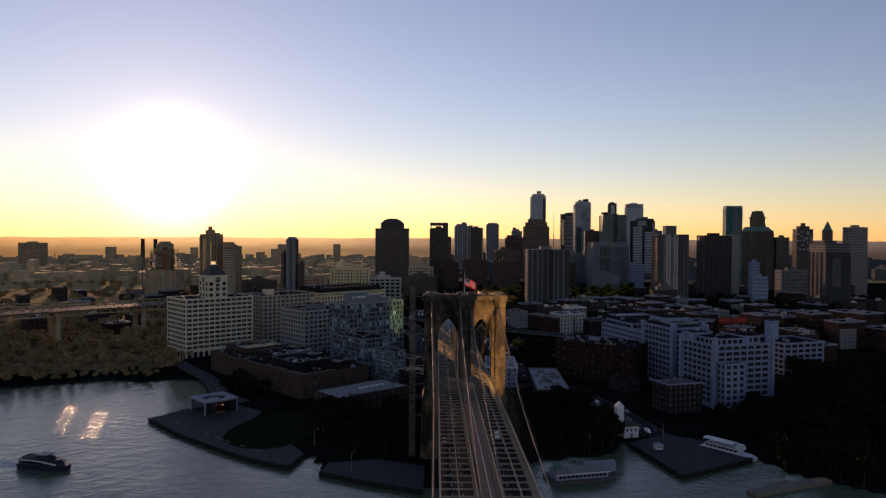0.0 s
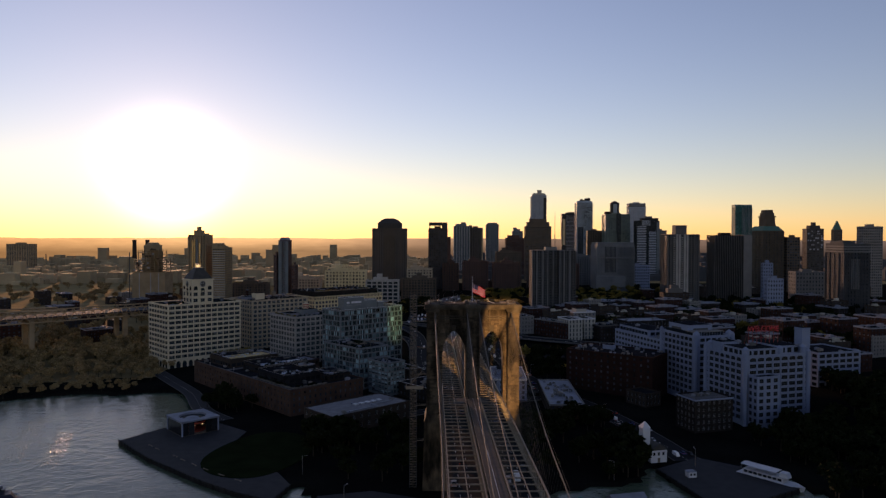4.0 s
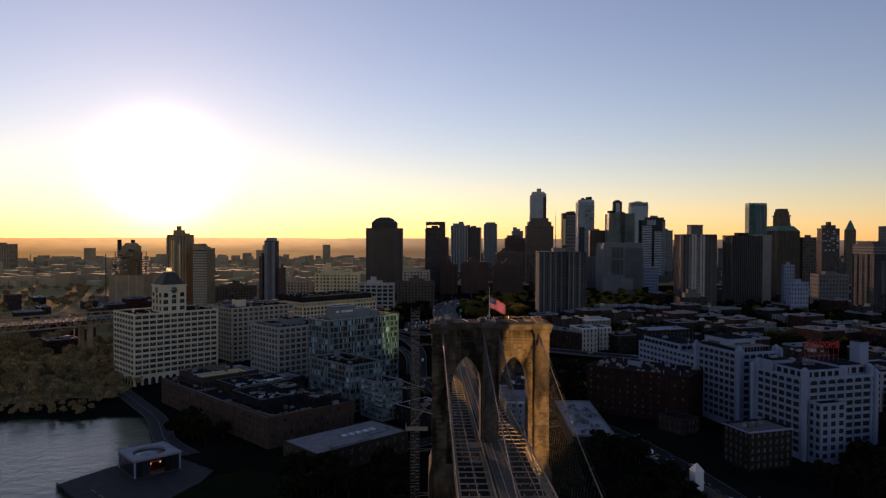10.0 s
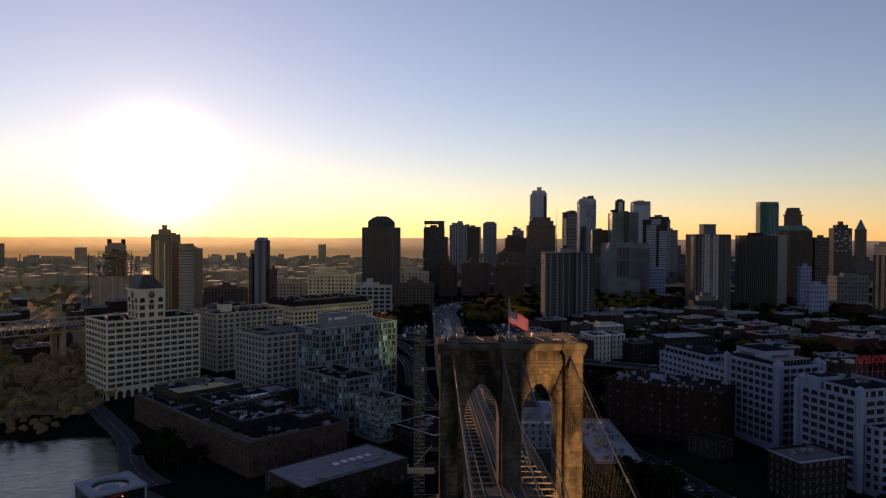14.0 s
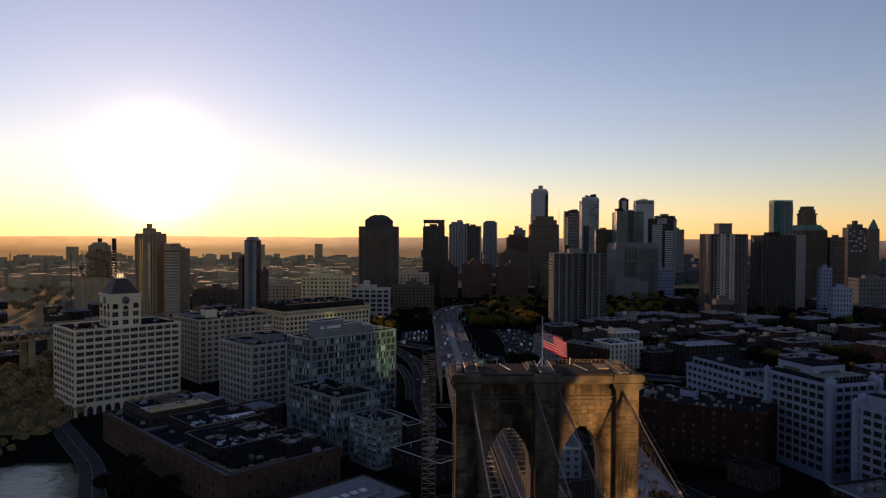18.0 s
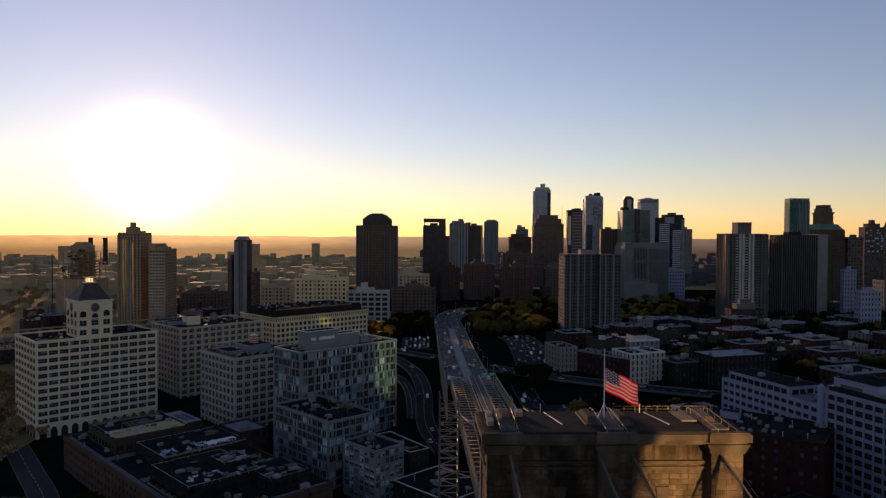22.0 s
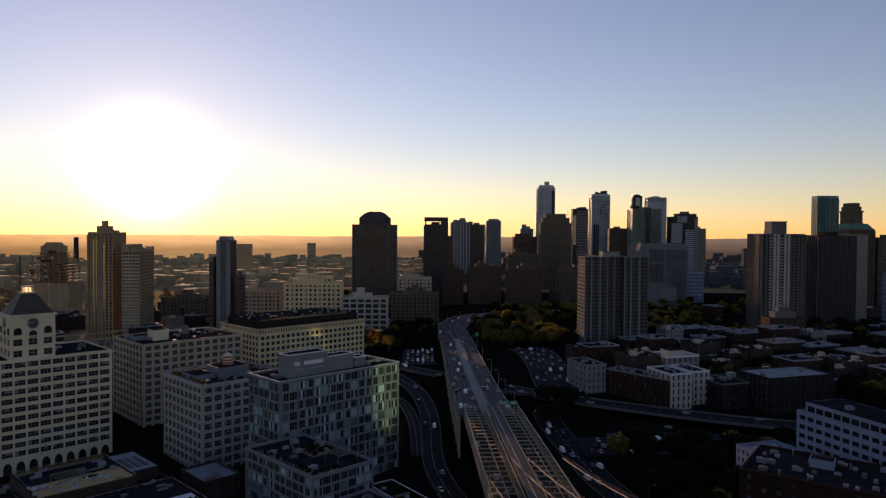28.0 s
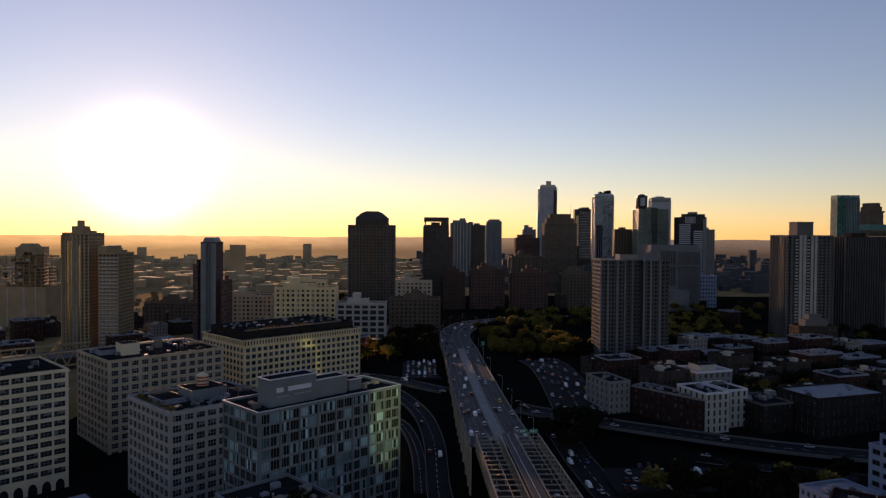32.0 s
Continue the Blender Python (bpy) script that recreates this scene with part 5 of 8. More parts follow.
front(wt, 57, 21.7, fins=((0, 1.0, 60, 205, 16, 0.8, BANDWHITE),), bands=((0, 1.0, 205, 214, 3, 0.4, DARKBRICK),), flecks=((0.02, 0.98, 213.5, 217, 14, 1, 0.5, DARKBRICK),))
st = tower("stepped_tower", 433, 492, 1245, 150, "stepped residential tower with white floor bands and a dark glass slot", DARKGLASS, 34, 10, 0.85, 0.6, glass=DARKGLASS)
crown("upper_storeys", MB().box(14, 3, 150, 57, 20, 157), DARKGLASS, st)
crown("roof_bulkhead", MB().box(26, 6, 157, 42, 16, 161), CONC, st)
front(st, 59, 22.4, bands=((0.02, 0.42, 20, 140, 32, 0.5, BANDWHITE), (0.54, 0.86, 20, 128, 29, 0.5, BANDWHITE)), fins=((0.24, 0.58, 140, 152, 8, 0.9, BANDWHITE),), strips=((0.88, 1.0, 20, 148, CLAD),))
tower("residential_tower", 480, 512, 1255, 128, "grey residential tower behind the courthouse", GREY, 30, 8)
ch = tower("court_house", 254, 334, 894, 98, "broad pale courthouse block with a central window field", STONEG, 14, 16, 0.12, 0.3, depth=50)
crown("attic_storey", MB().box(1.5, 1.5, 98, 78.5, 48.5, 104.5), STONEG, ch)
front(ch, 80, 50, strips=((0.2, 0.5, 52, 76, DARKGLASS), (0.2, 0.5, 79, 97, DARKGLASS)), fins=((0.2, 0.5, 50, 98, 9, 0.9, STONEG), (0.56, 0.98, 30, 96, 14, 0.25, STONEG)), blocks=((-0.06, 0.7, -0.25, 0.0, 10, 46, STONEG, "podium"), (-0.02, 1.02, -0.05, 1.02, 76.5, 78.2, STONEG, "string_course")))
ca = tower("court_annex", 318, 372, 930, 62, "low pale annex beside the courthouse", WHITE, 10, 14, 0.5, 0.5)
gt = tower("green_glass_tower", 488, 524, 861, 165, "green glass office tower with a screened top", GREENGLASS, 40, 12, 0.9, 0.85, glass=GREENGLASS, depth=14)
front(gt, 36, 14, fins=((0.42, 1.0, 60, 165, 8, 0.3, SKYGLASS),), flecks=((0.04, 0.96, 167, 169, 9, 1, 0.6, BANDWHITE),))
crown("crown_screen", MB().box(0, 0, 165, 36, 0.6, 170).box(0, 13.4, 165, 36, 14, 170).box(0, 0.6, 165, 0.6, 13.4, 170).box(35.4, 0.6, 165, 36, 13.4, 170), GREENGLASS, gt)
mu = tower("municipal_tower", 530, 594, 890, 125, "dark stone municipal tower with a green copper mansard", FARBROWN, 26, 14, 0.4, 0.5, depth=50)
crown("mansard", MB().prism([(0, 0), (64, 0), (64, 50), (0, 50)], 125, 134, top=[(8, 6), (52, 6), (52, 44), (8, 44)]), COPPER, mu, "green copper mansard roof")
crown("upper_tower", MB().box(19, 12, 134, 47, 38, 150).box(17, 11, 150, 49, 39, 152).box(20, 14, 152, 46, 36, 158).box(22, 16, 158, 44, 34, 163), FARBROWN, mu)
crown("dormer", MB().cyl(52, 20, 125, 141, 7, 1.5, 10), SLATE, mu, "dark domed corner pavilion")
front(mu, 64, 50, fins=((0, 1.0, 20, 124, 14, 0.8, FARBROWN),))
tower("municipal_wing", 594, 624, 892, 114, "dark stone wing of the municipal tower", FARBROWN, 22, 7)
bo = tower("brick_office_tower", 672, 714, 977, 130, "dark brick office tower with a stepped top", FARDARK, 30, 10, glass=GLASS)
front(bo, 42, 16, blocks=((0.2, 0.8, 0.1, 0.9, 130, 137, FARDARK, "upper_storeys"), (0.4, 0.6, 0.3, 0.7, 137, 143, FARDARK, "cupola")), flecks=((0.05, 0.95, 90, 128, 8, 9, 0.3, BANDWHITE),))
py = tower("pyramid_office_tower", 826, 851, 1148, 130, "slender tower with a green pyramid roof", FARBROWN, 28, 6)
crown("pyramid_roof", MB().prism([(1, 0.5), (24, 0.5), (24, 9), (1, 9)], 130, 150, top=[(11, 4), (14, 4), (14, 5), (11, 5)]), COPPER, py, "green copper pyramid roof")
sh = tower("stone_hotel_block", 467, 526, 545, 106, "broad grey stone block with an arcaded top floor", DIMCONC, 20, 14, 0.4, 0.55, depth=40, glass=DARKGLASS)
front(sh, 59, 40, bands=((0, 1.0, 96, 106, 3, 0.5, STONEG),), fins=((0, 1.0, 20, 95, 15, 0.5, DIMCONC), (0.3, 0.6, 50, 88, 6, 0.9, STONEG)), blocks=((0.1, 0.5, 0.2, 0.9, 106, 110, DIMCONC, "roof_bulkhead"),))
tower("stone_office_block", 646, 690, 770, 131, "pale stone office block among the towers", GREY, 28, 12)
tower("white_hospital_block", 399, 426, 560, 61, "small white block with punched windows", WHITE, 9, 8, 0.45, 0.5, base=14)
tower("stone_apartment_block", 471, 524, 640, 66, "beige stone apartment block with punched windows", STONEG, 10, 12, 0.4, 0.5, base=14)
tower("white_apartment_block", 434, 452, 640, 78, "narrow white apartment block among houses", WHITE, 14, 5, 0.4, 0.5, base=14)
sq = tower("stepped_apartment_house", 262, 300, 545, 44, "stepped brown apartment house with setbacks", BROWN, 9, 9, 0.4, 0.5, base=14)
crown("upper_storeys", MB().box(8, 3, 44, 30, 13, 50).box(13, 5, 50, 25, 11, 54), CONC, sq)

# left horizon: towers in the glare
ra = tower("sunlit_edge_tower", -346, -312, 619, 114, "dark apartment tower standing against the sun", HAZETAN, 34, 9, 0.6, 0.6, depth=30, glass=DARKGLASS)
front(ra, 34, 30, fins=((0, 1.0, 14, 113, 7, 1.1, HAZETAN),), strips=((0.2, 0.36, 14, 108, SKYGLINT), (0.62, 0.74, 14, 104, SKYGLINT), (0.42, 0.56, 20, 110, CLAD)), blocks=((0.86, 1.0, 0.0, 0.5, 114, 117, HAZETAN, "roof_bulkhead"),))
crown("crown", MB().box(8, 6, 114, 22, 20, 121).cyl(15, 13, 121, 126, 4, k=12), HAZETAN, ra)
rb = tower("sunlit_edge_tower", -312, -284, 612, 97, "lower apartment tower with balcony bands against the sun", HAZETAN, 28, 8, 0.7, 0.6, depth=34, glass=DARKGLASS)
front(rb, 28, 34, bands=((0.05, 1.03, 14, 96, 26, 0.3, PANEL),), blocks=((0.0, 0.42, 0.0, 0.9, 97, 104, HAZETAN, "upper_storeys"), (0.42, 0.72, 0.1, 0.9, 97, 100, HAZETAN, "upper_storeys")), flecks=((0.1, 0.9, 20, 90, 7, 20, 0.06, SKYGLINT),))
rw = tower("slim_red_tower", -223, -205, 606, 107, "slim rust-red and grey apartment tower", FARRED, 30, 5, 0.5, 0.55, depth=22)
front(rw, 18, 22, fins=((0.36, 0.64, 14, 107, 2, 0.7, CLAD),), strips=((0.0, 0.3, 14, 107, CLAD), (0.7, 1.0, 14, 107, CLAD)))
crown("crown", MB().prism([(1, 1), (17, 1), (17, 21), (1, 21)], 107, 112, top=[(4, 2), (14, 2), (14, 20), (4, 20)]), SILVER, rw)
tower("slim_red_tower", -229, -222, 604, 88, "narrow side shaft of the rust-red tower", FARRED, 24, 2, depth=20)
tower("slim_red_tower", -205, -197, 603, 74, "lower shaft of the rust-red tower", FARRED, 20, 2, depth=20)


def construction():
    e = thing("tower_under_construction", pose(-478, 744, 0), "concrete tower frame under construction with open upper floors", "building")
    part("lower_wall", MB().box(2, 2, 4, 51, 34, 58), HAZETAN, e, "enclosed lower storeys")
    rnd = random.Random(8)
    for x in (12, 29, 41):
        part("pilaster", MB().box(x, 1.4, 8, x + 1.2, 2.02, 57), PANEL, e)
    for i in range(13, 23):
        z = 14 + i * 3.5
        x0, x1 = (0, 53) if i < 14 else (4, 49) if i < 19 else (10, 42)
        part("floor_slab", MB().box(x0, 0, z, x1, 36, z + 0.5), HAZETAN, e)
        for k in range(3):
            x = x0 + rnd.uniform(0.05, 0.85) * (x1 - x0)
            part("formwork_panel", MB().box(x, 0.3, z + 0.5, x + rnd.uniform(2, 6), 0.6, z + rnd.uniform(1.6, 3.4)), rnd.choice((OLDBRICK, HAZETAN, PANEL)), e)
    for i in range(8):
        for j in range(3):
            part("column", MB().box(5 + i * 6, 1 + j * 16.5, 58, 5.9 + i * 6, 1.9 + j * 16.5, 78 if i in (0, 7) else 90), HAZETAN, e)
    part("core", MB().box(16, 10, 8, 38, 26, 99).prism([(18, 11), (36, 11), (36, 25), (18, 25)], 99, 103, top=[(21, 13), (33, 13), (33, 23), (21, 23)]), HAZETAN, e)
    part("hoist_mast", MB().box(-3, 2, 8, -2, 3, 88), DARKSTEEL, e)


construction()
for x in (-900, -862):
    solo("smokestack", MB().cyl(x, 1736, 5, 100, 7, 5.4, 16).cyl(x, 1736, 98, 100.5, 5.8, k=16), BROWN, "tall round power-station smokestack", "smokestack", group="power station stacks")
tower("far_housing_block", -1224, -1136, 1653, 87, "broad housing block lost in the glare", HAZETAN, 22, 12, depth=40)

# middle distance around the approach
for i, (x0, x1, y, z, m, fl) in enumerate(((-173, -126, 700, 68, OCHRE, 12), (-109, -64, 620, 54, PANEL, 8), (-64, -14, 690, 52, FARBROWN, 10), (-167, -109, 640, 66, OCHRE, 12), (33, 78, 905, 70, FARRED, 14), (84, 132, 890, 68, FARRED, 14), (150, 200, 900, 66, FARBROWN, 13), (210, 246, 940, 64, FARRED, 12), (-2, 26, 900, 66, OLDBRICK, 13), (-60, -20, 790, 62, TAN, 11), (-250, -190, 760, 48, TAN, 8), (-330, -270, 760, 40, FARBROWN, 7), (100, 150, 1010, 84, FARBROWN, 17), (230, 300, 1040, 76, STONEG, 14))):
    mid = tower("mid_rise_block", x0, x1, y, z, ("ochre concrete loft block with many windows", "grey concrete loft block near the approach", "brown brick warehouse block near the approach", "ochre loft block with a stepped roof", "red-brick housing slab with small windows", "red-brick housing slab with small windows", "brown brick housing slab with small windows", "red-brick housing slab with small windows", "red-brown brick apartment block beyond the park", "tan brick warehouse block in the haze", "tan brick warehouse block in the haze", "brown brick warehouse block in the haze", "brown stone office block beyond the park", "grey stone office block beyond the park")[i], m, fl, max(6, int((x1 - x0) / (4.5 if m is not PANEL else 6.5))), 0.5 if m is not PANEL else 0.74, 0.55 if m is not PANEL else 0.66, base=12, glass=DARKGLASS)
    u = 0.12 + 0.3 * (i % 3) / 3
    front(mid, x1 - x0, (x1 - x0) * 0.38, blocks=((u, u + 0.42, 0.15, 0.85, z, z + 4.5, m, "upper_storeys"), (u + 0.1, u + 0.26, 0.3, 0.7, z + 4.5, z + 9, m, "roof_bulkhead")), bands=((0, 1.0, z - 1.5, z, 1, 0.5, m),), fins=((0, 1.0, 14, z - 1, max(4, int((x1 - x0) / 7)), 0.6, m),))
    planting(mid, 1.5, 1.5, (x1 - x0) * u, 3.5, z, 8, 400 + i, LEAFY if i % 2 else None)

# ---- the suspension bridge ----
def road_z(y):
    return 36.3 - 0.0325 * y if y > 0 else 36.3 - 0.039 * y - 0.00008 * y * y


def cable_z(y):
    if y <= 8:
        return 46 + 36.5 * ((y + 243) / 251) ** 2
    return 82.5 - 0.30 * (y - 8) + 0.00033 * (y - 8) ** 2


def arch_z(dx):
    """Height of the pointed arch above its springing, dx from its axis."""
    return math.sqrt(max(0.0, ARCH_R**2 - (abs(dx) + ARCH_R - 5.2) ** 2))


SPRING, ARCH_R = 61.4, 13.4
tower_e = thing("bridge_tower", pose(0, 0, 0), "tall weathered granite bridge tower with twin pointed arches", "bridge tower")
YF, YB, BF, BB = 3.3, 11.6, 0.6, 13.6
for x0, x1 in ((-20.4, -13.7), (-3.3, 3.3), (13.7, 20.4)):
    part("pier", MB().box(x0, YF, 30, x1, YB, 81.5), GRANITE, tower_e, "weathered tan granite")
for cx in (-8.5, 8.5):
    n, core = 18, MB()
    xs = [cx - 5.2 + 10.4 * i / n for i in range(n + 1)]
    for a, c in zip(xs, xs[1:]):
        za, zc = SPRING + arch_z(a - cx), SPRING + arch_z(c - cx)
        core.face((a, YF, za), (c, YF, zc), (c, YF, 81.5), (a, YF, 81.5))
        core.face((c, YB, zc), (a, YB, za), (a, YB, 81.5), (c, YB, 81.5))
        core.face((a, YB, za), (c, YB, zc), (c, YF, zc), (a, YF, za))
    part("pointed_arch", core, GRANITE, tower_e, "weathered tan granite")
for x0, x1 in ((-20.8, -15.6), (-2.7, 2.7), (15.6, 20.8)):
    for y0, y1 in ((BF, YF + 0.02), (YB - 0.02, BB)):
        part("buttress", MB().box(x0, y0, 30, x1, y1, 79.2).prism([(x0, y0), (x1, y0), (x1, y1), (x0, y1)], 79.2, 80.4), GRANITE, tower_e)
part("base", MB().prism([(-22.6, -1.6), (22.6, -1.6), (22.6, 19.2), (-22.6, 19.2)], -6, 31, top=[(-21.8, -0.6), (21.8, -0.6), (21.8, 18.2), (-21.8, 18.2)]).prism([(-21.8, -0.6), (21.8, -0.6), (21.8, 18.2), (-21.8, 18.2)], 31, 34, top=[(-20.9, 0.6), (20.9, 0.6), (20.9, 17.0), (-20.9, 17.0)]), GRANITE, tower_e)
for z0, z1, o in ((77.1, 77.6, 0.5), (78.1, 78.6, 0.75), (81.5, 82.0, 1.6)):
    part("string_course", MB().box(-20.4 - o, YF - o, z0, 20.4 + o, YB + o, z1), GRANITE_TOP, tower_e)
for x0, x1 in ((-20.8, -15.6), (-2.7, 2.7), (15.6, 20.8)):
    part("buttress_cap", MB().prism([(x0 - 0.2, BF - 0.2), (x1 + 0.2, BF - 0.2), (x1 + 0.2, BB + 0.2), (x0 - 0.2, BB + 0.2)], 80.4, 82, top=[(x0 - 0.9, -0.1), (x1 + 0.9, -0.1), (x1 + 0.9, 14.2), (x0 - 0.9, 14.2)]), GRANITE_TOP, tower_e)
part("cornice", MB().box(-21.75, 0, 82.7, 21.75, 14.3, 83.7), GRANITE_TOP, tower_e, "heavy stone cornice")
part("cornice_bed", MB().box(-21.4, 0.5, 82, 21.4, 13.9, 82.7), GRANITE_TOP, tower_e)
part("roof_slab", MB().box(-21.2, 0.5, 83.7, 21.2, 13.6, 84.0), SOOT, tower_e, "soot-dark stone roof")
part("front_walk", MB().box(-21.0, 0.7, 84.0, 21.0, 4.2, 84.05), SOOT, tower_e, "soot-black weathered roof edge")
for x0, x1 in ((-21.75, -14.8), (-3.4, 3.4), (14.8, 21.75)):
    part("cornice_block", MB().box(x0, -0.6, 82.5, x1, 0.02, 83.8).box(x0 + 0.3, -0.35, 83.8, x1 - 0.3, 0.6, 84.05), GRANITE_TOP, tower_e)
for cx in (-8.5, 8.5):
    part("keystone", MB().prism([(cx - 0.7, YF - 0.4), (cx + 0.7, YF - 0.4), (cx + 0.7, YF + 0.05), (cx - 0.7, YF + 0.05)], 71.6, 74.2, top=[(cx - 1.1, YF - 0.4), (cx + 1.1, YF - 0.4), (cx + 1.1, YF + 0.05), (cx - 1.1, YF + 0.05)]), GRANITE_TOP, tower_e)


def tower_stones():
    """Courses of granite blocks on the faces; the upper front ones are single stones."""
    rnd = random.Random(3)
    meshes = {}
    rest, count = MB(), 0
    H = 0.92

    def stone_mesh(w):
        if w not in meshes:
            h, t, c = H - 0.1, 0.12, 0.05
            mb = MB()
            a, b = [(-w / 2, 0.02, 0), (w / 2, 0.02, 0), (w / 2, 0.02, h), (-w / 2, 0.02, h)], [(-w / 2 + c, -t, c), (w / 2 - c, -t, c), (w / 2 - c, -t, h - c), (-w / 2 + c, -t, h - c)]
            mb.face(*b)
            for i in range(4):
                mb.face(a[i], a[(i + 1) % 4], b[(i + 1) % 4], b[i])
            meshes[w] = mb.mesh("stone", STONE)
        return meshes[w]

    spans = ((-20.4, -15.6, YF), (-20.8, -15.6, BF), (-15.6, -2.7, YF), (-2.7, 2.7, BF), (2.7, 15.6, YF), (15.6, 20.8, BF))
    z, row = 35.0, 0
    while z < 79.0:
        for x0, x1, y in spans[1:]:
            x = x0
            first = rnd.choice((0.6, 1.0, 1.4))
            while x < x1 - 0.3:
                w = min(first if x == x0 else rnd.choice((1.4, 1.8, 2.2)), x1 - x)
                w = round(w, 1)
                cx = -8.5 if x + w / 2 < 0 else 8.5
                a, c = x, min(x + w, x1)
                if y == YF:
                    zt = z + H
                    half = 5.2 if zt < SPRING else (lambda q: max(0.0, math.sqrt(max(0, ARCH_R**2 - q * q)) - ARCH_R + 5.2))(min(ARCH_R, z - SPRING)) if z > SPRING else 5.2
                    if half > 0.05:
                        if a > cx - half and c < cx + half:
                            x += w
                            continue
                        if a < cx - half < c:
                            c = cx - half
                        elif a < cx + half < c:
                            a = cx + half
                if c - a > 0.25 and z < (77.0 - H if y == YF else 79.0):
                    ww = round(c - a - 0.08, 1)
                    if z > 66.5 and count < 300 and (count % 1 == 0) and x > -21:
                        part("stone", stone_mesh(max(0.2, ww)), None, tower_e, at=pose((a + c) / 2, y, z))
                        count += 1
                    else:
                        m, h, t = (a + c) / 2, H - 0.1, 0.12
                        w2 = (c - a) / 2 - 0.04
                        p = [(m - w2, y, z), (m + w2, y, z), (m + w2, y, z + h), (m - w2, y, z + h)]
                        q = [(m - w2 + 0.04, y - t, z + 0.04), (m + w2 - 0.04, y - t, z + 0.04), (m + w2 - 0.04, y - t, z + h - 0.04), (m - w2 + 0.04, y - t, z + h - 0.04)]
                        n = len(rest.v)
                        rest.v += p + q
                        rest.f += [(n + 4, n + 5, n + 6, n + 7)] + [(n + i, n + (i + 1) % 4, n + 4 + (i + 1) % 4, n + 4 + i) for i in range(4)]
                        rest.m += [0] * 5
                x += w
        # both flanks
        for s, X in ((-1, -20.4), (1, 20.4)):
            y = YF
            while y < YB - 0.3:
                w = min(rnd.choice((1.4, 1.8, 2.2)), YB - y)
                h, t = H - 0.1, 0.12 * s
                p = [(X, y + 0.025, z), (X, y + w - 0.025, z), (X, y + w - 0.025, z + h), (X, y + 0.025, z + h)]
                q = [(X + t, y + 0.065, z + 0.04), (X + t, y + w - 0.065, z + 0.04), (X + t, y + w - 0.065, z + h - 0.04), (X + t, y + 0.065, z + h - 0.04)]
                n = len(rest.v)
                rest.v += p + q
                rest.f += [(n + 4, n + 5, n + 6, n + 7)] + [(n + i, n + (i + 1) % 4, n + 4 + (i + 1) % 4, n + 4 + i) for i in range(4)]
                rest.m += [0] * 5
                y += w
        z += H
        row += 1
    part("stones", rest, GRANITE, tower_e, kind="stuff")


STONE = mat("granite_block", (0.094, 0.070, 0.047), 0.85, var=0.55, scale=0.25, bump=0.8, fine=2.2, rand=0.38)
streaks(STONE, 0.16)


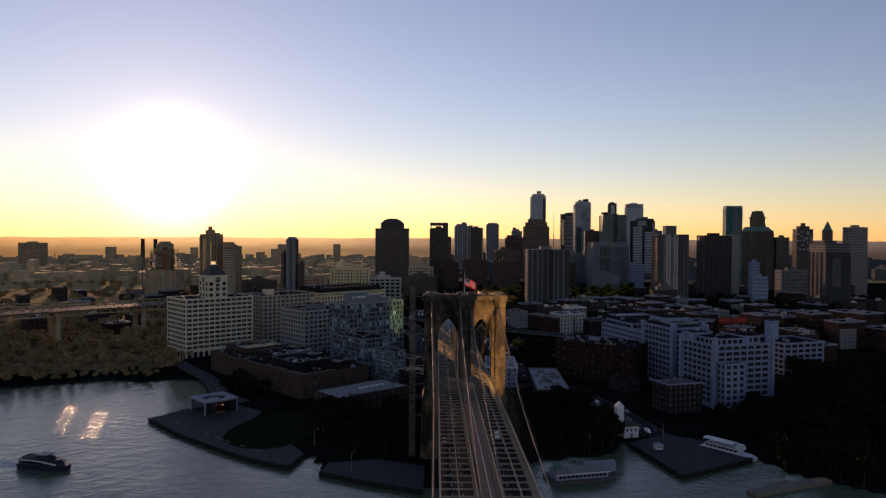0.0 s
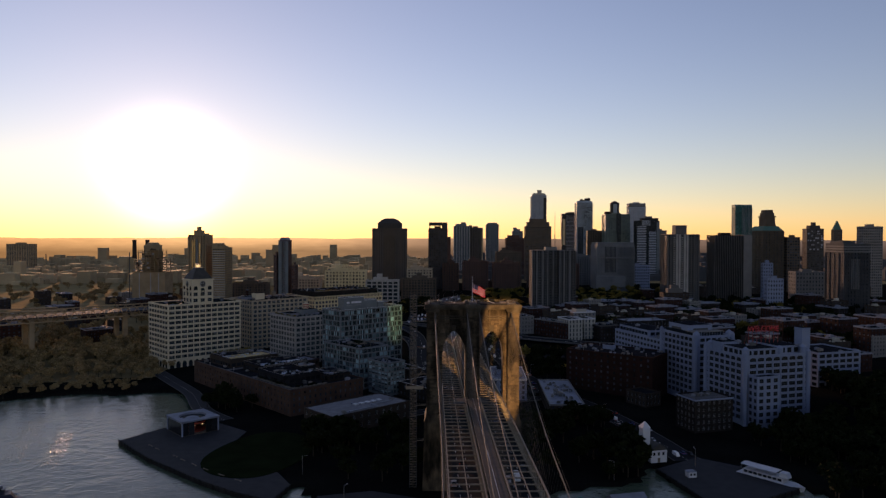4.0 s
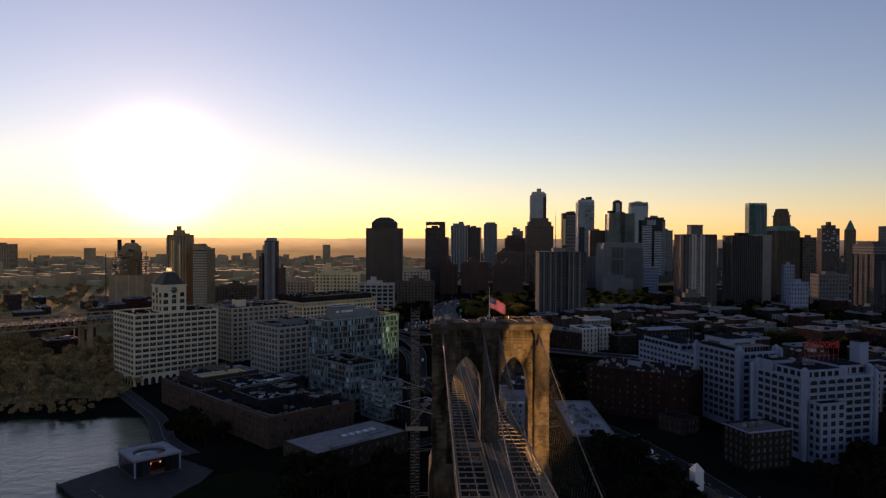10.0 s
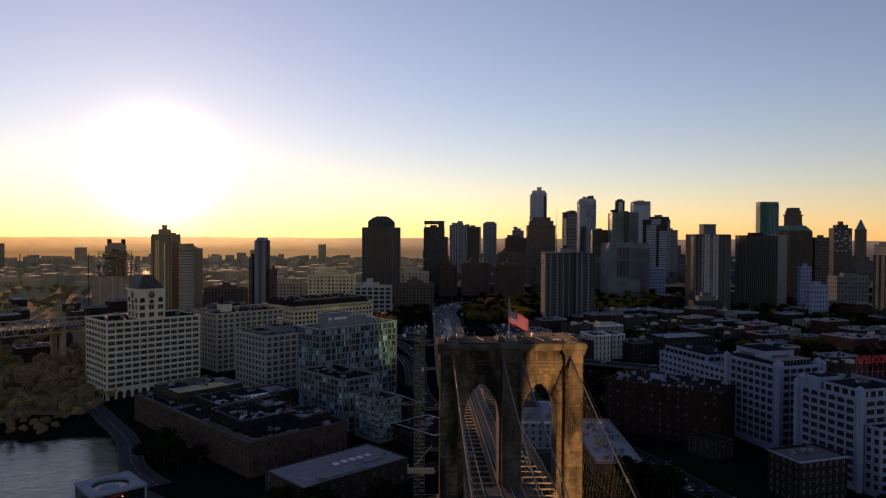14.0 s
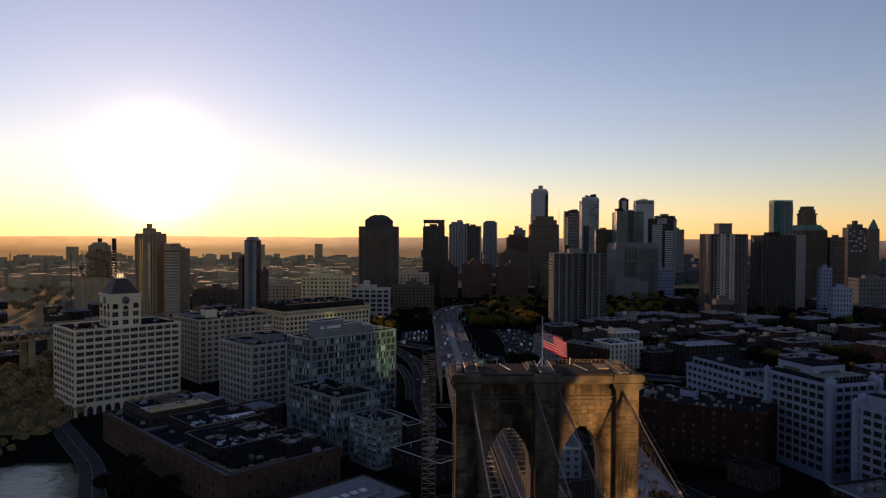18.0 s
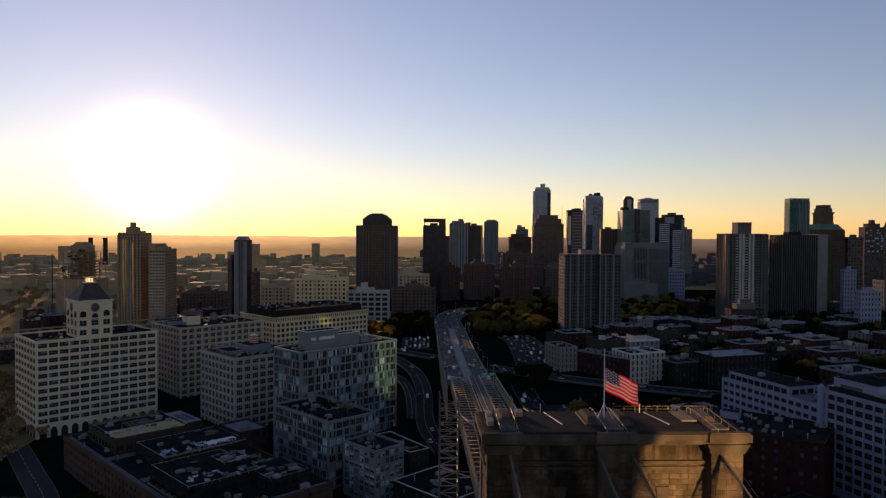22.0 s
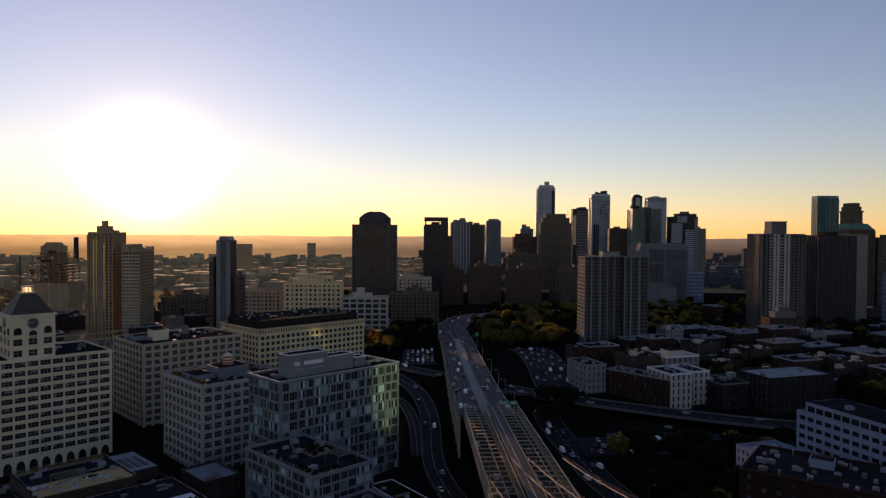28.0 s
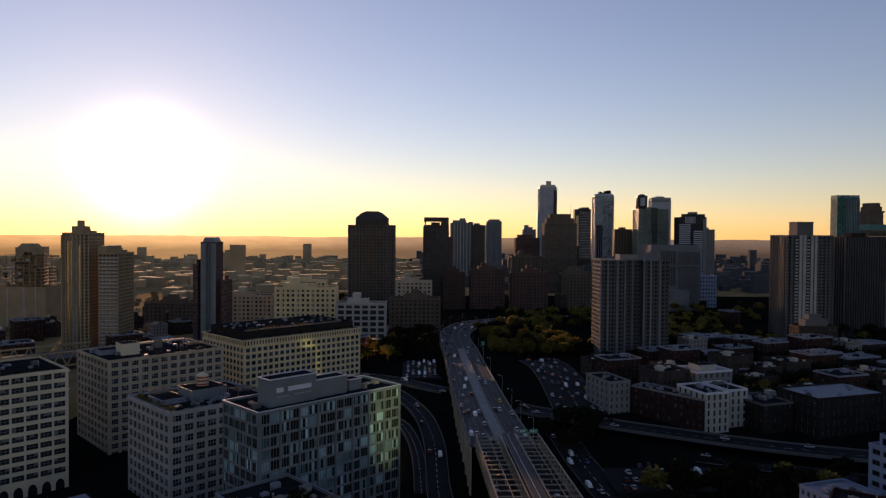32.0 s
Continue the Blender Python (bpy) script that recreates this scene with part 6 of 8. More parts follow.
def tower_top():
    """Rails, saddles, flag and gear on top of the tower."""
    for x in (-17.2, -2.7, 2.7, 17.2):
        part("saddle_house", MB().box(x - 1.2, 4, 84, x + 1.2, 12.4, 84.4).prism([(x - 0.9, 5), (x + 0.9, 5), (x + 0.9, 12), (x - 0.9, 12)], 84.4, 85.1, top=[(x - 0.6, 6), (x + 0.6, 6), (x + 0.6, 11), (x - 0.6, 11)]), GRANITE_TOP, tower_e, "cable saddle cover")
    for x0, x1 in ((-18.6, -15.8), (-1.6, 1.6), (15.8, 18.8)):
        lean = 0.0 if x0 < 0 else 0.6
        for x in (x0, x1):
            part("ramp_rail", MB().tube([(x, 12.0, 84.1), (x, 11.6, 85.2), (x, 10, 85.4), (x + lean, 0.4, 84.5)], 0.045), STEEL, tower_e, "straight handrail of a ramp down to the cable")
            posts = MB()
            for k in range(5):
                y = 10 - 2.5 * k
                posts.cyl(x + lean * (10 - y) / 10, y, 83.6, 85.4 - 0.09 * (10 - y), 0.035, k=5)
            part("rail_posts", posts, STEEL, tower_e)
        for k in range(7):
            part("ramp_board", MB().box(x0 + 0.1 + k * (x1 - x0 - 0.2) / 7, 1.2, 84.05, x0 + 0.05 + (k + 1) * (x1 - x0 - 0.2) / 7, 11.6, 84.32), PLANK, tower_e)
    part("edge_rail", MB().tube([(3, 13.2, 85.0), (21, 13.2, 85.0)], 0.035).tube([(3, 13.2, 84.5), (21, 13.2, 84.5)], 0.03), STEEL, tower_e)
    for i in range(10):
        part("rail_post", RAILPOST, None, tower_e, at=pose(3 + i * 2, 13.2, 83.9))
    for x in (-9.6, 8.2):
        part("roof_pipe", MB().tube([(x, 12, 84.2), (x + 1.6, 4, 84.3)], 0.09), LETTER, tower_e, "pale pipe lying on the roof")
        part("vent_pipe", MB().cyl(x - 0.6, 12.6, 84, 85.4, 0.1, k=6).cyl(x - 0.6, 12.6, 85.4, 85.6, 0.2, 0.05, 6), ALU, tower_e)
    part("roof_platform", MB().box(-4.0, 4.4, 84.0, -1.7, 12.6, 84.3), WOOD, tower_e)
    part("roof_platform", MB().box(1.7, 4.4, 84.0, 3.6, 12.6, 84.3), WOOD, tower_e)
    part("roof_platform", MB().box(13.0, 6.6, 84.0, 15.6, 12.6, 84.25), WOOD, tower_e)
    for x, y, w, h in ((-20.4, 4, 1.0, 0.8), (-20.2, 8, 0.9, 1.0), (-14.9, 10, 1.2, 0.7)):
        part("gear_box", MB().box(x, y, 84, x + w, y + 2.2, 84 + h).box(x - 0.06, y - 0.06, 84 + h, x + w + 0.06, y + 2.26, 84.08 + h), STEEL, tower_e, "tan steel equipment box")
    for x in (-19, -15.4):
        part("scaffold_frame", MB().tube([(x, 10.5, 84), (x, 10.5, 87)], 0.05).tube([(x, 13, 84), (x, 13, 87)], 0.05).tube([(x, 10.5, 86.9), (x, 13, 86.9)], 0.05).tube([(x, 10.5, 84.6), (x, 13, 86.6)], 0.04), STEEL, tower_e)


RAILPOST = MB().cyl(0, 0, 0, 1.1, 0.04, k=5).mesh("rail_post", STEEL)
tower_top()


def flag():
    e = thing("flagpole", pose(0, 8, 84.3), "tall white flagpole flying a striped flag at half mast", "flagpole")
    part("pole", MB().cyl(0, 0, 0, 11.6, 0.13, 0.07, 10), LETTER, e)
    part("finial", MB().cyl(0, 0, 11.6, 11.75, 0.12, 0.16, 10).cyl(0, 0, 11.75, 11.95, 0.16, 0.03, 10), ALU, e)
    part("brace", MB().tube([(-1.4, -0.6, 0), (0, 0, 2.4)], 0.06).tube([(1.4, -0.6, 0), (0, 0, 2.4)], 0.06).tube([(0, 1.4, 0), (0, 0, 2.4)], 0.06), LETTER, e)
    mb = MB()
    nu, nv = 26, 26
    for j in range(nv + 1):
        for i in range(nu + 1):
            u, v = i / nu, j / nv
            x = 0.2 + 5.7 * u
            z = 8.6 - 4.0 * v - 2.7 * u - 0.25 * math.sin(u * 9 + v) * u
            y = 0.45 * math.sin(u * 8.5 + v * 1.2) * (0.25 + u)
            mb.v.append((x, y, z))
    for j in range(nv):
        for i in range(nu):
            a = j * (nu + 1) + i
            mb.f.append((a, a + nu + 1, a + nu + 2, a + 1))
            stripe = int(j / 2)
            canton = i < nu * 0.4 and j < 14
            star = canton and (i + j) % 3 == 0 and i % 2 == 0
            mb.m.append(1 if star else 2 if canton else (0 if stripe % 2 == 0 else 1))
    ob = part("flag", mb, (FLAGRED, FLAGWHITE, FLAGBLUE), e, "red and white striped flag with a blue canton")
    for p in ob.data.polygons:
        p.use_smooth = True


flag()


def hoist_mast():
    """Lattice hoist mast standing beside the tower."""
    e = thing("hoist_mast", pose(-26.8, 4, 0), "tall steel lattice hoist mast beside the bridge tower", "scaffold")
    for x in (-1.5, 1.5):
        for y in (-1.5, 1.5):
            part("leg", MB().cyl(x, y, -1, 89.5, 0.12, k=6), DARKSTEEL, e)
    br = MB()
    z, s = 0.0, 1
    while z < 88:
        for (xa, ya), (xb, yb) in (((-1.5, -1.5), (1.5, -1.5)), ((1.5, -1.5), (1.5, 1.5)), ((1.5, 1.5), (-1.5, 1.5)), ((-1.5, 1.5), (-1.5, -1.5))):
            br.tube([(xa, ya, z), (xb, yb, z)], 0.06, 4)
            br.tube([(xa, ya, z) if s > 0 else (xb, yb, z), (xb, yb, z + 1.15) if s > 0 else (xa, ya, z + 1.15)], 0.04, 4)
        z += 1.15
        s = -s
    part("bracing", br, STEEL, e, kind="stuff")
    for z in (22, 38, 52, 64, 76, 83):
        part("wall_tie", MB().tube([(1.5, -1.5, z), (6.0, -1.0, z)], 0.08).tube([(1.5, 1.5, z), (6.0, 1.2, z)], 0.08).tube([(1.5, -1.5, z), (6.0, 1.2, z)], 0.06), STEEL, e)
    part("hoist_platform", MB().box(-3.4, -2.2, 45.5, 4.5, 2.2, 45.8).box(-3.4, -2.2, 45.8, -3.2, 2.2, 46.9).box(-3.4, -2.2, 45.8, 4.5, -2.05, 46.9), STEEL, e)
    part("hoist_arm", MB().tube([(-1.5, 0, 47), (3.8, 0, 53)], 0.12).tube([(-1.5, 0.8, 47), (3.8, 0.8, 53)], 0.12), STEEL, e)


hoist_mast()


def deck():
    e = thing("bridge_deck", pose(0, 0, 0), "suspension bridge deck with steel trusses, two roadways and a raised boardwalk", "bridge deck")
    ys = list(range(-420, 297, 12)) + [296]

    def ribbon(name, x0, x1, up, thick, m, label="", y0=-420, y1=296):
        mb = MB()
        rows = [y for y in ys if y0 <= y <= y1]
        for y in rows:
            z = road_z(y) + up
            mb.v += [(x0, y, z - thick), (x1, y, z - thick), (x1, y, z), (x0, y, z)]
        for i in range(len(rows) - 1):
            a, c = 4 * i, 4 * i + 4
            for k in range(4):
                mb.f.append((a + k, a + (k + 1) % 4, c + (k + 1) % 4, c + k))
                mb.m.append(0)
        mb.f += [(3, 2, 1, 0), tuple(len(mb.v) - 4 + k for k in range(4))]
        mb.m += [0, 0]
        return part(name, mb, m, e, label)

    for s in (-1, 1):
        a, c = sorted((s * 3.6, s * 13.0))
        ribbon("roadway", a, c, 0, 0.5, ASPHALT)
        for x in (s * 6.7, s * 9.8):
            mb = MB()
            for y in range(-400, 290, 9):
                z = road_z(y) + 0.006
                mb.face((x - 0.08, y, z), (x + 0.08, y, z), (x + 0.08, y + 3, road_z(y + 3) + 0.006), (x - 0.08, y + 3, road_z(y + 3) + 0.006))
            part("lane_marks", mb, LETTER, e, "dashed white lane lines", "stuff")
        for x in (s * 13.3, s * 3.3):
            for up in (-1.2, 1.0, 5.4):
                ribbon("chord", x - 0.22, x + 0.22, up, 0.4, STEEL)
            posts = MB()
            y, k = -420.0, 0
            while y < 294:
                z, z2 = road_z(y), road_z(y + 2.75)
                posts.box(x - 0.1, y - 0.12, z - 1.2, x + 0.1, y + 0.12, z + 5.2, bottom=False)
                lo, hi = (z - 0.8, z2 + 5.1) if k % 2 else (z + 5.1, z2 - 0.8)
                posts.tube([(x, y, lo), (x, y + 2.75, hi)], 0.07, 4)
                y += 2.75
                k += 1
            part("truss_web", posts, STEEL, e, kind="stuff")
        far = MB()
        bm = MB().box(-4.85, -0.15, -0.35, 4.85, 0.15, -0.25).box(-4.85, -0.05, -0.25, 4.85, 0.05, -0.1).box(-4.85, -0.15, -0.1, 4.85, 0.15, 0.0).mesh("cross_beam", STEEL)
        y = -418.0
        while y < 295:
            z = road_z(y) + 5.35
            if -165 < y < 290:
                part("cross_beam", bm, None, e, at=pose(s * 8.3, y, z))
            else:
                far.box(s * 8.3 - 4.85, y - 0.2, z - 0.28, s * 8.3 + 4.85, y + 0.2, z)
            y += 5.5
        part("cross_beams", far, STEEL, e, kind="stuff")
        ribbon("barrier_rail", s * 8.3 - 0.12, s * 8.3 + 0.12, 5.6, 0.25, STEEL, y0=-420, y1=296)
        ribbon("boardwalk_rail", s * 2.6 - 0.05, s * 2.6 + 0.05, 6.6, 0.1, STEEL)
    ribbon("boardwalk", -2.5, 2.5, 5.4, 0.3, PLANK, "weathered timber boardwalk")
    ribbon("boardwalk_line", -0.08, 0.08, 5.406, 0.004, LETTER)
    # platform round the middle pier
    z = road_z(0) + 5.4
    for x0, x1 in ((-9.0, -2.4), (2.4, 6.0)):
        part("pier_platform", MB().box(x0, -8, z - 0.4, x1, 1.0, z - 0.02), PLANK, e, "timber platform round the middle pier")
    for x in (-15.2, -2.9, 2.9, 15.2):
        inner = abs(x) < 5
        top = 2.7 if inner else 17.2
        xs = lambda y: math.copysign(abs(x) + (top - abs(x)) * max(0, 1 - abs(y - 8) / 120), x)  # noqa: E731
        pts = [(xs(y), y, cable_z(y)) for y in list(range(-420, 0, 12)) + [0, 4, 8, 12] + list(range(20, 225, 15)) if y < 9 or cable_z(y) > road_z(y) + 5.4]
        part("main_cable", MB().tube(pts, 0.17, 8), CABLE, e, "thick pale wrapped main cable")
        part("hand_rope", MB().tube([(a + 0.4, c, d + 0.9) for a, c, d in pts], 0.03, 4).tube([(a - 0.4, c, d + 0.9) for a, c, d in pts], 0.03, 4), WIRE, e)
        sus = MB()
        y = -414.0
        while y < 225:
            zc, zr = cable_z(y), road_z(y) + (5.4 if inner else 5.0)
            if zc > zr + 1 and abs(y - 8) > 12:
                sus.tube([(xs(y), y, zc), (math.copysign(3.3 if inner else 13.4, x), y, zr)], 0.026, 4)
            y += 2.75
        part("suspenders", sus, WIRE, e, kind="stuff")
        for s in (-1, 1):
            for k in range(1, 24):
                y = 8 + s * (9 + k * 5.4)
                part("diagonal_stay", MB().tube([(xs(8), 8 + s * 6, 80.5), (math.copysign(3.3 if inner else 13.4, x), y, road_z(y) + 5.2)], 0.022, 4), WIRE, e)
        for c in pts[::2]:
            part("cable_band", MB().tube([(c[0], c[1] - 0.35, cable_z(c[1] - 0.35)), (c[0], c[1] + 0.35, cable_z(c[1] + 0.35))], 0.31, 8), CABLE, e)


deck()

# ---- approach viaduct and roads ----
def strip(pts, off0, off1, up=0.0, thick=0.0):
    """Ribbon along a line of (x, y, z), between two offsets to its right."""
    mb, rows = MB(), []
    for i, p in enumerate(pts):
        a, c = Vector(pts[max(0, i - 1)]), Vector(pts[min(len(pts) - 1, i + 1)])
        d = (c - a).to_2d().normalized()
        r = Vector((d.y, -d.x))
        rows.append([(p[0] + r.x * o, p[1] + r.y * o, p[2] + up) for o in (off0, off1)])
    for (l, r) in rows:
        mb.v += [l, r, (r[0], r[1], r[2] - thick), (l[0], l[1], l[2] - thick)]
    for i in range(len(rows) - 1):
        a, c = 4 * i, 4 * i + 4
        for k in (range(4) if thick else (0,)):
            mb.f.append((a + k, a + (k + 1) % 4, c + (k + 1) % 4, c + k))
            mb.m.append(0)
    return mb


def curve(pts, n=8):
    """Smooth line through points."""
    out = []
    for i in range(len(pts) - 1):
        p0, p1, p2, p3 = (Vector(pts[max(0, min(len(pts) - 1, i + k))]) for k in (-1, 0, 1, 2))
        for j in range(n):
            t = j / n
            out.append(tuple(0.5 * (2 * p1 + (p2 - p0) * t + (2 * p0 - 5 * p1 + 4 * p2 - p3) * t * t + (3 * p1 - p0 - 3 * p2 + p3) * t**3)))
    return out + [tuple(pts[-1])]


APPROACH = curve([(-1, 296, 26.7), (-1.5, 345, 25.4), (-2, 395, 24.5), (-1.5, 494, 22.5), (-1, 566, 21.8), (-2, 630, 21.4), (4, 690, 21.2), (22, 738, 21.2), (62, 768, 21.2), (130, 790, 21.2), (230, 810, 21.2)])
ap = thing("approach_viaduct", pose(0, 0, 0), "broad concrete approach road on masonry walls curving inland", "viaduct", kind="structure")
part("road_surface", strip(APPROACH, -14.5, 13.5, 0, 0.8), ROADC, ap)
for o in (-14.5, -3.0, 2.6, 13.1):
    part("road_parapet", strip(APPROACH, o, o + 0.4, 1.0, 1.0), GREY, ap)
part("walkway", strip(APPROACH[:34], -2.4, 2.4, 0.35, 0.3), mat("pale_walkway_paving", (0.24, 0.235, 0.225), 0.85, var=0.3, scale=0.15), ap, "paler raised walkway")
for o in (-14.3, 12.9):
    side = strip(APPROACH, o, o + 0.3, -0.8, 26)
    part("retaining_wall", side, TAN, ap, "masonry retaining wall")
    pil = MB()
    for p in APPROACH[:40:2]:
        x = p[0] + o + (-0.3 if o < 0 else 0.3)
        pil.box(x - 0.3, p[1] - 1, -2, x + 0.6, p[1] + 1, p[2] - 0.4)
    part("pilasters", pil, TAN, ap, kind="stuff")
for o in (-11.4, -8.6, -5.8, 5.2, 7.9, 10.5):
    mb = MB()
    for i in range(0, len(APPROACH) - 1, 1):
        a, c = Vector(APPROACH[i]), Vector(APPROACH[i + 1])
        d = (c - a).normalized()
        r = Vector((d.y, -d.x, 0))
        p, q = a + r * o, a + r * o + (c - a) * 0.45
        mb.face(*(tuple(v + Vector((0, 0, 0.01))) for v in (p - r * 0.06, p + r * 0.06, q + r * 0.06, q - r * 0.06)))
    part("lane_marks", mb, PALE, ap, kind="stuff")


def road(name, pts, half, label, m=None, thick=0.6, up=0.15, wall=False):
    line = curve(pts)
    e = thing(name, pose(0, 0, 0), label, "road", kind="structure")
    part("road_surface", strip(line, -half, half, up, thick), m or ASPHALT, e)
    for o in (-half - 0.3, half):
        part("kerb" if not wall else "parapet", strip(line, o, o + 0.3, up + (0.12 if not wall else 0.9), 0.4 if not wall else 1.6), CONC, e)
    mk = MB()
    for i in range(len(line) - 1):
        a, c = Vector(line[i]), Vector(line[i + 1])
        d = (c - a).normalized()
        r = Vector((d.y, -d.x, 0))
        q = a + (c - a) * 0.5
        mk.face(*(tuple(v + Vector((0, 0, up + 0.008))) for v in (a - r * 0.08, a + r * 0.08, q + r * 0.08, q - r * 0.08)))
    part("lane_marks", mk, LETTER, e, kind="stuff")
    return line


G = lambda x, y, up=0.0: (x, y, land(x, y) + up)  # noqa: E731
expressway = road("expressway", [(20, 400, 16.5), (50, 380, 15.5), (90, 358, 14.5), (140, 332, 14), (200, 310, 14), (280, 292, 14)], 8, "elevated expressway with parapets beside the approach", wall=True, thick=1.2)
expressway2 = road("expressway", [(20, 376, 9.5), (60, 352, 9), (110, 328, 9), (170, 300, 8.5), (260, 270, 8)], 7, "lower deck of the expressway", thick=0.8)
ramp = road("slip_road", [G(-19, 240, 1.2), G(-26, 270, 1.2), G(-28.8, 300, 1.2), G(-29, 350, 1.2), G(-34, 395, 1.2), G(-45, 433, 1.2), G(-58, 462, 1.2), G(-82, 484, 1.2)], 5, "curving slip road below the viaduct", ASPHALT, wall=True)
ramp2 = road("slip_road", [G(-36, 296, 1), G(-37, 330, 1), G(-40, 360, 1), G(-47, 388, 1), G(-60, 405, 1)], 2.8, "narrow ramp beside the slip road", ASPHALT, wall=True)
cross = road("street", [G(-100, 528, 0.6), G(-78, 512, 0.6), G(-56, 492, 0.6), G(-34, 464, 0.6), G(-18, 446, 0.6)], 6, "street crossing towards the viaduct", ASPHALT, thick=2.0, wall=True)
plaza = road("avenue", [G(56, 392), G(58, 430), G(60, 470), G(60, 510), G(56, 536)], 15, "wide dark avenue with parked and moving cars", thick=3.5, up=0.8)
fulton = road("street", [G(112, 40), G(104, 90), G(88, 150), G(66, 200), G(48, 260), G(40, 320), G(38, 360)], 7, "street running from the landing under the bridge", up=0.25)
promenade = road("street", [G(-146, 116), G(-168, 142), G(-190, 186), G(-216, 222), G(-246, 262)], 5.5, "paved waterside street beside the warehouse", PAVE, up=0.3)
water_st = road("street", [G(-60, 110), G(-20, 140), G(20, 160), G(60, 175)], 5, "cobbled street under the bridge", up=0.25)
lot = MB()
for x0, y0, x1, y1 in ((-48, 484, -17, 548), (46, 290, 98, 335), (52, 185, 74, 205)):
    lot.box(x0, y0, land((x0 + x1) / 2, y0) - 2, x1, y1, land((x0 + x1) / 2, (y0 + y1) / 2) + 0.6)
solo("car_park", lot, ASPHALT, "dark asphalt car parks beside the approach", kind="structure")


# ---- waterfront ----
def quay(name, pts, top, label, m=PAVE, drop=4.0):
    mb = MB()
    mb.prism(pts, top - drop, top)
    return solo(name, mb, m, label, kind="structure")


quay("pavement", [(-191, 74), (-163, 44), (-125, 11), (-106, -3), (-87, -13), (-83, 6), (-92, 22), (-112, 40), (-128, 60), (-126, 92), (-150, 112), (-176, 100)], 0.85, "grey paved esplanade round the carousel pavilion")
quay("pavement", [(-70, -21), (-46, -34), (-20, -45), (-20, -12), (-45, -2), (-68, -8)], 0.9, "grey paved pier beside the bridge tower")
quay("pavement", [(92, 27), (103, -25), (148, 0), (140, 26), (118, 44)], 0.9, "dark paved ferry landing pier")
quay("dock", [(128, -48), (172, -30), (170, -25), (126, -42)], 0.3, "narrow timber dock", WOOD, 2.0)


def fender(pts, label):
    """Black timber facing along a quay's water edge: upright boards, a cap rail and stout piles."""
    mb, rnd = MB(), random.Random(len(pts))
    for (xa, ya), (xb, yb) in zip(pts, pts[1:]):
        L = math.hypot(xb - xa, yb - ya)
        ux, uy = (xb - xa) / L, (yb - ya) / L
        P = lambda d, o: (xa + ux * d + uy * o, ya + uy * d - ux * o)  # noqa: E731
        n = max(1, int(L / 0.9))
        for i in range(n):
            a, b, o = L * i / n + 0.05, L * (i + 1) / n - 0.05, 0.25 + rnd.uniform(0, 0.08)
            mb.prism([P(a, o), P(b, o), P(b, 0.02), P(a, 0.02)], -3, 0.35 + rnd.uniform(0, 0.12))
        mb.prism([P(0, 0.5), P(L, 0.5), P(L, -0.3), P(0, -0.3)], 0.95, 1.15)
        for i in range(int(L / 4.5) + 1):
            x, y = P(min(L, i * 4.5), 0.55)
            mb.cyl(x, y, -3, 1.5 + rnd.uniform(-0.2, 0.3), 0.24, k=7)
    solo("quay_fender", mb, TYRE, label, "fender", kind="structure")


fender([(-191, 74), (-163, 44), (-125, 11), (-106, -3), (-87, -13), (-83, 6)], "black timber fender along the esplanade edge")
fender([(-70, -21), (-46, -34), (-20, -45)], "black timber fender along the pier edge")
fender([(92, 27), (103, -25), (148, 0)], "black timber fender round the ferry landing")
lawn = MB()
ring = [(-108 + 26 * math.cos(2 * math.pi * i / 40) * (1 + 0.12 * math.sin(2 * i * 0.157)), 52 + 38 * math.sin(2 * math.pi * i / 40)) for i in range(40)]
lawn.prism(ring, 0.2, 1.15)
solo("lawn", lawn, LAWN, "dark green lawn behind the esplanade", kind="structure")


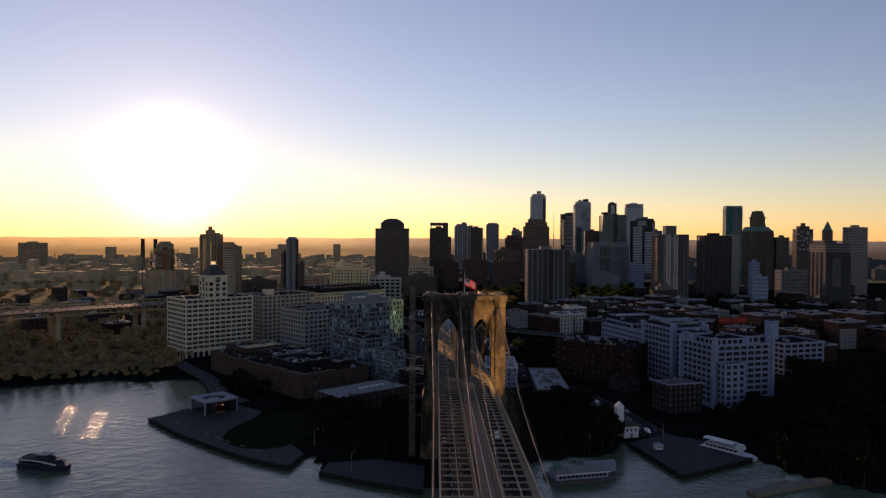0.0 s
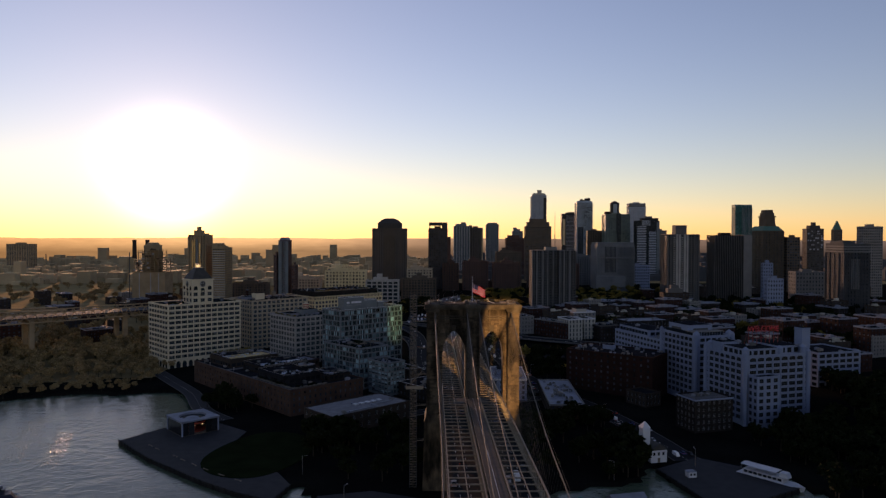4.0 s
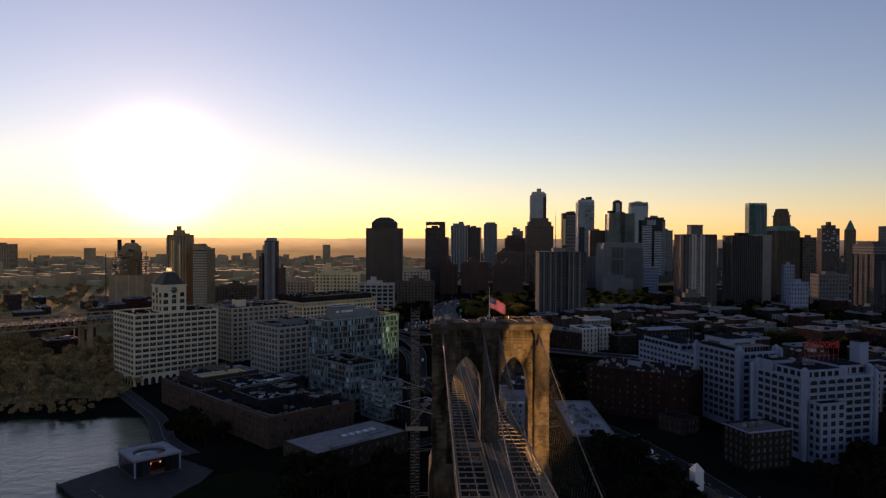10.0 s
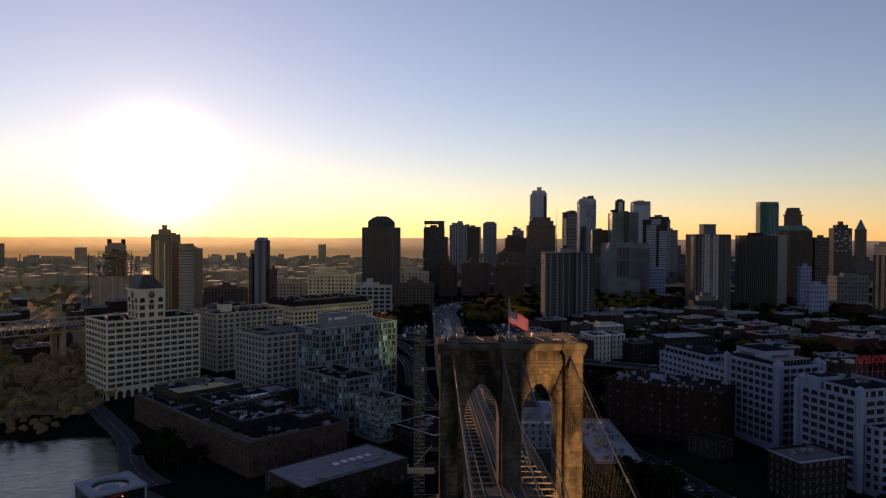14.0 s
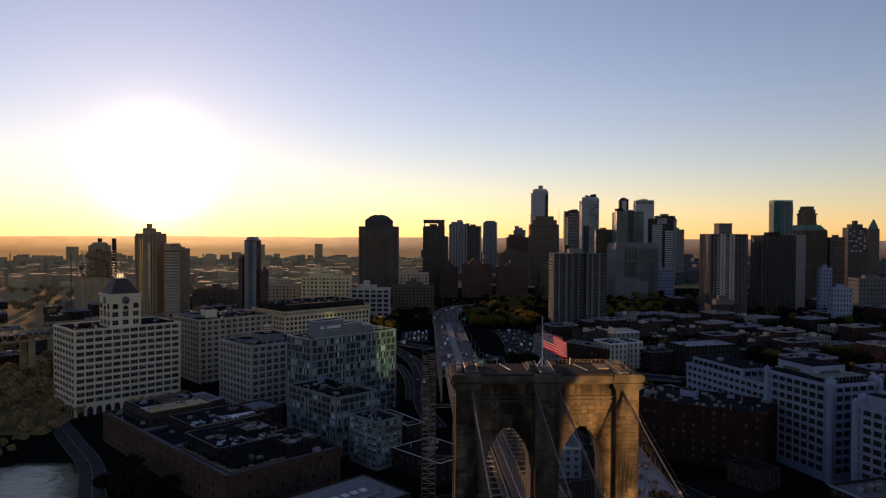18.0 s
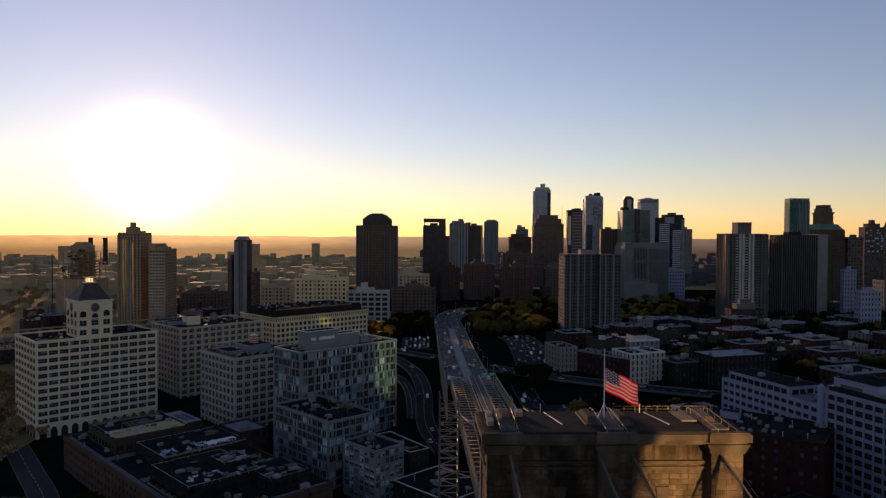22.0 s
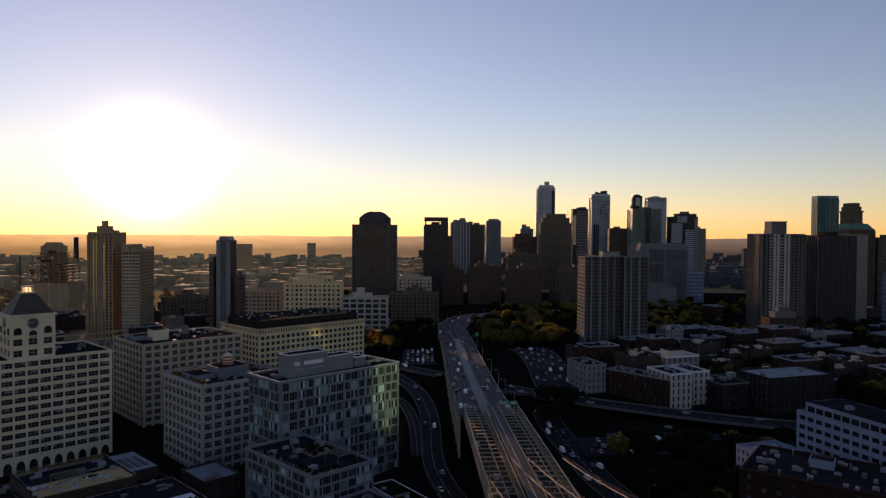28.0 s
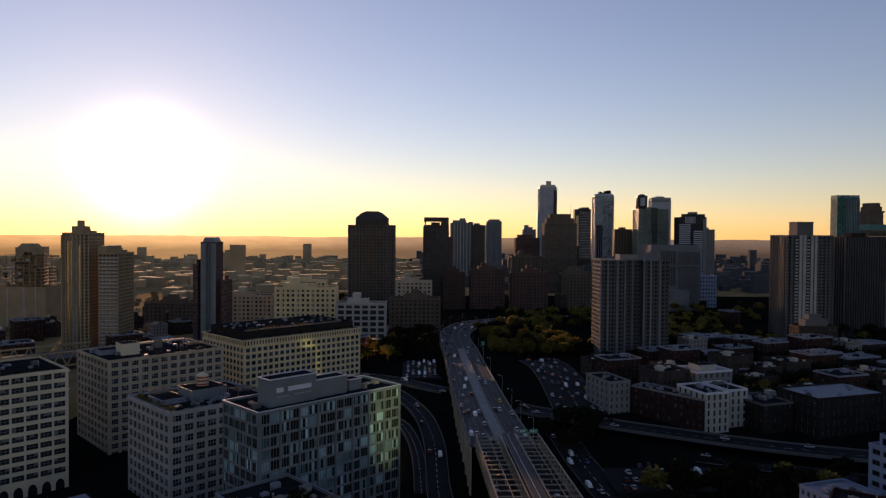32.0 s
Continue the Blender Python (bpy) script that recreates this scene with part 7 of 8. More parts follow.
def carousel():
    e = thing("carousel_pavilion", pose(-159, 80, 0.85, 0, 0, 42), "square glass pavilion with a pale roof round a circular opening", "pavilion")
    s, H = 22.0, 7.6
    for x, y in ((0.4, 0.4), (s - 0.4, 0.4), (0.4, s - 0.4), (s - 0.4, s - 0.4)):
        part("column", MB().box(x - 0.35, y - 0.35, 0, x + 0.35, y + 0.35, H), WHITE, e)
    for k, (a, x, y) in enumerate(((0, 0, 0.5), (90, s - 0.5, 0), (180, s, s - 0.5), (270, 0.5, s))):
        for i in range(6):
            x0 = 0.8 + i * 3.4
            if k == 0 and i in (2, 3):
                continue
            part("glass_panel", MB().box(x0, -0.06, 0.1, x0 + 3.3, 0.06, H - 0.1), GLASS, e, at=pose(x, y, 0, 0, 0, a))
    r = MB()
    n = 40
    R = 7.6
    for i in range(n):
        a0, a1 = 2 * math.pi * i / n, 2 * math.pi * (i + 1) / n

        def sq(a):
            c, d = math.cos(a), math.sin(a)
            k = (s / 2 + 0.3) / max(abs(c), abs(d))
            return (s / 2 + c * k, s / 2 + d * k)

        (x0, y0), (x1, y1) = sq(a0), sq(a1)
        ix0, iy0, ix1, iy1 = s / 2 + R * math.cos(a0), s / 2 + R * math.sin(a0), s / 2 + R * math.cos(a1), s / 2 + R * math.sin(a1)
        r.face((ix0, iy0, H + 0.9), (x0, y0, H + 0.9), (x1, y1, H + 0.9), (ix1, iy1, H + 0.9))
        r.face((x0, y0, H), (x1, y1, H), (x1, y1, H + 0.9), (x0, y0, H + 0.9))
        r.face((ix1, iy1, H - 0.3), (ix0, iy0, H - 0.3), (ix0, iy0, H + 0.9), (ix1, iy1, H + 0.9))
    part("roof_frame", r, SILVER, e, "pale square roof frame with a round opening")
    part("inner_roof", MB().cyl(s / 2, s / 2, H - 0.5, H - 0.2, R, k=40), GLASS, e, "dark sunken round glass roof")
    part("centre_dome", MB().cyl(s / 2 - 1, s / 2 - 1, H - 0.2, H + 0.2, 4.0, 3.4, 24).cyl(s / 2 - 1, s / 2 - 1, H + 0.2, H + 0.5, 3.4, 0.6, 24), SILVER, e)
    part("floor", MB().box(0.2, 0.2, -0.3, s - 0.2, s - 0.2, 0.06), WOOD, e)
    part("carousel_drum", MB().cyl(s / 2, s / 2, 0.1, 0.6, 7, k=24).cyl(s / 2, s / 2, 4.6, 5.6, 7, k=24).cyl(s / 2, s / 2, 0.6, 4.6, 1.4, k=12), RUST, e)
    for i in range(4):
        part("lamp", MB().cyl(4 + i * 4.6, 3.2, 4.4, 4.8, 0.3, k=8), LAMPGLOW, e)


carousel()


def benches():
    e = thing("bench", pose(0, 0, -40), "", "bench", group="esplanade benches")
    part("seat", MB().box(-2.2, -0.3, 0.4, 2.2, 0.3, 0.5), WOOD, e)
    for x in (-1.8, 1.8):
        part("leg", MB().box(x - 0.1, -0.25, 0, x + 0.1, 0.25, 0.4), GREY, e)
    for x, y, a in ((-150, 46, -42), (-144, 40, -42), (-136, 33, -42), (-128, 26, -40), (-118, 18, -35), (-108, 11, -32), (-164, 58, -42), (-170, 64, -42)):
        tagged(copy_thing(e, pose(x, y, 0.85, 0, 0, a)), "plain timber bench on the esplanade")
    for c in (*e.children_recursive, e):
        bpy.data.objects.remove(c)
    f = thing("railing", pose(0, 0, 0.85), "dark waterside railing on the esplanade edge", "railing")
    for i in range(9):
        x, y = -190.2 + 14.2 * i / 8, 75 + 24.5 * i / 8
        part("post", MB().cyl(x, y, 0, 1.2, 0.07, k=6), DARKSTEEL, f)
    part("rail", MB().tube([(-190.2, 75, 1.15), (-176, 99.5, 1.15)], 0.05).tube([(-190.2, 75, 0.6), (-176, 99.5, 0.6)], 0.04), DARKSTEEL, f)


benches()


def ferry():
    """Two-deck harbour catamaran under way."""
    e = thing("ferry", pose(-207, -10.5, -1.2, 0, 0, -12), "dark navy two-deck passenger ferry with a pale sweep under way", "boat")
    L = 13.5
    hull = [(-L, -4.0), (8, -4.0), (12.0, -3.2), (L, -1.6), (L, 1.6), (12.0, 3.2), (8, 4.0), (-L, 4.0)]
    part("hull", MB().prism([(x * 0.95, y * 0.85) for x, y in hull], -0.6, 2.6, top=hull), NAVY, e, "dark navy hull")
    part("lower_cabin", MB().prism([(-12, -3.6), (8, -3.6), (11.5, 0), (8, 3.6), (-12, 3.6)], 2.6, 4.8, top=[(-12, -3.5), (6, -3.3), (9, 0), (6, 3.3), (-12, 3.5)]), NAVY, e)
    part("window_band", MB().prism([(-9.4, -3.66), (6.0, -3.66), (9.6, 0), (6.0, 3.66), (-9.4, 3.66)], 3.0, 4.2), GLASS, e)
    for y in (-3.72, 3.62):
        sweep = MB()
        for i in range(10):
            a, c = -12 + i * 2.1, -9.9 + i * 2.1
            za, zc = 4.75 - 0.022 * (i - 2) ** 2, 4.75 - 0.022 * (i - 1) ** 2
            sweep.box(a, y, min(za, zc) - 0.45, c, y + 0.1, max(za, zc))
        part("sweep", sweep, LETTER, e, "pale curved stripe")
    part("upper_deck", MB().box(-12, -3.4, 4.8, 5, 3.4, 5.0), NAVY, e)
    part("upper_cabin", MB().prism([(-3, -2.6), (4, -2.6), (6, 0), (4, 2.6), (-3, 2.6)], 5.0, 7.0, top=[(-3, -2.5), (2.6, -2.2), (4, 0), (2.6, 2.2), (-3, 2.5)]), NAVY, e)
    part("bridge_window", MB().prism([(-2.5, -2.64), (4, -2.64), (5.6, 0), (4, 2.64), (-2.5, 2.64)], 5.7, 6.5), GLASS, e)
    part("roof_panel", MB().box(-3.2, -2.6, 7.0, 3, 2.6, 7.15), FRAME, e)
    part("mast", MB().cyl(-1, 0, 7.15, 10.0, 0.12, 0.06, 6).box(-1.6, -0.8, 8.6, -0.4, 0.8, 8.8), ALU, e)
    for x in (-10.5, -8.6, -6.7, -4.8):
        for y in (-2.4, -0.8, 0.8, 2.4):
            part("deck_seat", MB().box(x - 0.3, y - 0.6, 5.0, x + 0.3, y + 0.6, 5.45).box(x - 0.35, y - 0.6, 5.45, x - 0.2, y + 0.6, 5.95), DARKSTEEL, e)
    for y in (-3.3, 3.3):
        part("deck_rail", MB().tube([(-12, y, 6.0), (-3, y, 6.0)], 0.05).tube([(-12, y, 5.5), (-3, y, 5.5)], 0.04), ALU, e)
    wk = MB()
    rnd = random.Random(2)
    for i in range(900):
        d = rnd.uniform(0, 34) ** 1.02
        x, y, r = -207 - 13 - d, -7.6 + d * 0.21 + rnd.gauss(0, 0.55) * (2.2 + d * 0.10), rnd.uniform(0.15, 0.7)
        z = rnd.uniform(0.0, 0.5) * max(0.0, 1 - d / 20)
        wk.face((x - r, y - r * 0.5, -1.15 + z), (x + r, y - r * 0.4, -1.13 + z), (x + r * 0.7, y + r * 0.5, -1.0 + z), (x - r * 0.6, y + r * 0.4, -1.05 + z))
    # two trains of short steep waves left by the boat
    for x0, y0, dx, dy, long in ((-268, 132, 0.37, -0.93, 112), (-237, 108, 0.34, -0.94, 88)):
        wv, nx, ny = MB(), 80, 230
        hills = [(rnd.uniform(1.5, 5.0), rnd.uniform(0, 6.28), rnd.uniform(0.7, 1.3)) for _ in range(10)]
        for j in range(ny + 1):
            for i in range(nx + 1):
                a, c = 18 * (i / nx - 0.5), long * j / ny
                x, y = x0 + dx * c - dy * a, y0 + dy * c + dx * a
                edge = min(1.0, 3 * i / nx, 3 * (1 - i / nx), 5 * j / ny, 5 * (1 - j / ny))
                h = 0.078 * math.sin(3.7 * (x * 0.85 + y * 0.52) + 1.1 * math.sin(c * 0.31) + 0.9 * math.sin(a * 0.7)) * (0.72 + 0.28 * math.sin(c * 0.57 + a))
                h += sum(0.028 * math.sin(q * (x * math.cos(p) + y * math.sin(p)) + 5 * p) / q**0.5 * r for q, p, r in hills)
                wv.v.append((x, y, -1.45 + edge * (0.42 + h)))
        for j in range(ny):
            for i in range(nx):
                q = j * (nx + 1) + i
                wv.f.append((q, q + 1, q + nx + 2, q + nx + 1))
                wv.m.append(0)
        me = wv.mesh("wake_waves", WATER)
        me.polygons.foreach_set("use_smooth", [True] * len(me.polygons))
        me.update()
        solo("wake_waves", me, None, "short steep waves in a boat's wake glittering in the sun", "waves", kind="stuff")
    solo("wake_foam", wk, LETTER, "white foam trailing behind the ferry", "foam", kind="stuff")


ferry()


def moored():
    e = thing("barge_venue", pose(39, -28, -1.2, 0, 0, 13), "moored barge with a low pale-roofed restaurant", "barge")
    part("hull", MB().prism([(0, -6), (30, -6), (32, -3), (32, 8), (0, 8)], -0.8, 1.6), DARKSTEEL, e)
    part("cabin", MB().box(2, -4.5, 1.6, 28, 5, 4.6), WHITE, e)
    for i in range(12):
        part("window", MB().box(3 + i * 2.05, -4.56, 2.4, 4.6 + i * 2.05, -4.48, 3.9), GLASS, e)
    part("roof", MB().prism([(1.2, -5.4), (28.8, -5.4), (28.8, 5.6), (1.2, 5.6)], 4.6, 5.3, top=[(2.5, -3.5), (27, -3.5), (27, 4), (2.5, 4)]), GREY, e)
    part("fascia", MB().box(1.4, -5.6, 4.2, 28.6, -5.3, 4.7), LETTER, e)
    part("copper_cupola", MB().cyl(5, 2, 5.3, 7.0, 2.2, k=10).cyl(5, 2, 7.0, 8.4, 2.3, 0.2, 10), COPPER, e, "green copper cupola")
    part("marquee", MB().prism([(20, 2), (36, 2), (36, 9), (20, 9)], 4.6, 6.2, top=[(20, 5), (36, 5), (36, 6), (20, 6)]).box(20.2, 2.2, 1.5, 35.8, 8.8, 4.6), SILVER, e)
    f = thing("tour_boat", pose(132, 25, -1.2, 0, 0, -52), "white excursion boat with a canopy moored at the landing", "boat")
    hull = [(0, -3.5), (26, -3.5), (31, 0), (26, 3.5), (0, 3.5)]
    part("hull", MB().prism([(x * 0.97, y * 0.85) for x, y in hull], -0.5, 2.2, top=hull), LETTER, f)
    part("cabin", MB().box(3, -3, 2.2, 22, 3, 4.6), LETTER, f)
    for i in range(8):
        part("window", MB().box(3.6 + i * 2.3, -3.05, 3.0, 5.4 + i * 2.3, -2.98, 4.2), GLASS, f)
    part("canopy", MB().prism([(2, -3.3), (19, -3.3), (19, 3.3), (2, 3.3)], 6.6, 7.2, top=[(2, -0.5), (19, -0.5), (19, 0.5), (2, 0.5)]), LETTER, f, "white canopy roof")
    for x in (2.3, 10, 18.6):
        for y in (-3, 3):
            part("canopy_post", MB().cyl(x, y, 4.6, 6.6, 0.08, k=6), ALU, f)
    part("wheelhouse", MB().prism([(20, -2), (24, -2), (24, 2), (20, 2)], 4.6, 6.8, top=[(20, -1.8), (23, -1.8), (23, 1.8), (20, 1.8)]), LETTER, f)
    h = thing("landing_house", pose(92, 36, 0.6, 0, 0, 14), "small white gabled boathouse with a square tower", "house")
    part("wall", MB().box(0, 0, 0, 9, 8, 6).prism([(0, 0), (9, 0), (9, 8), (0, 8)], 6, 6.4), LETTER, h)
    part("roof", MB().prism([(-0.6, -0.6), (9.6, -0.6), (9.6, 8.6), (-0.6, 8.6)], 6.4, 9.6, top=[(4.2, -0.6), (4.8, -0.6), (4.8, 8.6), (4.2, 8.6)]), SLATE, h)
    part("tower", MB().box(-1.6, 5, 0, 2.4, 9, 16.4).prism([(-1.9, 4.7), (2.7, 4.7), (2.7, 9.3), (-1.9, 9.3)], 16.4, 19.4, top=[(0.2, 6.9), (0.6, 6.9), (0.6, 7.1), (0.2, 7.1)]), LETTER, h)
    for i in range(3):
        part("window", MB().box(1.2 + i * 2.6, -0.06, 3.6, 2.3 + i * 2.6, 0.02, 5.2), GLASS, h)
    part("door", MB().box(3.7, -0.08, 0, 5.2, 0.02, 2.4), WOOD, h)
    k = thing("kiosk", pose(103, 14, 0.9, 0, 0, 10), "small white kiosk on the landing", "kiosk")
    part("wall", MB().box(0, 0, 0, 4, 3.5, 2.6), LETTER, k)
    part("roof", MB().prism([(-0.3, -0.3), (4.3, -0.3), (4.3, 3.8), (-0.3, 3.8)], 2.6, 3.4, top=[(1.8, 1.5), (2.2, 1.5), (2.2, 2), (1.8, 2)]), SILVER, k)
    for i in range(2):
        part("window", MB().box(0.6 + i * 1.7, -0.05, 1.0, 1.7 + i * 1.7, 0.02, 2.0), GLASS, k)


moored()


# ---- suspension bridge on the far left ----
def second_bridge():
    d = Vector((0.72, 0.694))
    a = math.degrees(math.atan2(d.y, d.x))
    e = thing("steel_truss_bridge", pose(-700, 8, 0, 0, 0, a), "far steel truss bridge with slack cables in the sun's glare", "bridge")
    for y in (-15, 15):
        for z in (36.5, 44.5):
            part("chord", MB().box(0, y - 0.5, z - 0.5, 640, y + 0.5, z + 0.5), HAZETAN, e)
        web = MB()
        for i in range(80):
            x = i * 8
            web.tube([(x, y, 36.5), (x + 4, y, 44.5)], 0.4, 4).tube([(x + 4, y, 44.5), (x + 8, y, 36.5)], 0.4, 4)
        part("truss_web", web, HAZETAN, e, kind="stuff")
        for o in (0, 3):
            part("cable", MB().tube([(x, y + o, 46 + 0.00042 * (470 - x) ** 2) for x in range(-50, 471, 20)], 0.5, 6), HAZETAN, e)
        sus = MB()
        for x in range(0, 460, 10):
            sus.tube([(x, y, 44.5), (x, y, 46 + 0.00042 * (470 - x) ** 2)], 0.12, 4)
        part("suspenders", sus, HAZETAN, e, kind="stuff")
    part("deck", MB().box(0, -15, 40, 700, 15, 41), ROADC, e)
    for x in (330, 440, 520, 600):
        part("pier", MB().box(x, -13, -2, x + 4, -9, 40).box(x, 9, -2, x + 4, 13, 40).box(x + 0.5, -9, 34, x + 3.5, 9, 37), HAZETAN, e)


second_bridge()


# ---- trees ----
def tree_variant(i, leaf, h, r, dense=1.0):
    rnd = random.Random(40 + i)
    e = thing("tree", pose(0, 0, -60), "", "tree", group="park trees")
    tr = MB().cyl(0, 0, -1, h * 0.45, 0.32, 0.2, 7)
    for k in range(5):
        a = k * 1.257 + rnd.random()
        tr.tube([(0, 0, h * (0.3 + 0.04 * k)), (math.cos(a) * r * 0.35, math.sin(a) * r * 0.35, h * 0.55), (math.cos(a) * r * 0.65, math.sin(a) * r * 0.65, h * 0.72)], 0.11, 5)
    part("trunk", tr, BARK, e)
    mb = MB()
    lobes = [(0, 0, h * 0.68, r * 0.62)] + [(math.cos(q * 0.9 + i) * r * 0.55, math.sin(q * 0.9 + i) * r * 0.55, h * rnd.uniform(0.5, 0.78), r * rnd.uniform(0.32, 0.5)) for q in range(7)]
    for x, y, z, q in lobes:
        for _ in range(int(150 * (q / r) * 1.6 * dense)):
            d = Vector((rnd.gauss(0, 1), rnd.gauss(0, 1), rnd.gauss(0, 0.85))).normalized() * q * rnd.uniform(0.7, 1.06)
            c = Vector((x, y, z)) + d
            s = rnd.uniform(0.4, 0.85) / dense**0.5
            u = Vector((rnd.gauss(0, 1), rnd.gauss(0, 1), rnd.gauss(0, 0.6))).normalized()
            v = u.cross(Vector((rnd.gauss(0, 1), rnd.gauss(0, 1), rnd.gauss(0, 1)))).normalized()
            mb.face(tuple(c - u * s), tuple(c - v * s * 0.6), tuple(c + u * s), tuple(c + v * s * 0.6))
    part("crown", mb, leaf, e)
    return e


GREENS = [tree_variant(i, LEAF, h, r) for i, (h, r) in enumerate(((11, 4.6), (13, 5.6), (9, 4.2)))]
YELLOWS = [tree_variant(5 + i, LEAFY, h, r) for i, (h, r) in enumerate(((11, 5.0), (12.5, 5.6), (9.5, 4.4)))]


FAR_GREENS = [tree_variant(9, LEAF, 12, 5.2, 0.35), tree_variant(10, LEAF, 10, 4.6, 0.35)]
FAR_YELLOWS = [tree_variant(11, LEAFY, 12, 5.2, 0.35), tree_variant(12, LEAFY, 10, 4.6, 0.35)]
SINGLE = [0]


def plant(x, y, yellow, rnd, single, rest):
    near = single and SINGLE[0] < 142
    src = rnd.choice((YELLOWS if yellow else GREENS) if near else (FAR_YELLOWS if yellow else FAR_GREENS))
    s, turn, tall = rnd.uniform(0.85, 1.3), rnd.uniform(0, 360), rnd.uniform(0.9, 1.1)
    if x < -230 and y < 300:
        s *= 0.46 if -330 < x < -236 and y < 230 else 0.66
    m = pose(x, y, land(x, y), 0, 0, turn)
    if near:
        SINGLE[0] += 1
        o = copy_thing(src, m)
        o.scale = (s, s, s * tall)
        tagged(o, "yellowing autumn tree in the park" if yellow else "dark green leafy tree", "tree", "park trees")
        return
    m = m @ Matrix.Diagonal((s, s, s * tall, 1))
    for c in src.children:
        # crowns left of x = -230 take the leaf colour with haze in it
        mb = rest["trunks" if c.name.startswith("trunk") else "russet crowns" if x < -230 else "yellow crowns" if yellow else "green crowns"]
        n, me = len(mb.v), c.data
        mb.v += [tuple(m @ v.co) for v in me.vertices]
        mb.f += [tuple(n + k for k in p.vertices) for p in me.polygons]
        mb.m += [0] * len(me.polygons)


def groves():
    rnd = random.Random(9)
    rest = {"trunks": MB(), "yellow crowns": MB(), "green crowns": MB(), "russet crowns": MB()}
    areas = [  # x0, x1, y0, y1, count, share of yellow, single trees
        (20, 98, 545, 705, 150, 0.75, 1), (-66, -24, 10, 90, 16, 0.0, 1), (26, 90, 12, 120, 50, 0.0, 1), (20, 60, 330, 372, 12, 0.05, 1), (-96, -60, 46, 82, 18, 0.0, 1), (-200, -130, 118, 160, 16, 0.1, 1), (160, 285, 590, 830, 220, 0.5, 0),
        (-420, -240, 185, 262, 60, 0.15, 1), (158, 340, -40, 92, 230, 0.0, 0), (232, 345, 80, 145, 150, 0.0, 0), (182, 300, 44, 96, 120, 0.0, 0), (262, 345, 60, 100, 60, 0.0, 0), (-720, -250, 195, 420, 230, 0.35, 0), (-900, -420, 420, 1150, 230, 0.5, 0), (-104, -56, 52, 78, 18, 0.0, 1), (-330, -60, 640, 1150, 140, 0.6, 0), (60, 170, 690, 820, 90, 0.7, 0), (290, 420, 760, 930, 40, 0.6, 0),
        (-460, -300, 262, 360, 40, 0.15, 0), (120, 300, 395, 470, 40, 0.2, 0), (300, 420, 250, 420, 60, 0.35, 0), (-150, -60, 560, 620, 16, 0.3, 0), (-115, -24, 556, 720, 80, 0.12, 0), (300, 440, 480, 600, 40, 0.2, 0), (100, 300, 400, 600, 190, 0.04, 0), (-480, -236, 165, 340, 420, 0.2, 0), (-760, -300, 250, 560, 260, 0.3, 0), (200, 420, 285, 400, 150, 0.05, 0), (300, 640, 400, 660, 260, 0.05, 0), (60, 130, 215, 300, 40, 0.05, 0), (100, 150, 270, 300, 20, 0.05, 0),
    ]
    for x0, x1, y0, y1, n, ye, single in areas:
        for _ in range(n):
            x, y = rnd.uniform(x0, x1), rnd.uniform(y0, y1)
            if y < shore(x) + 6 or (abs(x) < 24 and y < 700) or ((x + 108) ** 2 / 26**2 + (y - 52) ** 2 / 38**2 < 1.05 and x < -82):
                continue
            if 98 < x < 160 and 20 < y < 120 or (x - 58) ** 2 < 300 and 380 < y < 540 or 128 < x < 226 and 94 < y < 275 or 128 < x < 176 and 75 < y < 275 or x > 225 and 142 < y < 200 and x < 290:
                continue
            plant(x, y, rnd.random() < ye, rnd, single, rest)
    woods = thing("woodland", pose(0, 0, 0), "dark massed trees along the shore and streets", "trees", kind="stuff")
    for k, m in (("trunks", BARK), ("yellow crowns", LEAFY), ("green crowns", LEAF), ("russet crowns", HAZEBROWN)):
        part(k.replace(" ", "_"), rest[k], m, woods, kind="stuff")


groves()
for o in GREENS + YELLOWS + FAR_GREENS + FAR_YELLOWS:
    for c in (*o.children_recursive, o):
        bpy.data.objects.remove(c)


def hazed_land():
    """Brown ground sheet of the parks and yards inland on the left, warm haze put into its colour."""
    mb = MB()
    xs, ys = list(range(-2600, -900, 150)) + list(range(-900, -120, 15)) + list(range(-120, 2200, 145)), list(range(132, 620, 15)) + list(range(620, 2860, 120))
    for y in ys:
        for x in xs:
            mb.v.append((x, y, land(x, y) + 0.35))
    w = len(xs)
    for j in range(len(ys) - 1):
        for i in range(w - 1):
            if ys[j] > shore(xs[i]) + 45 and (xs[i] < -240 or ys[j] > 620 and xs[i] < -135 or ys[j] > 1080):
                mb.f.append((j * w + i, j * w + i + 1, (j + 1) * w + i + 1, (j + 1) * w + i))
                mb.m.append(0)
    solo("dry_grass_ground", mb, HAZEGROUND, "brown open ground with warm haze in its colour", kind="structure")


hazed_land()


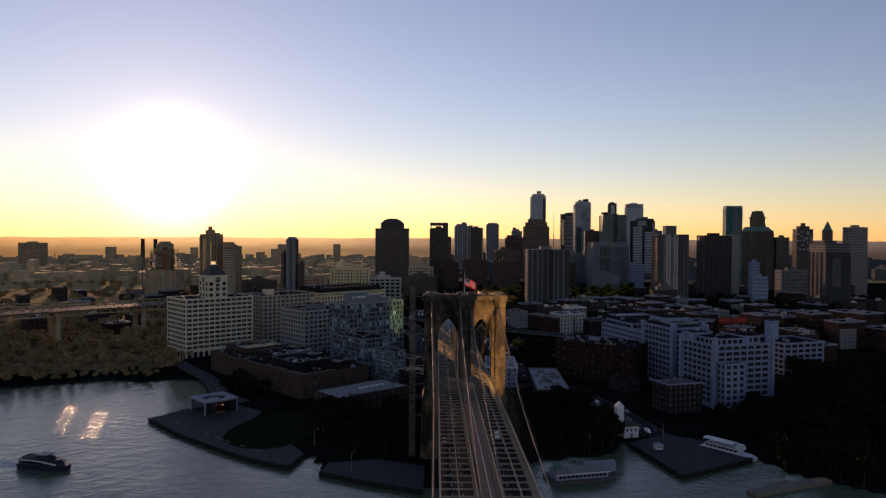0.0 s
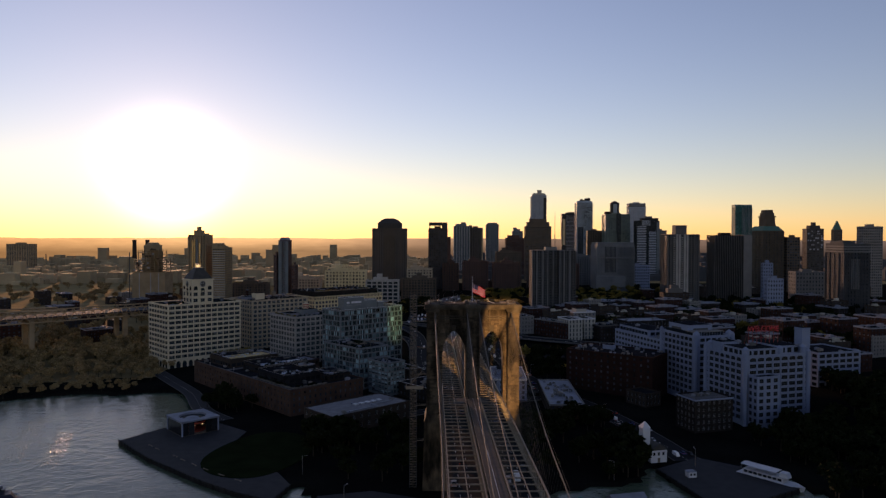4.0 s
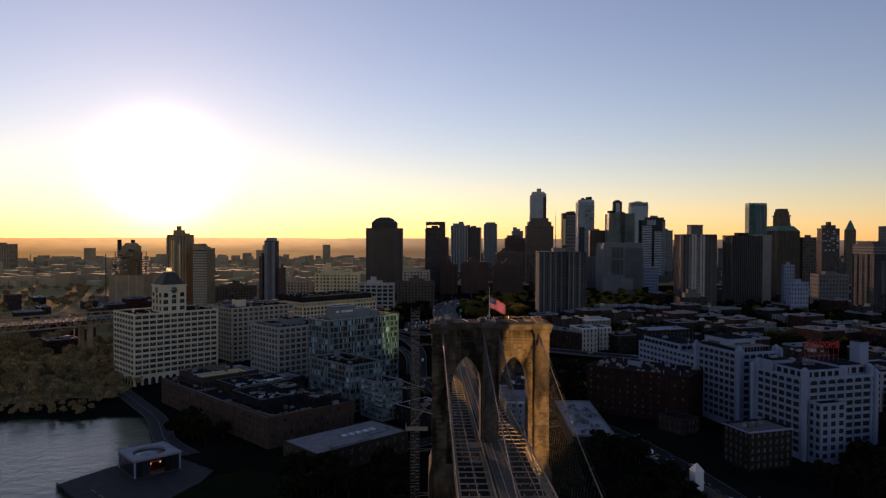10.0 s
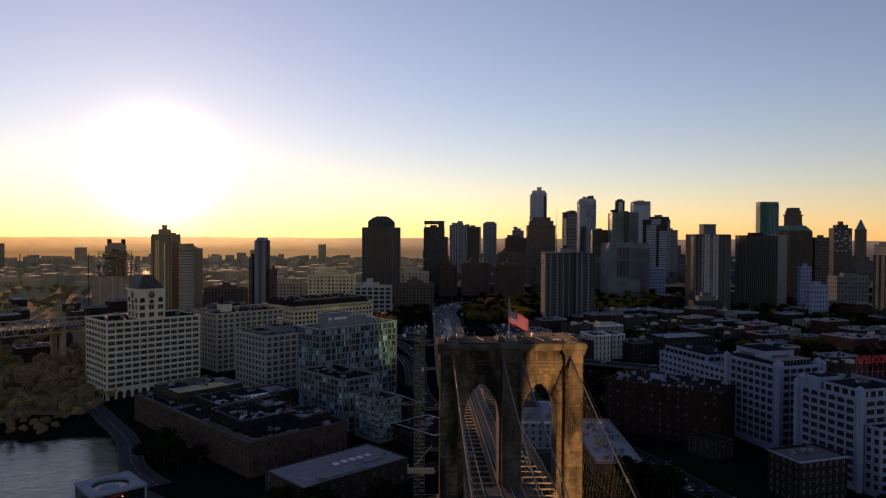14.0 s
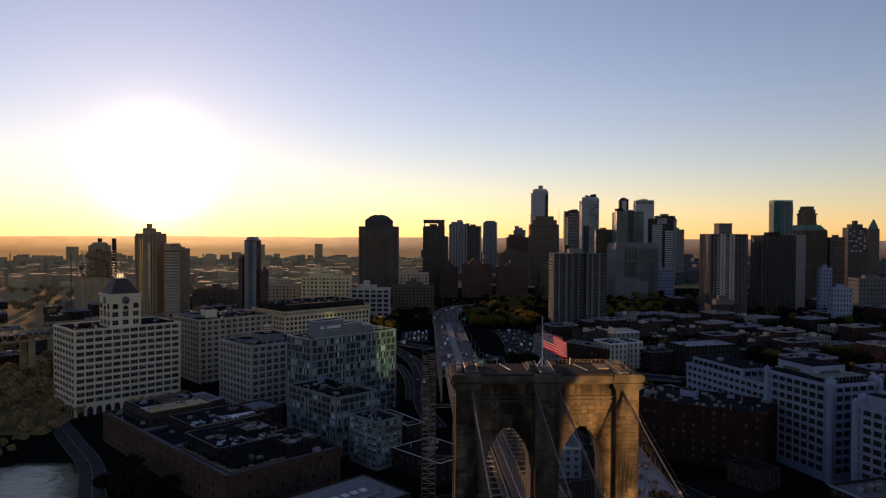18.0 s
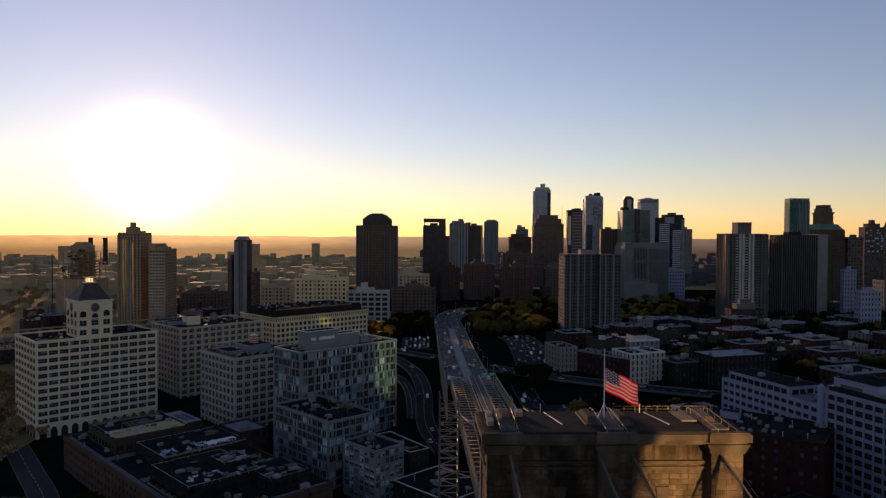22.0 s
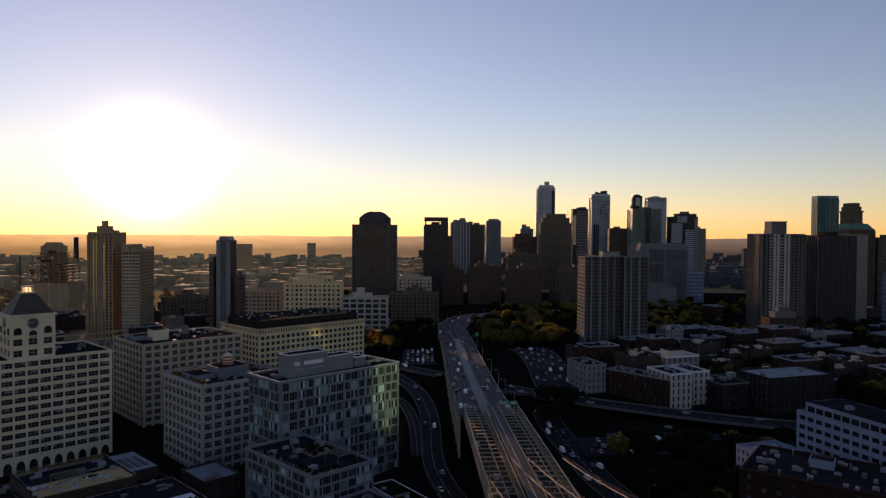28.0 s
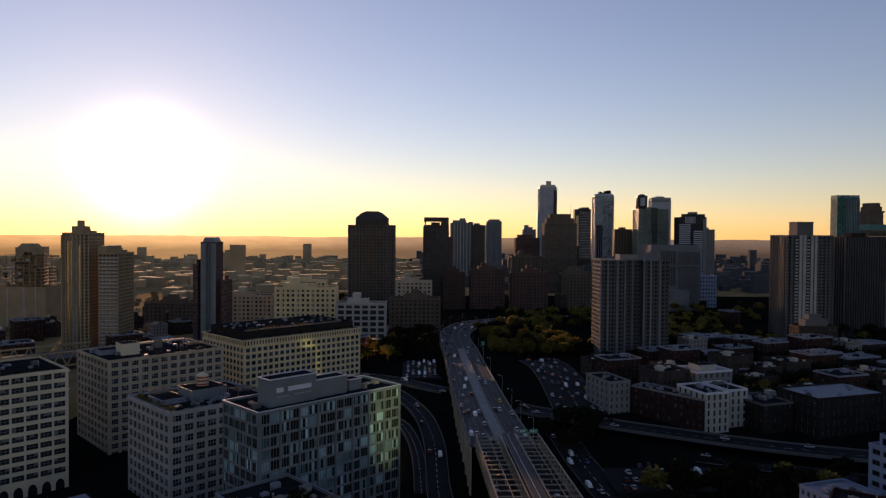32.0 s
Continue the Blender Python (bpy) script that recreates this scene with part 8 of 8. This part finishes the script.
# ---- rows of low houses ----
def houses():
    rnd = random.Random(21)
    kinds = []
    for i, (m, L1, L2, h, fl, rf) in enumerate(((BROWN, 18, 14, 14, 4, ROOF), (RED, 24, 15, 15, 4, ROOF), (GREY, 16, 16, 17, 5, ROOF), (DARKBRICK, 30, 16, 13, 4, SILVER), (BROWN, 22, 18, 19, 5, ROOF), (RED, 26, 18, 21, 6, ROOF))):
        e = building("town_house", (0, 0), 0, L1, L2, 1.5, h, (max(4, L1 // 3), max(3, L2 // 4)), fl, 0.4, 0.55, m, ("row of brown-brick town houses with a flat roof", "red-brick house with a pale roof edge", "grey apartment house with a flat roof", "dark brick warehouse with a silver-coated roof", "brown apartment house with roof plant", "red-brick walk-up building with pale parapets")[i], "building", single=False, roof=rf, base=-10, group="low city blocks", edge_mat=SILVER if i in (1, 3, 5) else None)
        bits = MB()
        for k in range(6):
            x, y = rnd.uniform(1, L1 - 3), rnd.uniform(1, L2 - 3)
            bits.box(x, y, h, x + rnd.uniform(0.8, 2.4), y + rnd.uniform(0.8, 2.0), h + rnd.uniform(0.6, 1.6))
        bits.box(L1 * 0.2, L2 * 0.3, h, L1 * 0.2 + 4, L2 * 0.3 + 3.5, h + 2.6)
        part("roof_plant", bits, SILVER if i % 2 else PALE, e, kind="stuff")
        kinds.append(e)
    zones = [  # x0, x1, y0, y1, step, angle
        (100, 300, 400, 610, 30, 16), (190, 420, 210, 390, 32, 16), (300, 640, 400, 640, 52, 16), 
        (-420, -250, 420, 900, 58, 43), (-250, -60, 560, 900, 56, 43), (-620, -420, 380, 900, 95, 43), (330, 640, 700, 900, 90, 16), (-60, 300, 920, 1100, 75, 10),
    ]
    for x0, x1, y0, y1, st, th in zones:
        y = y0
        while y < y1:
            x = x0 + rnd.uniform(0, 6)
            while x < x1:
                px, py = x + rnd.uniform(-4, 4), y + rnd.uniform(-4, 4)
                clear = all(not (a0 < px < a1 and b0 < py < b1) for a0, a1, b0, b1 in ((-30, 40, 0, 760), (-330, -40, 200, 560), (84, 170, 500, 590), (140, 245, 80, 265), (60, 140, 160, 270), (40, 86, 385, 545), (100, 140, 345, 395), (160, 225, 335, 395), (270, 350, 600, 660), (355, 440, 640, 700), (20, 300, 285, 415 if px < 60 else 345), (255, 310, 535, 570), (26, 92, 530, 690)))
                if clear and py > shore(px) + 15 and rnd.random() < 0.72:
                    o = copy_thing(rnd.choice(kinds), pose(px, py, land(px, py) - 0.5, 0, 0, th + rnd.choice((0, 90, 180))))
                    o.scale = (rnd.uniform(0.85, 1.15), rnd.uniform(0.85, 1.15), rnd.uniform(0.75, 1.15))
                x += st + rnd.uniform(-3, 6)
            y += st * 0.8
    for e in kinds:
        for c in (*e.children_recursive, e):
            bpy.data.objects.remove(c)
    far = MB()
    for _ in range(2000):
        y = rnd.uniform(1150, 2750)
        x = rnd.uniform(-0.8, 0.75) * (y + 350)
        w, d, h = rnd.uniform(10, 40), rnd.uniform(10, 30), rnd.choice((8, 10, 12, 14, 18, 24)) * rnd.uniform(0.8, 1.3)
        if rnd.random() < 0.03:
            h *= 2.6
        # left blocks take walls with warm haze in the colour, right ones darker grey
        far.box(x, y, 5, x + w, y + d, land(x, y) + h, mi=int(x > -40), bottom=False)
    solo("distant_city_blocks", far, (haze_sheen(mat("haze_warmed_walls", (0.40, 0.29, 0.17), 0.9, var=0.3, scale=0.02, island=0.2, spec=0.05), 0.3), DIMCONC), "countless low city blocks fading to the horizon", "buildings", kind="stuff")


houses()


# ---- cars ----
def cars():
    variants = []
    for i, m in enumerate(CARS):
        e = thing("car", pose(0, 0, -50), "", "car", group="traffic")
        van = i == 0
        body = [(-2.2, 0.35), (2.2, 0.35), (2.25, 0.75), (1.2, 0.95), (-2.2, 1.0)] if not van else [(-2.6, 0.35), (2.5, 0.35), (2.5, 1.0), (1.9, 1.1), (-2.6, 1.15)]
        roof = [(-1.9, 1.0), (1.1, 0.95), (0.4, 1.5), (-1.4, 1.5)] if not van else [(-2.6, 1.15), (1.9, 1.1), (1.3, 2.0), (-2.55, 2.05)]

        def ext(o, w):
            mb = MB()
            k = len(o)
            mb.v += [(x, -w, z) for x, z in o] + [(x, w, z) for x, z in o]
            mb.f += [tuple(reversed(range(k))), tuple(range(k, 2 * k))] + [(j, (j + 1) % k, k + (j + 1) % k, k + j) for j in range(k)]
            mb.f = [tuple(reversed(f)) for f in mb.f]
            mb.m += [0] * (k + 2)
            return mb

        part("body", ext(body, 0.9), m, e)
        top = ext(roof, 0.78)
        if not van:
            top.box(-1.35, -0.74, 1.5, 0.35, 0.74, 1.53, mi=1)
        part("cabin", top, m if van else (GLASS, m), e)
        wm = MB()
        for j in range(12):
            a, c = 2 * math.pi * j / 12, 2 * math.pi * (j + 1) / 12
            wm.face((0, 0, 0), (0.33 * math.cos(a), 0, 0.33 * math.sin(a)), (0.33 * math.cos(c), 0, 0.33 * math.sin(c)))
            wm.face((0.33 * math.cos(a), 0, 0.33 * math.sin(a)), (0.33 * math.cos(a), 0.2, 0.33 * math.sin(a)), (0.33 * math.cos(c), 0.2, 0.33 * math.sin(c)), (0.33 * math.cos(c), 0, 0.33 * math.sin(c)))
        wm = wm.mesh("wheel", TYRE)
        for x in (-1.4, 1.4):
            for y in (-0.92, 0.72):
                part("wheel", wm, None, e, at=pose(x, y, 0.33))
        part("tail_lamps", MB().box(-2.66 if van else -2.25, -0.8, 0.65, -2.58 if van else -2.18, -0.5, 0.85).box(-2.66 if van else -2.25, 0.5, 0.65, -2.58 if van else -2.18, 0.8, 0.85), TAIL, e, kind="stuff")
        variants.append(e)
    rnd = random.Random(33)
    names = ("white van", "silver car", "black car", "dark blue car", "yellow cab")

    def put(x, y, z, ang, where, slope=0.0):
        k = rnd.choices(range(5), (2.0, 6, 5, 2, 0.4))[0]
        tagged(copy_thing(variants[k], pose(x, y, z, 0, slope, ang)), names[k] + " " + where, "car", "traffic")

    for x, side in ((-11.4, 1), (-8.2, 1), (-5.2, 1), (5.2, -1), (8.2, -1), (11.3, -1)):
        y = -300 + rnd.uniform(0, 40)
        while y < 288:
            put(x, y, road_z(y) + 0.02, 90 * side, "driving on the bridge roadway")
            y += rnd.uniform(70, 200)
    n = len(APPROACH)
    for o, side in ((-12.6, 1), (-10, 1), (-7.2, 1), (-4.6, 1), (4.2, -1), (6.6, -1), (9.2, -1), (11.7, -1)):
        i = rnd.randint(1, 4)
        while i < n - 2:
            a, c = Vector(APPROACH[i]), Vector(APPROACH[i + 1])
            d = (c - a).normalized()
            p = a + (c - a) * rnd.random() + Vector((d.y, -d.x, 0)) * o
            put(p.x, p.y, p.z + 0.02, math.degrees(math.atan2(d.y, d.x)) + (0 if side > 0 else 180), "on the approach road")
            i += rnd.randint(3, 9) if side > 0 else rnd.randint(6, 16)
    for line, offs, gap, up, where in ((expressway, (-5, -2, 3), 7, 0.17, "on the elevated expressway"), (expressway2, (-3, 3), 8, 0.17, "on the lower expressway"), (ramp, (-3, 2), 9, 0.17, "on the slip road"), (cross, (-3, 3), 2, 0.17, "in the crossing street"), (plaza, (-12, -8, -4, 0, 4, 8, 12), 5, 0.82, "on the wide avenue"), (fulton, (-5.6, -2.5, 2.5, 5.6), 0, 0.27, "in the street by the landing")):
        for o in offs:
            i = rnd.randint(0, 4)
            while i < len(line) - 1:
                a, c = Vector(line[i]), Vector(line[i + 1])
                d = (c - a).normalized()
                p = a + (c - a) * rnd.random() + Vector((d.y, -d.x, 0)) * o
                put(p.x, p.y, p.z + up, math.degrees(math.atan2(d.y, d.x)) + rnd.choice((0, 180)), where)
                i += rnd.randint(3, 8) if gap in (0, 5) else rnd.randint(6, gap + 10)
    for x0, x1, y0, y1 in ((-46, -18, 486, 546), (48, 96, 292, 333), (54, 72, 187, 203)):
        z = land((x0 + x1) / 2, (y0 + y1) / 2) + 0.62
        y = y0 + 3
        while y < y1 - 2:
            x = x0 + 2
            while x < x1 - 2:
                if rnd.random() < (0.8 if x0 == -46 else 0.4):
                    put(x + rnd.uniform(-0.5, 0.5), y + rnd.uniform(-0.8, 0.8), z, 90 + rnd.choice((0, 180)) + rnd.uniform(-4, 4), "parked in the car park")
                x += 4
            y += 9
    for e in variants:
        for c in (*e.children_recursive, e):
            bpy.data.objects.remove(c)


cars()


# ---- signs and lamps ----
def letters(name, text, size, m, at, parent=None, label="", depth=0.05):
    cu = bpy.data.curves.new(name, "FONT")
    cu.body, cu.size, cu.extrude, cu.align_x = text, size, depth, "CENTER"
    tmp = new(name, cu)
    me = bpy.data.meshes.new_from_object(tmp.evaluated_get(bpy.context.evaluated_depsgraph_get()))
    bpy.data.objects.remove(tmp)
    me.materials.clear()
    me.materials.append(m)
    ob = part(name, me, None, parent, at=at)
    return tagged(ob, label)


part("sign_bars", MB().box(10.8, 5.82, 59.0, 13.6, 5.99, 60.6).box(15.6, 5.82, 59.0, 25.6, 5.99, 60.6), LETTER, w60, "pale sign bars on the plant screen")
part("sign_line", MB().box(10.8, 5.8, 57.2, 16, 5.99, 57.6).box(18.4, 5.8, 57.2, 25.6, 5.99, 57.6), FRAME, w60)
part("sign_bar", MB().box(8.5, 13.82, 47.9, 20.5, 13.99, 50.1), DARKSTEEL, liv, "dark sign bar")
part("sign_bar", MB().box(3.82, 21.5, 47.9, 3.99, 32.5, 50.0), DARKSTEEL, liv, "dark sign bar")
ws = thing("welcome_sign", pose(181, 126, 53.4, 0, 0, TR - 6), "red rooftop letter sign reading welcome on a steel frame", "sign")
letters("sign_letters", "WELCOME", 4.5, SIGNRED, pose(11.6, -0.2, 1.4, 90, 0, 0), ws, "large red letters", 0.2)
fr = MB()
for i in range(8):
    fr.box(1 + i * 3.0, 0.1, -7.4, 1.2 + i * 3.0, 0.3, 5.0)
    fr.tube([(1.1 + i * 3.0, 0.2, 4.5), (1.1 + i * 3.0, 4.2, -7.4)], 0.08, 4)
for z in (-3.0, 1.0, 2.8, 4.8):
    fr.box(0.5, 0.12, z, 22.6, 0.28, z + 0.18)
part("sign_frame", fr, RUST, ws)
gs = thing("overhead_road_sign", pose(8.3, 296.5, road_z(296)), "green overhead road signs on a gantry across the roadway", "road sign")
part("gantry", MB().box(-5, 0, 5.2, 5, 0.3, 5.5).box(-5, 0, 0, -4.7, 0.3, 5.2).box(4.7, 0, 0, 5, 0.3, 5.2), STEEL, gs)
for x in (-3.2, 1.2):
    pn = part("sign_panel", MB().box(x, -0.12, 5.4, x + 3.8, 0.0, 7.2), SIGNGREEN, gs, "green sign panel")
    part("sign_text", MB().box(x + 0.4, -0.14, 6.5, x + 3.2, -0.12, 6.75).box(x + 0.4, -0.14, 5.9, x + 2.6, -0.12, 6.15), LETTER, pn)
rs = thing("roadside_sign", pose(15.8, 560, 21.6), "small green road sign on a post", "road sign")
part("post", MB().cyl(0, 0, 0, 6, 0.12, k=6), ALU, rs)
part("sign_panel", MB().box(-1.6, -0.1, 5.2, 1.6, 0, 8.4), SIGNGREEN, rs)


def lamp_posts():
    e = thing("street_lamp", pose(0, 0, -40), "", "street lamp", group="street lamps")
    part("pole", MB().cyl(0, 0, 0, 9, 0.12, 0.07, 7), ALU, e)
    part("arm", MB().tube([(0, 0, 8.8), (0.9, 0, 9.3), (2.2, 0, 9.3)], 0.05), ALU, e)
    part("lamp_head", MB().box(1.9, -0.15, 9.2, 2.6, 0.15, 9.35), ALU, e)
    for i in range(2, 60, 5):
        p = APPROACH[i]
        for s in (-1, 1):
            tagged(copy_thing(e, pose(p[0] + s * 13.9, p[1], p[2] + 0.9, 0, 0, 180 if s > 0 else 0)), "grey street lamp on the approach parapet")
    for x, y, a in ((67, 12, 180), (-80, 20, 0), (112, 30, 90), (60, 240, 0), (88, 120, 0), (-55, -20, 60)):
        tagged(copy_thing(e, pose(x, y, land(x, y), 0, 0, a)), "grey street lamp by the waterfront")
    for c in (*e.children_recursive, e):
        bpy.data.objects.remove(c)


lamp_posts()
tower_stones()
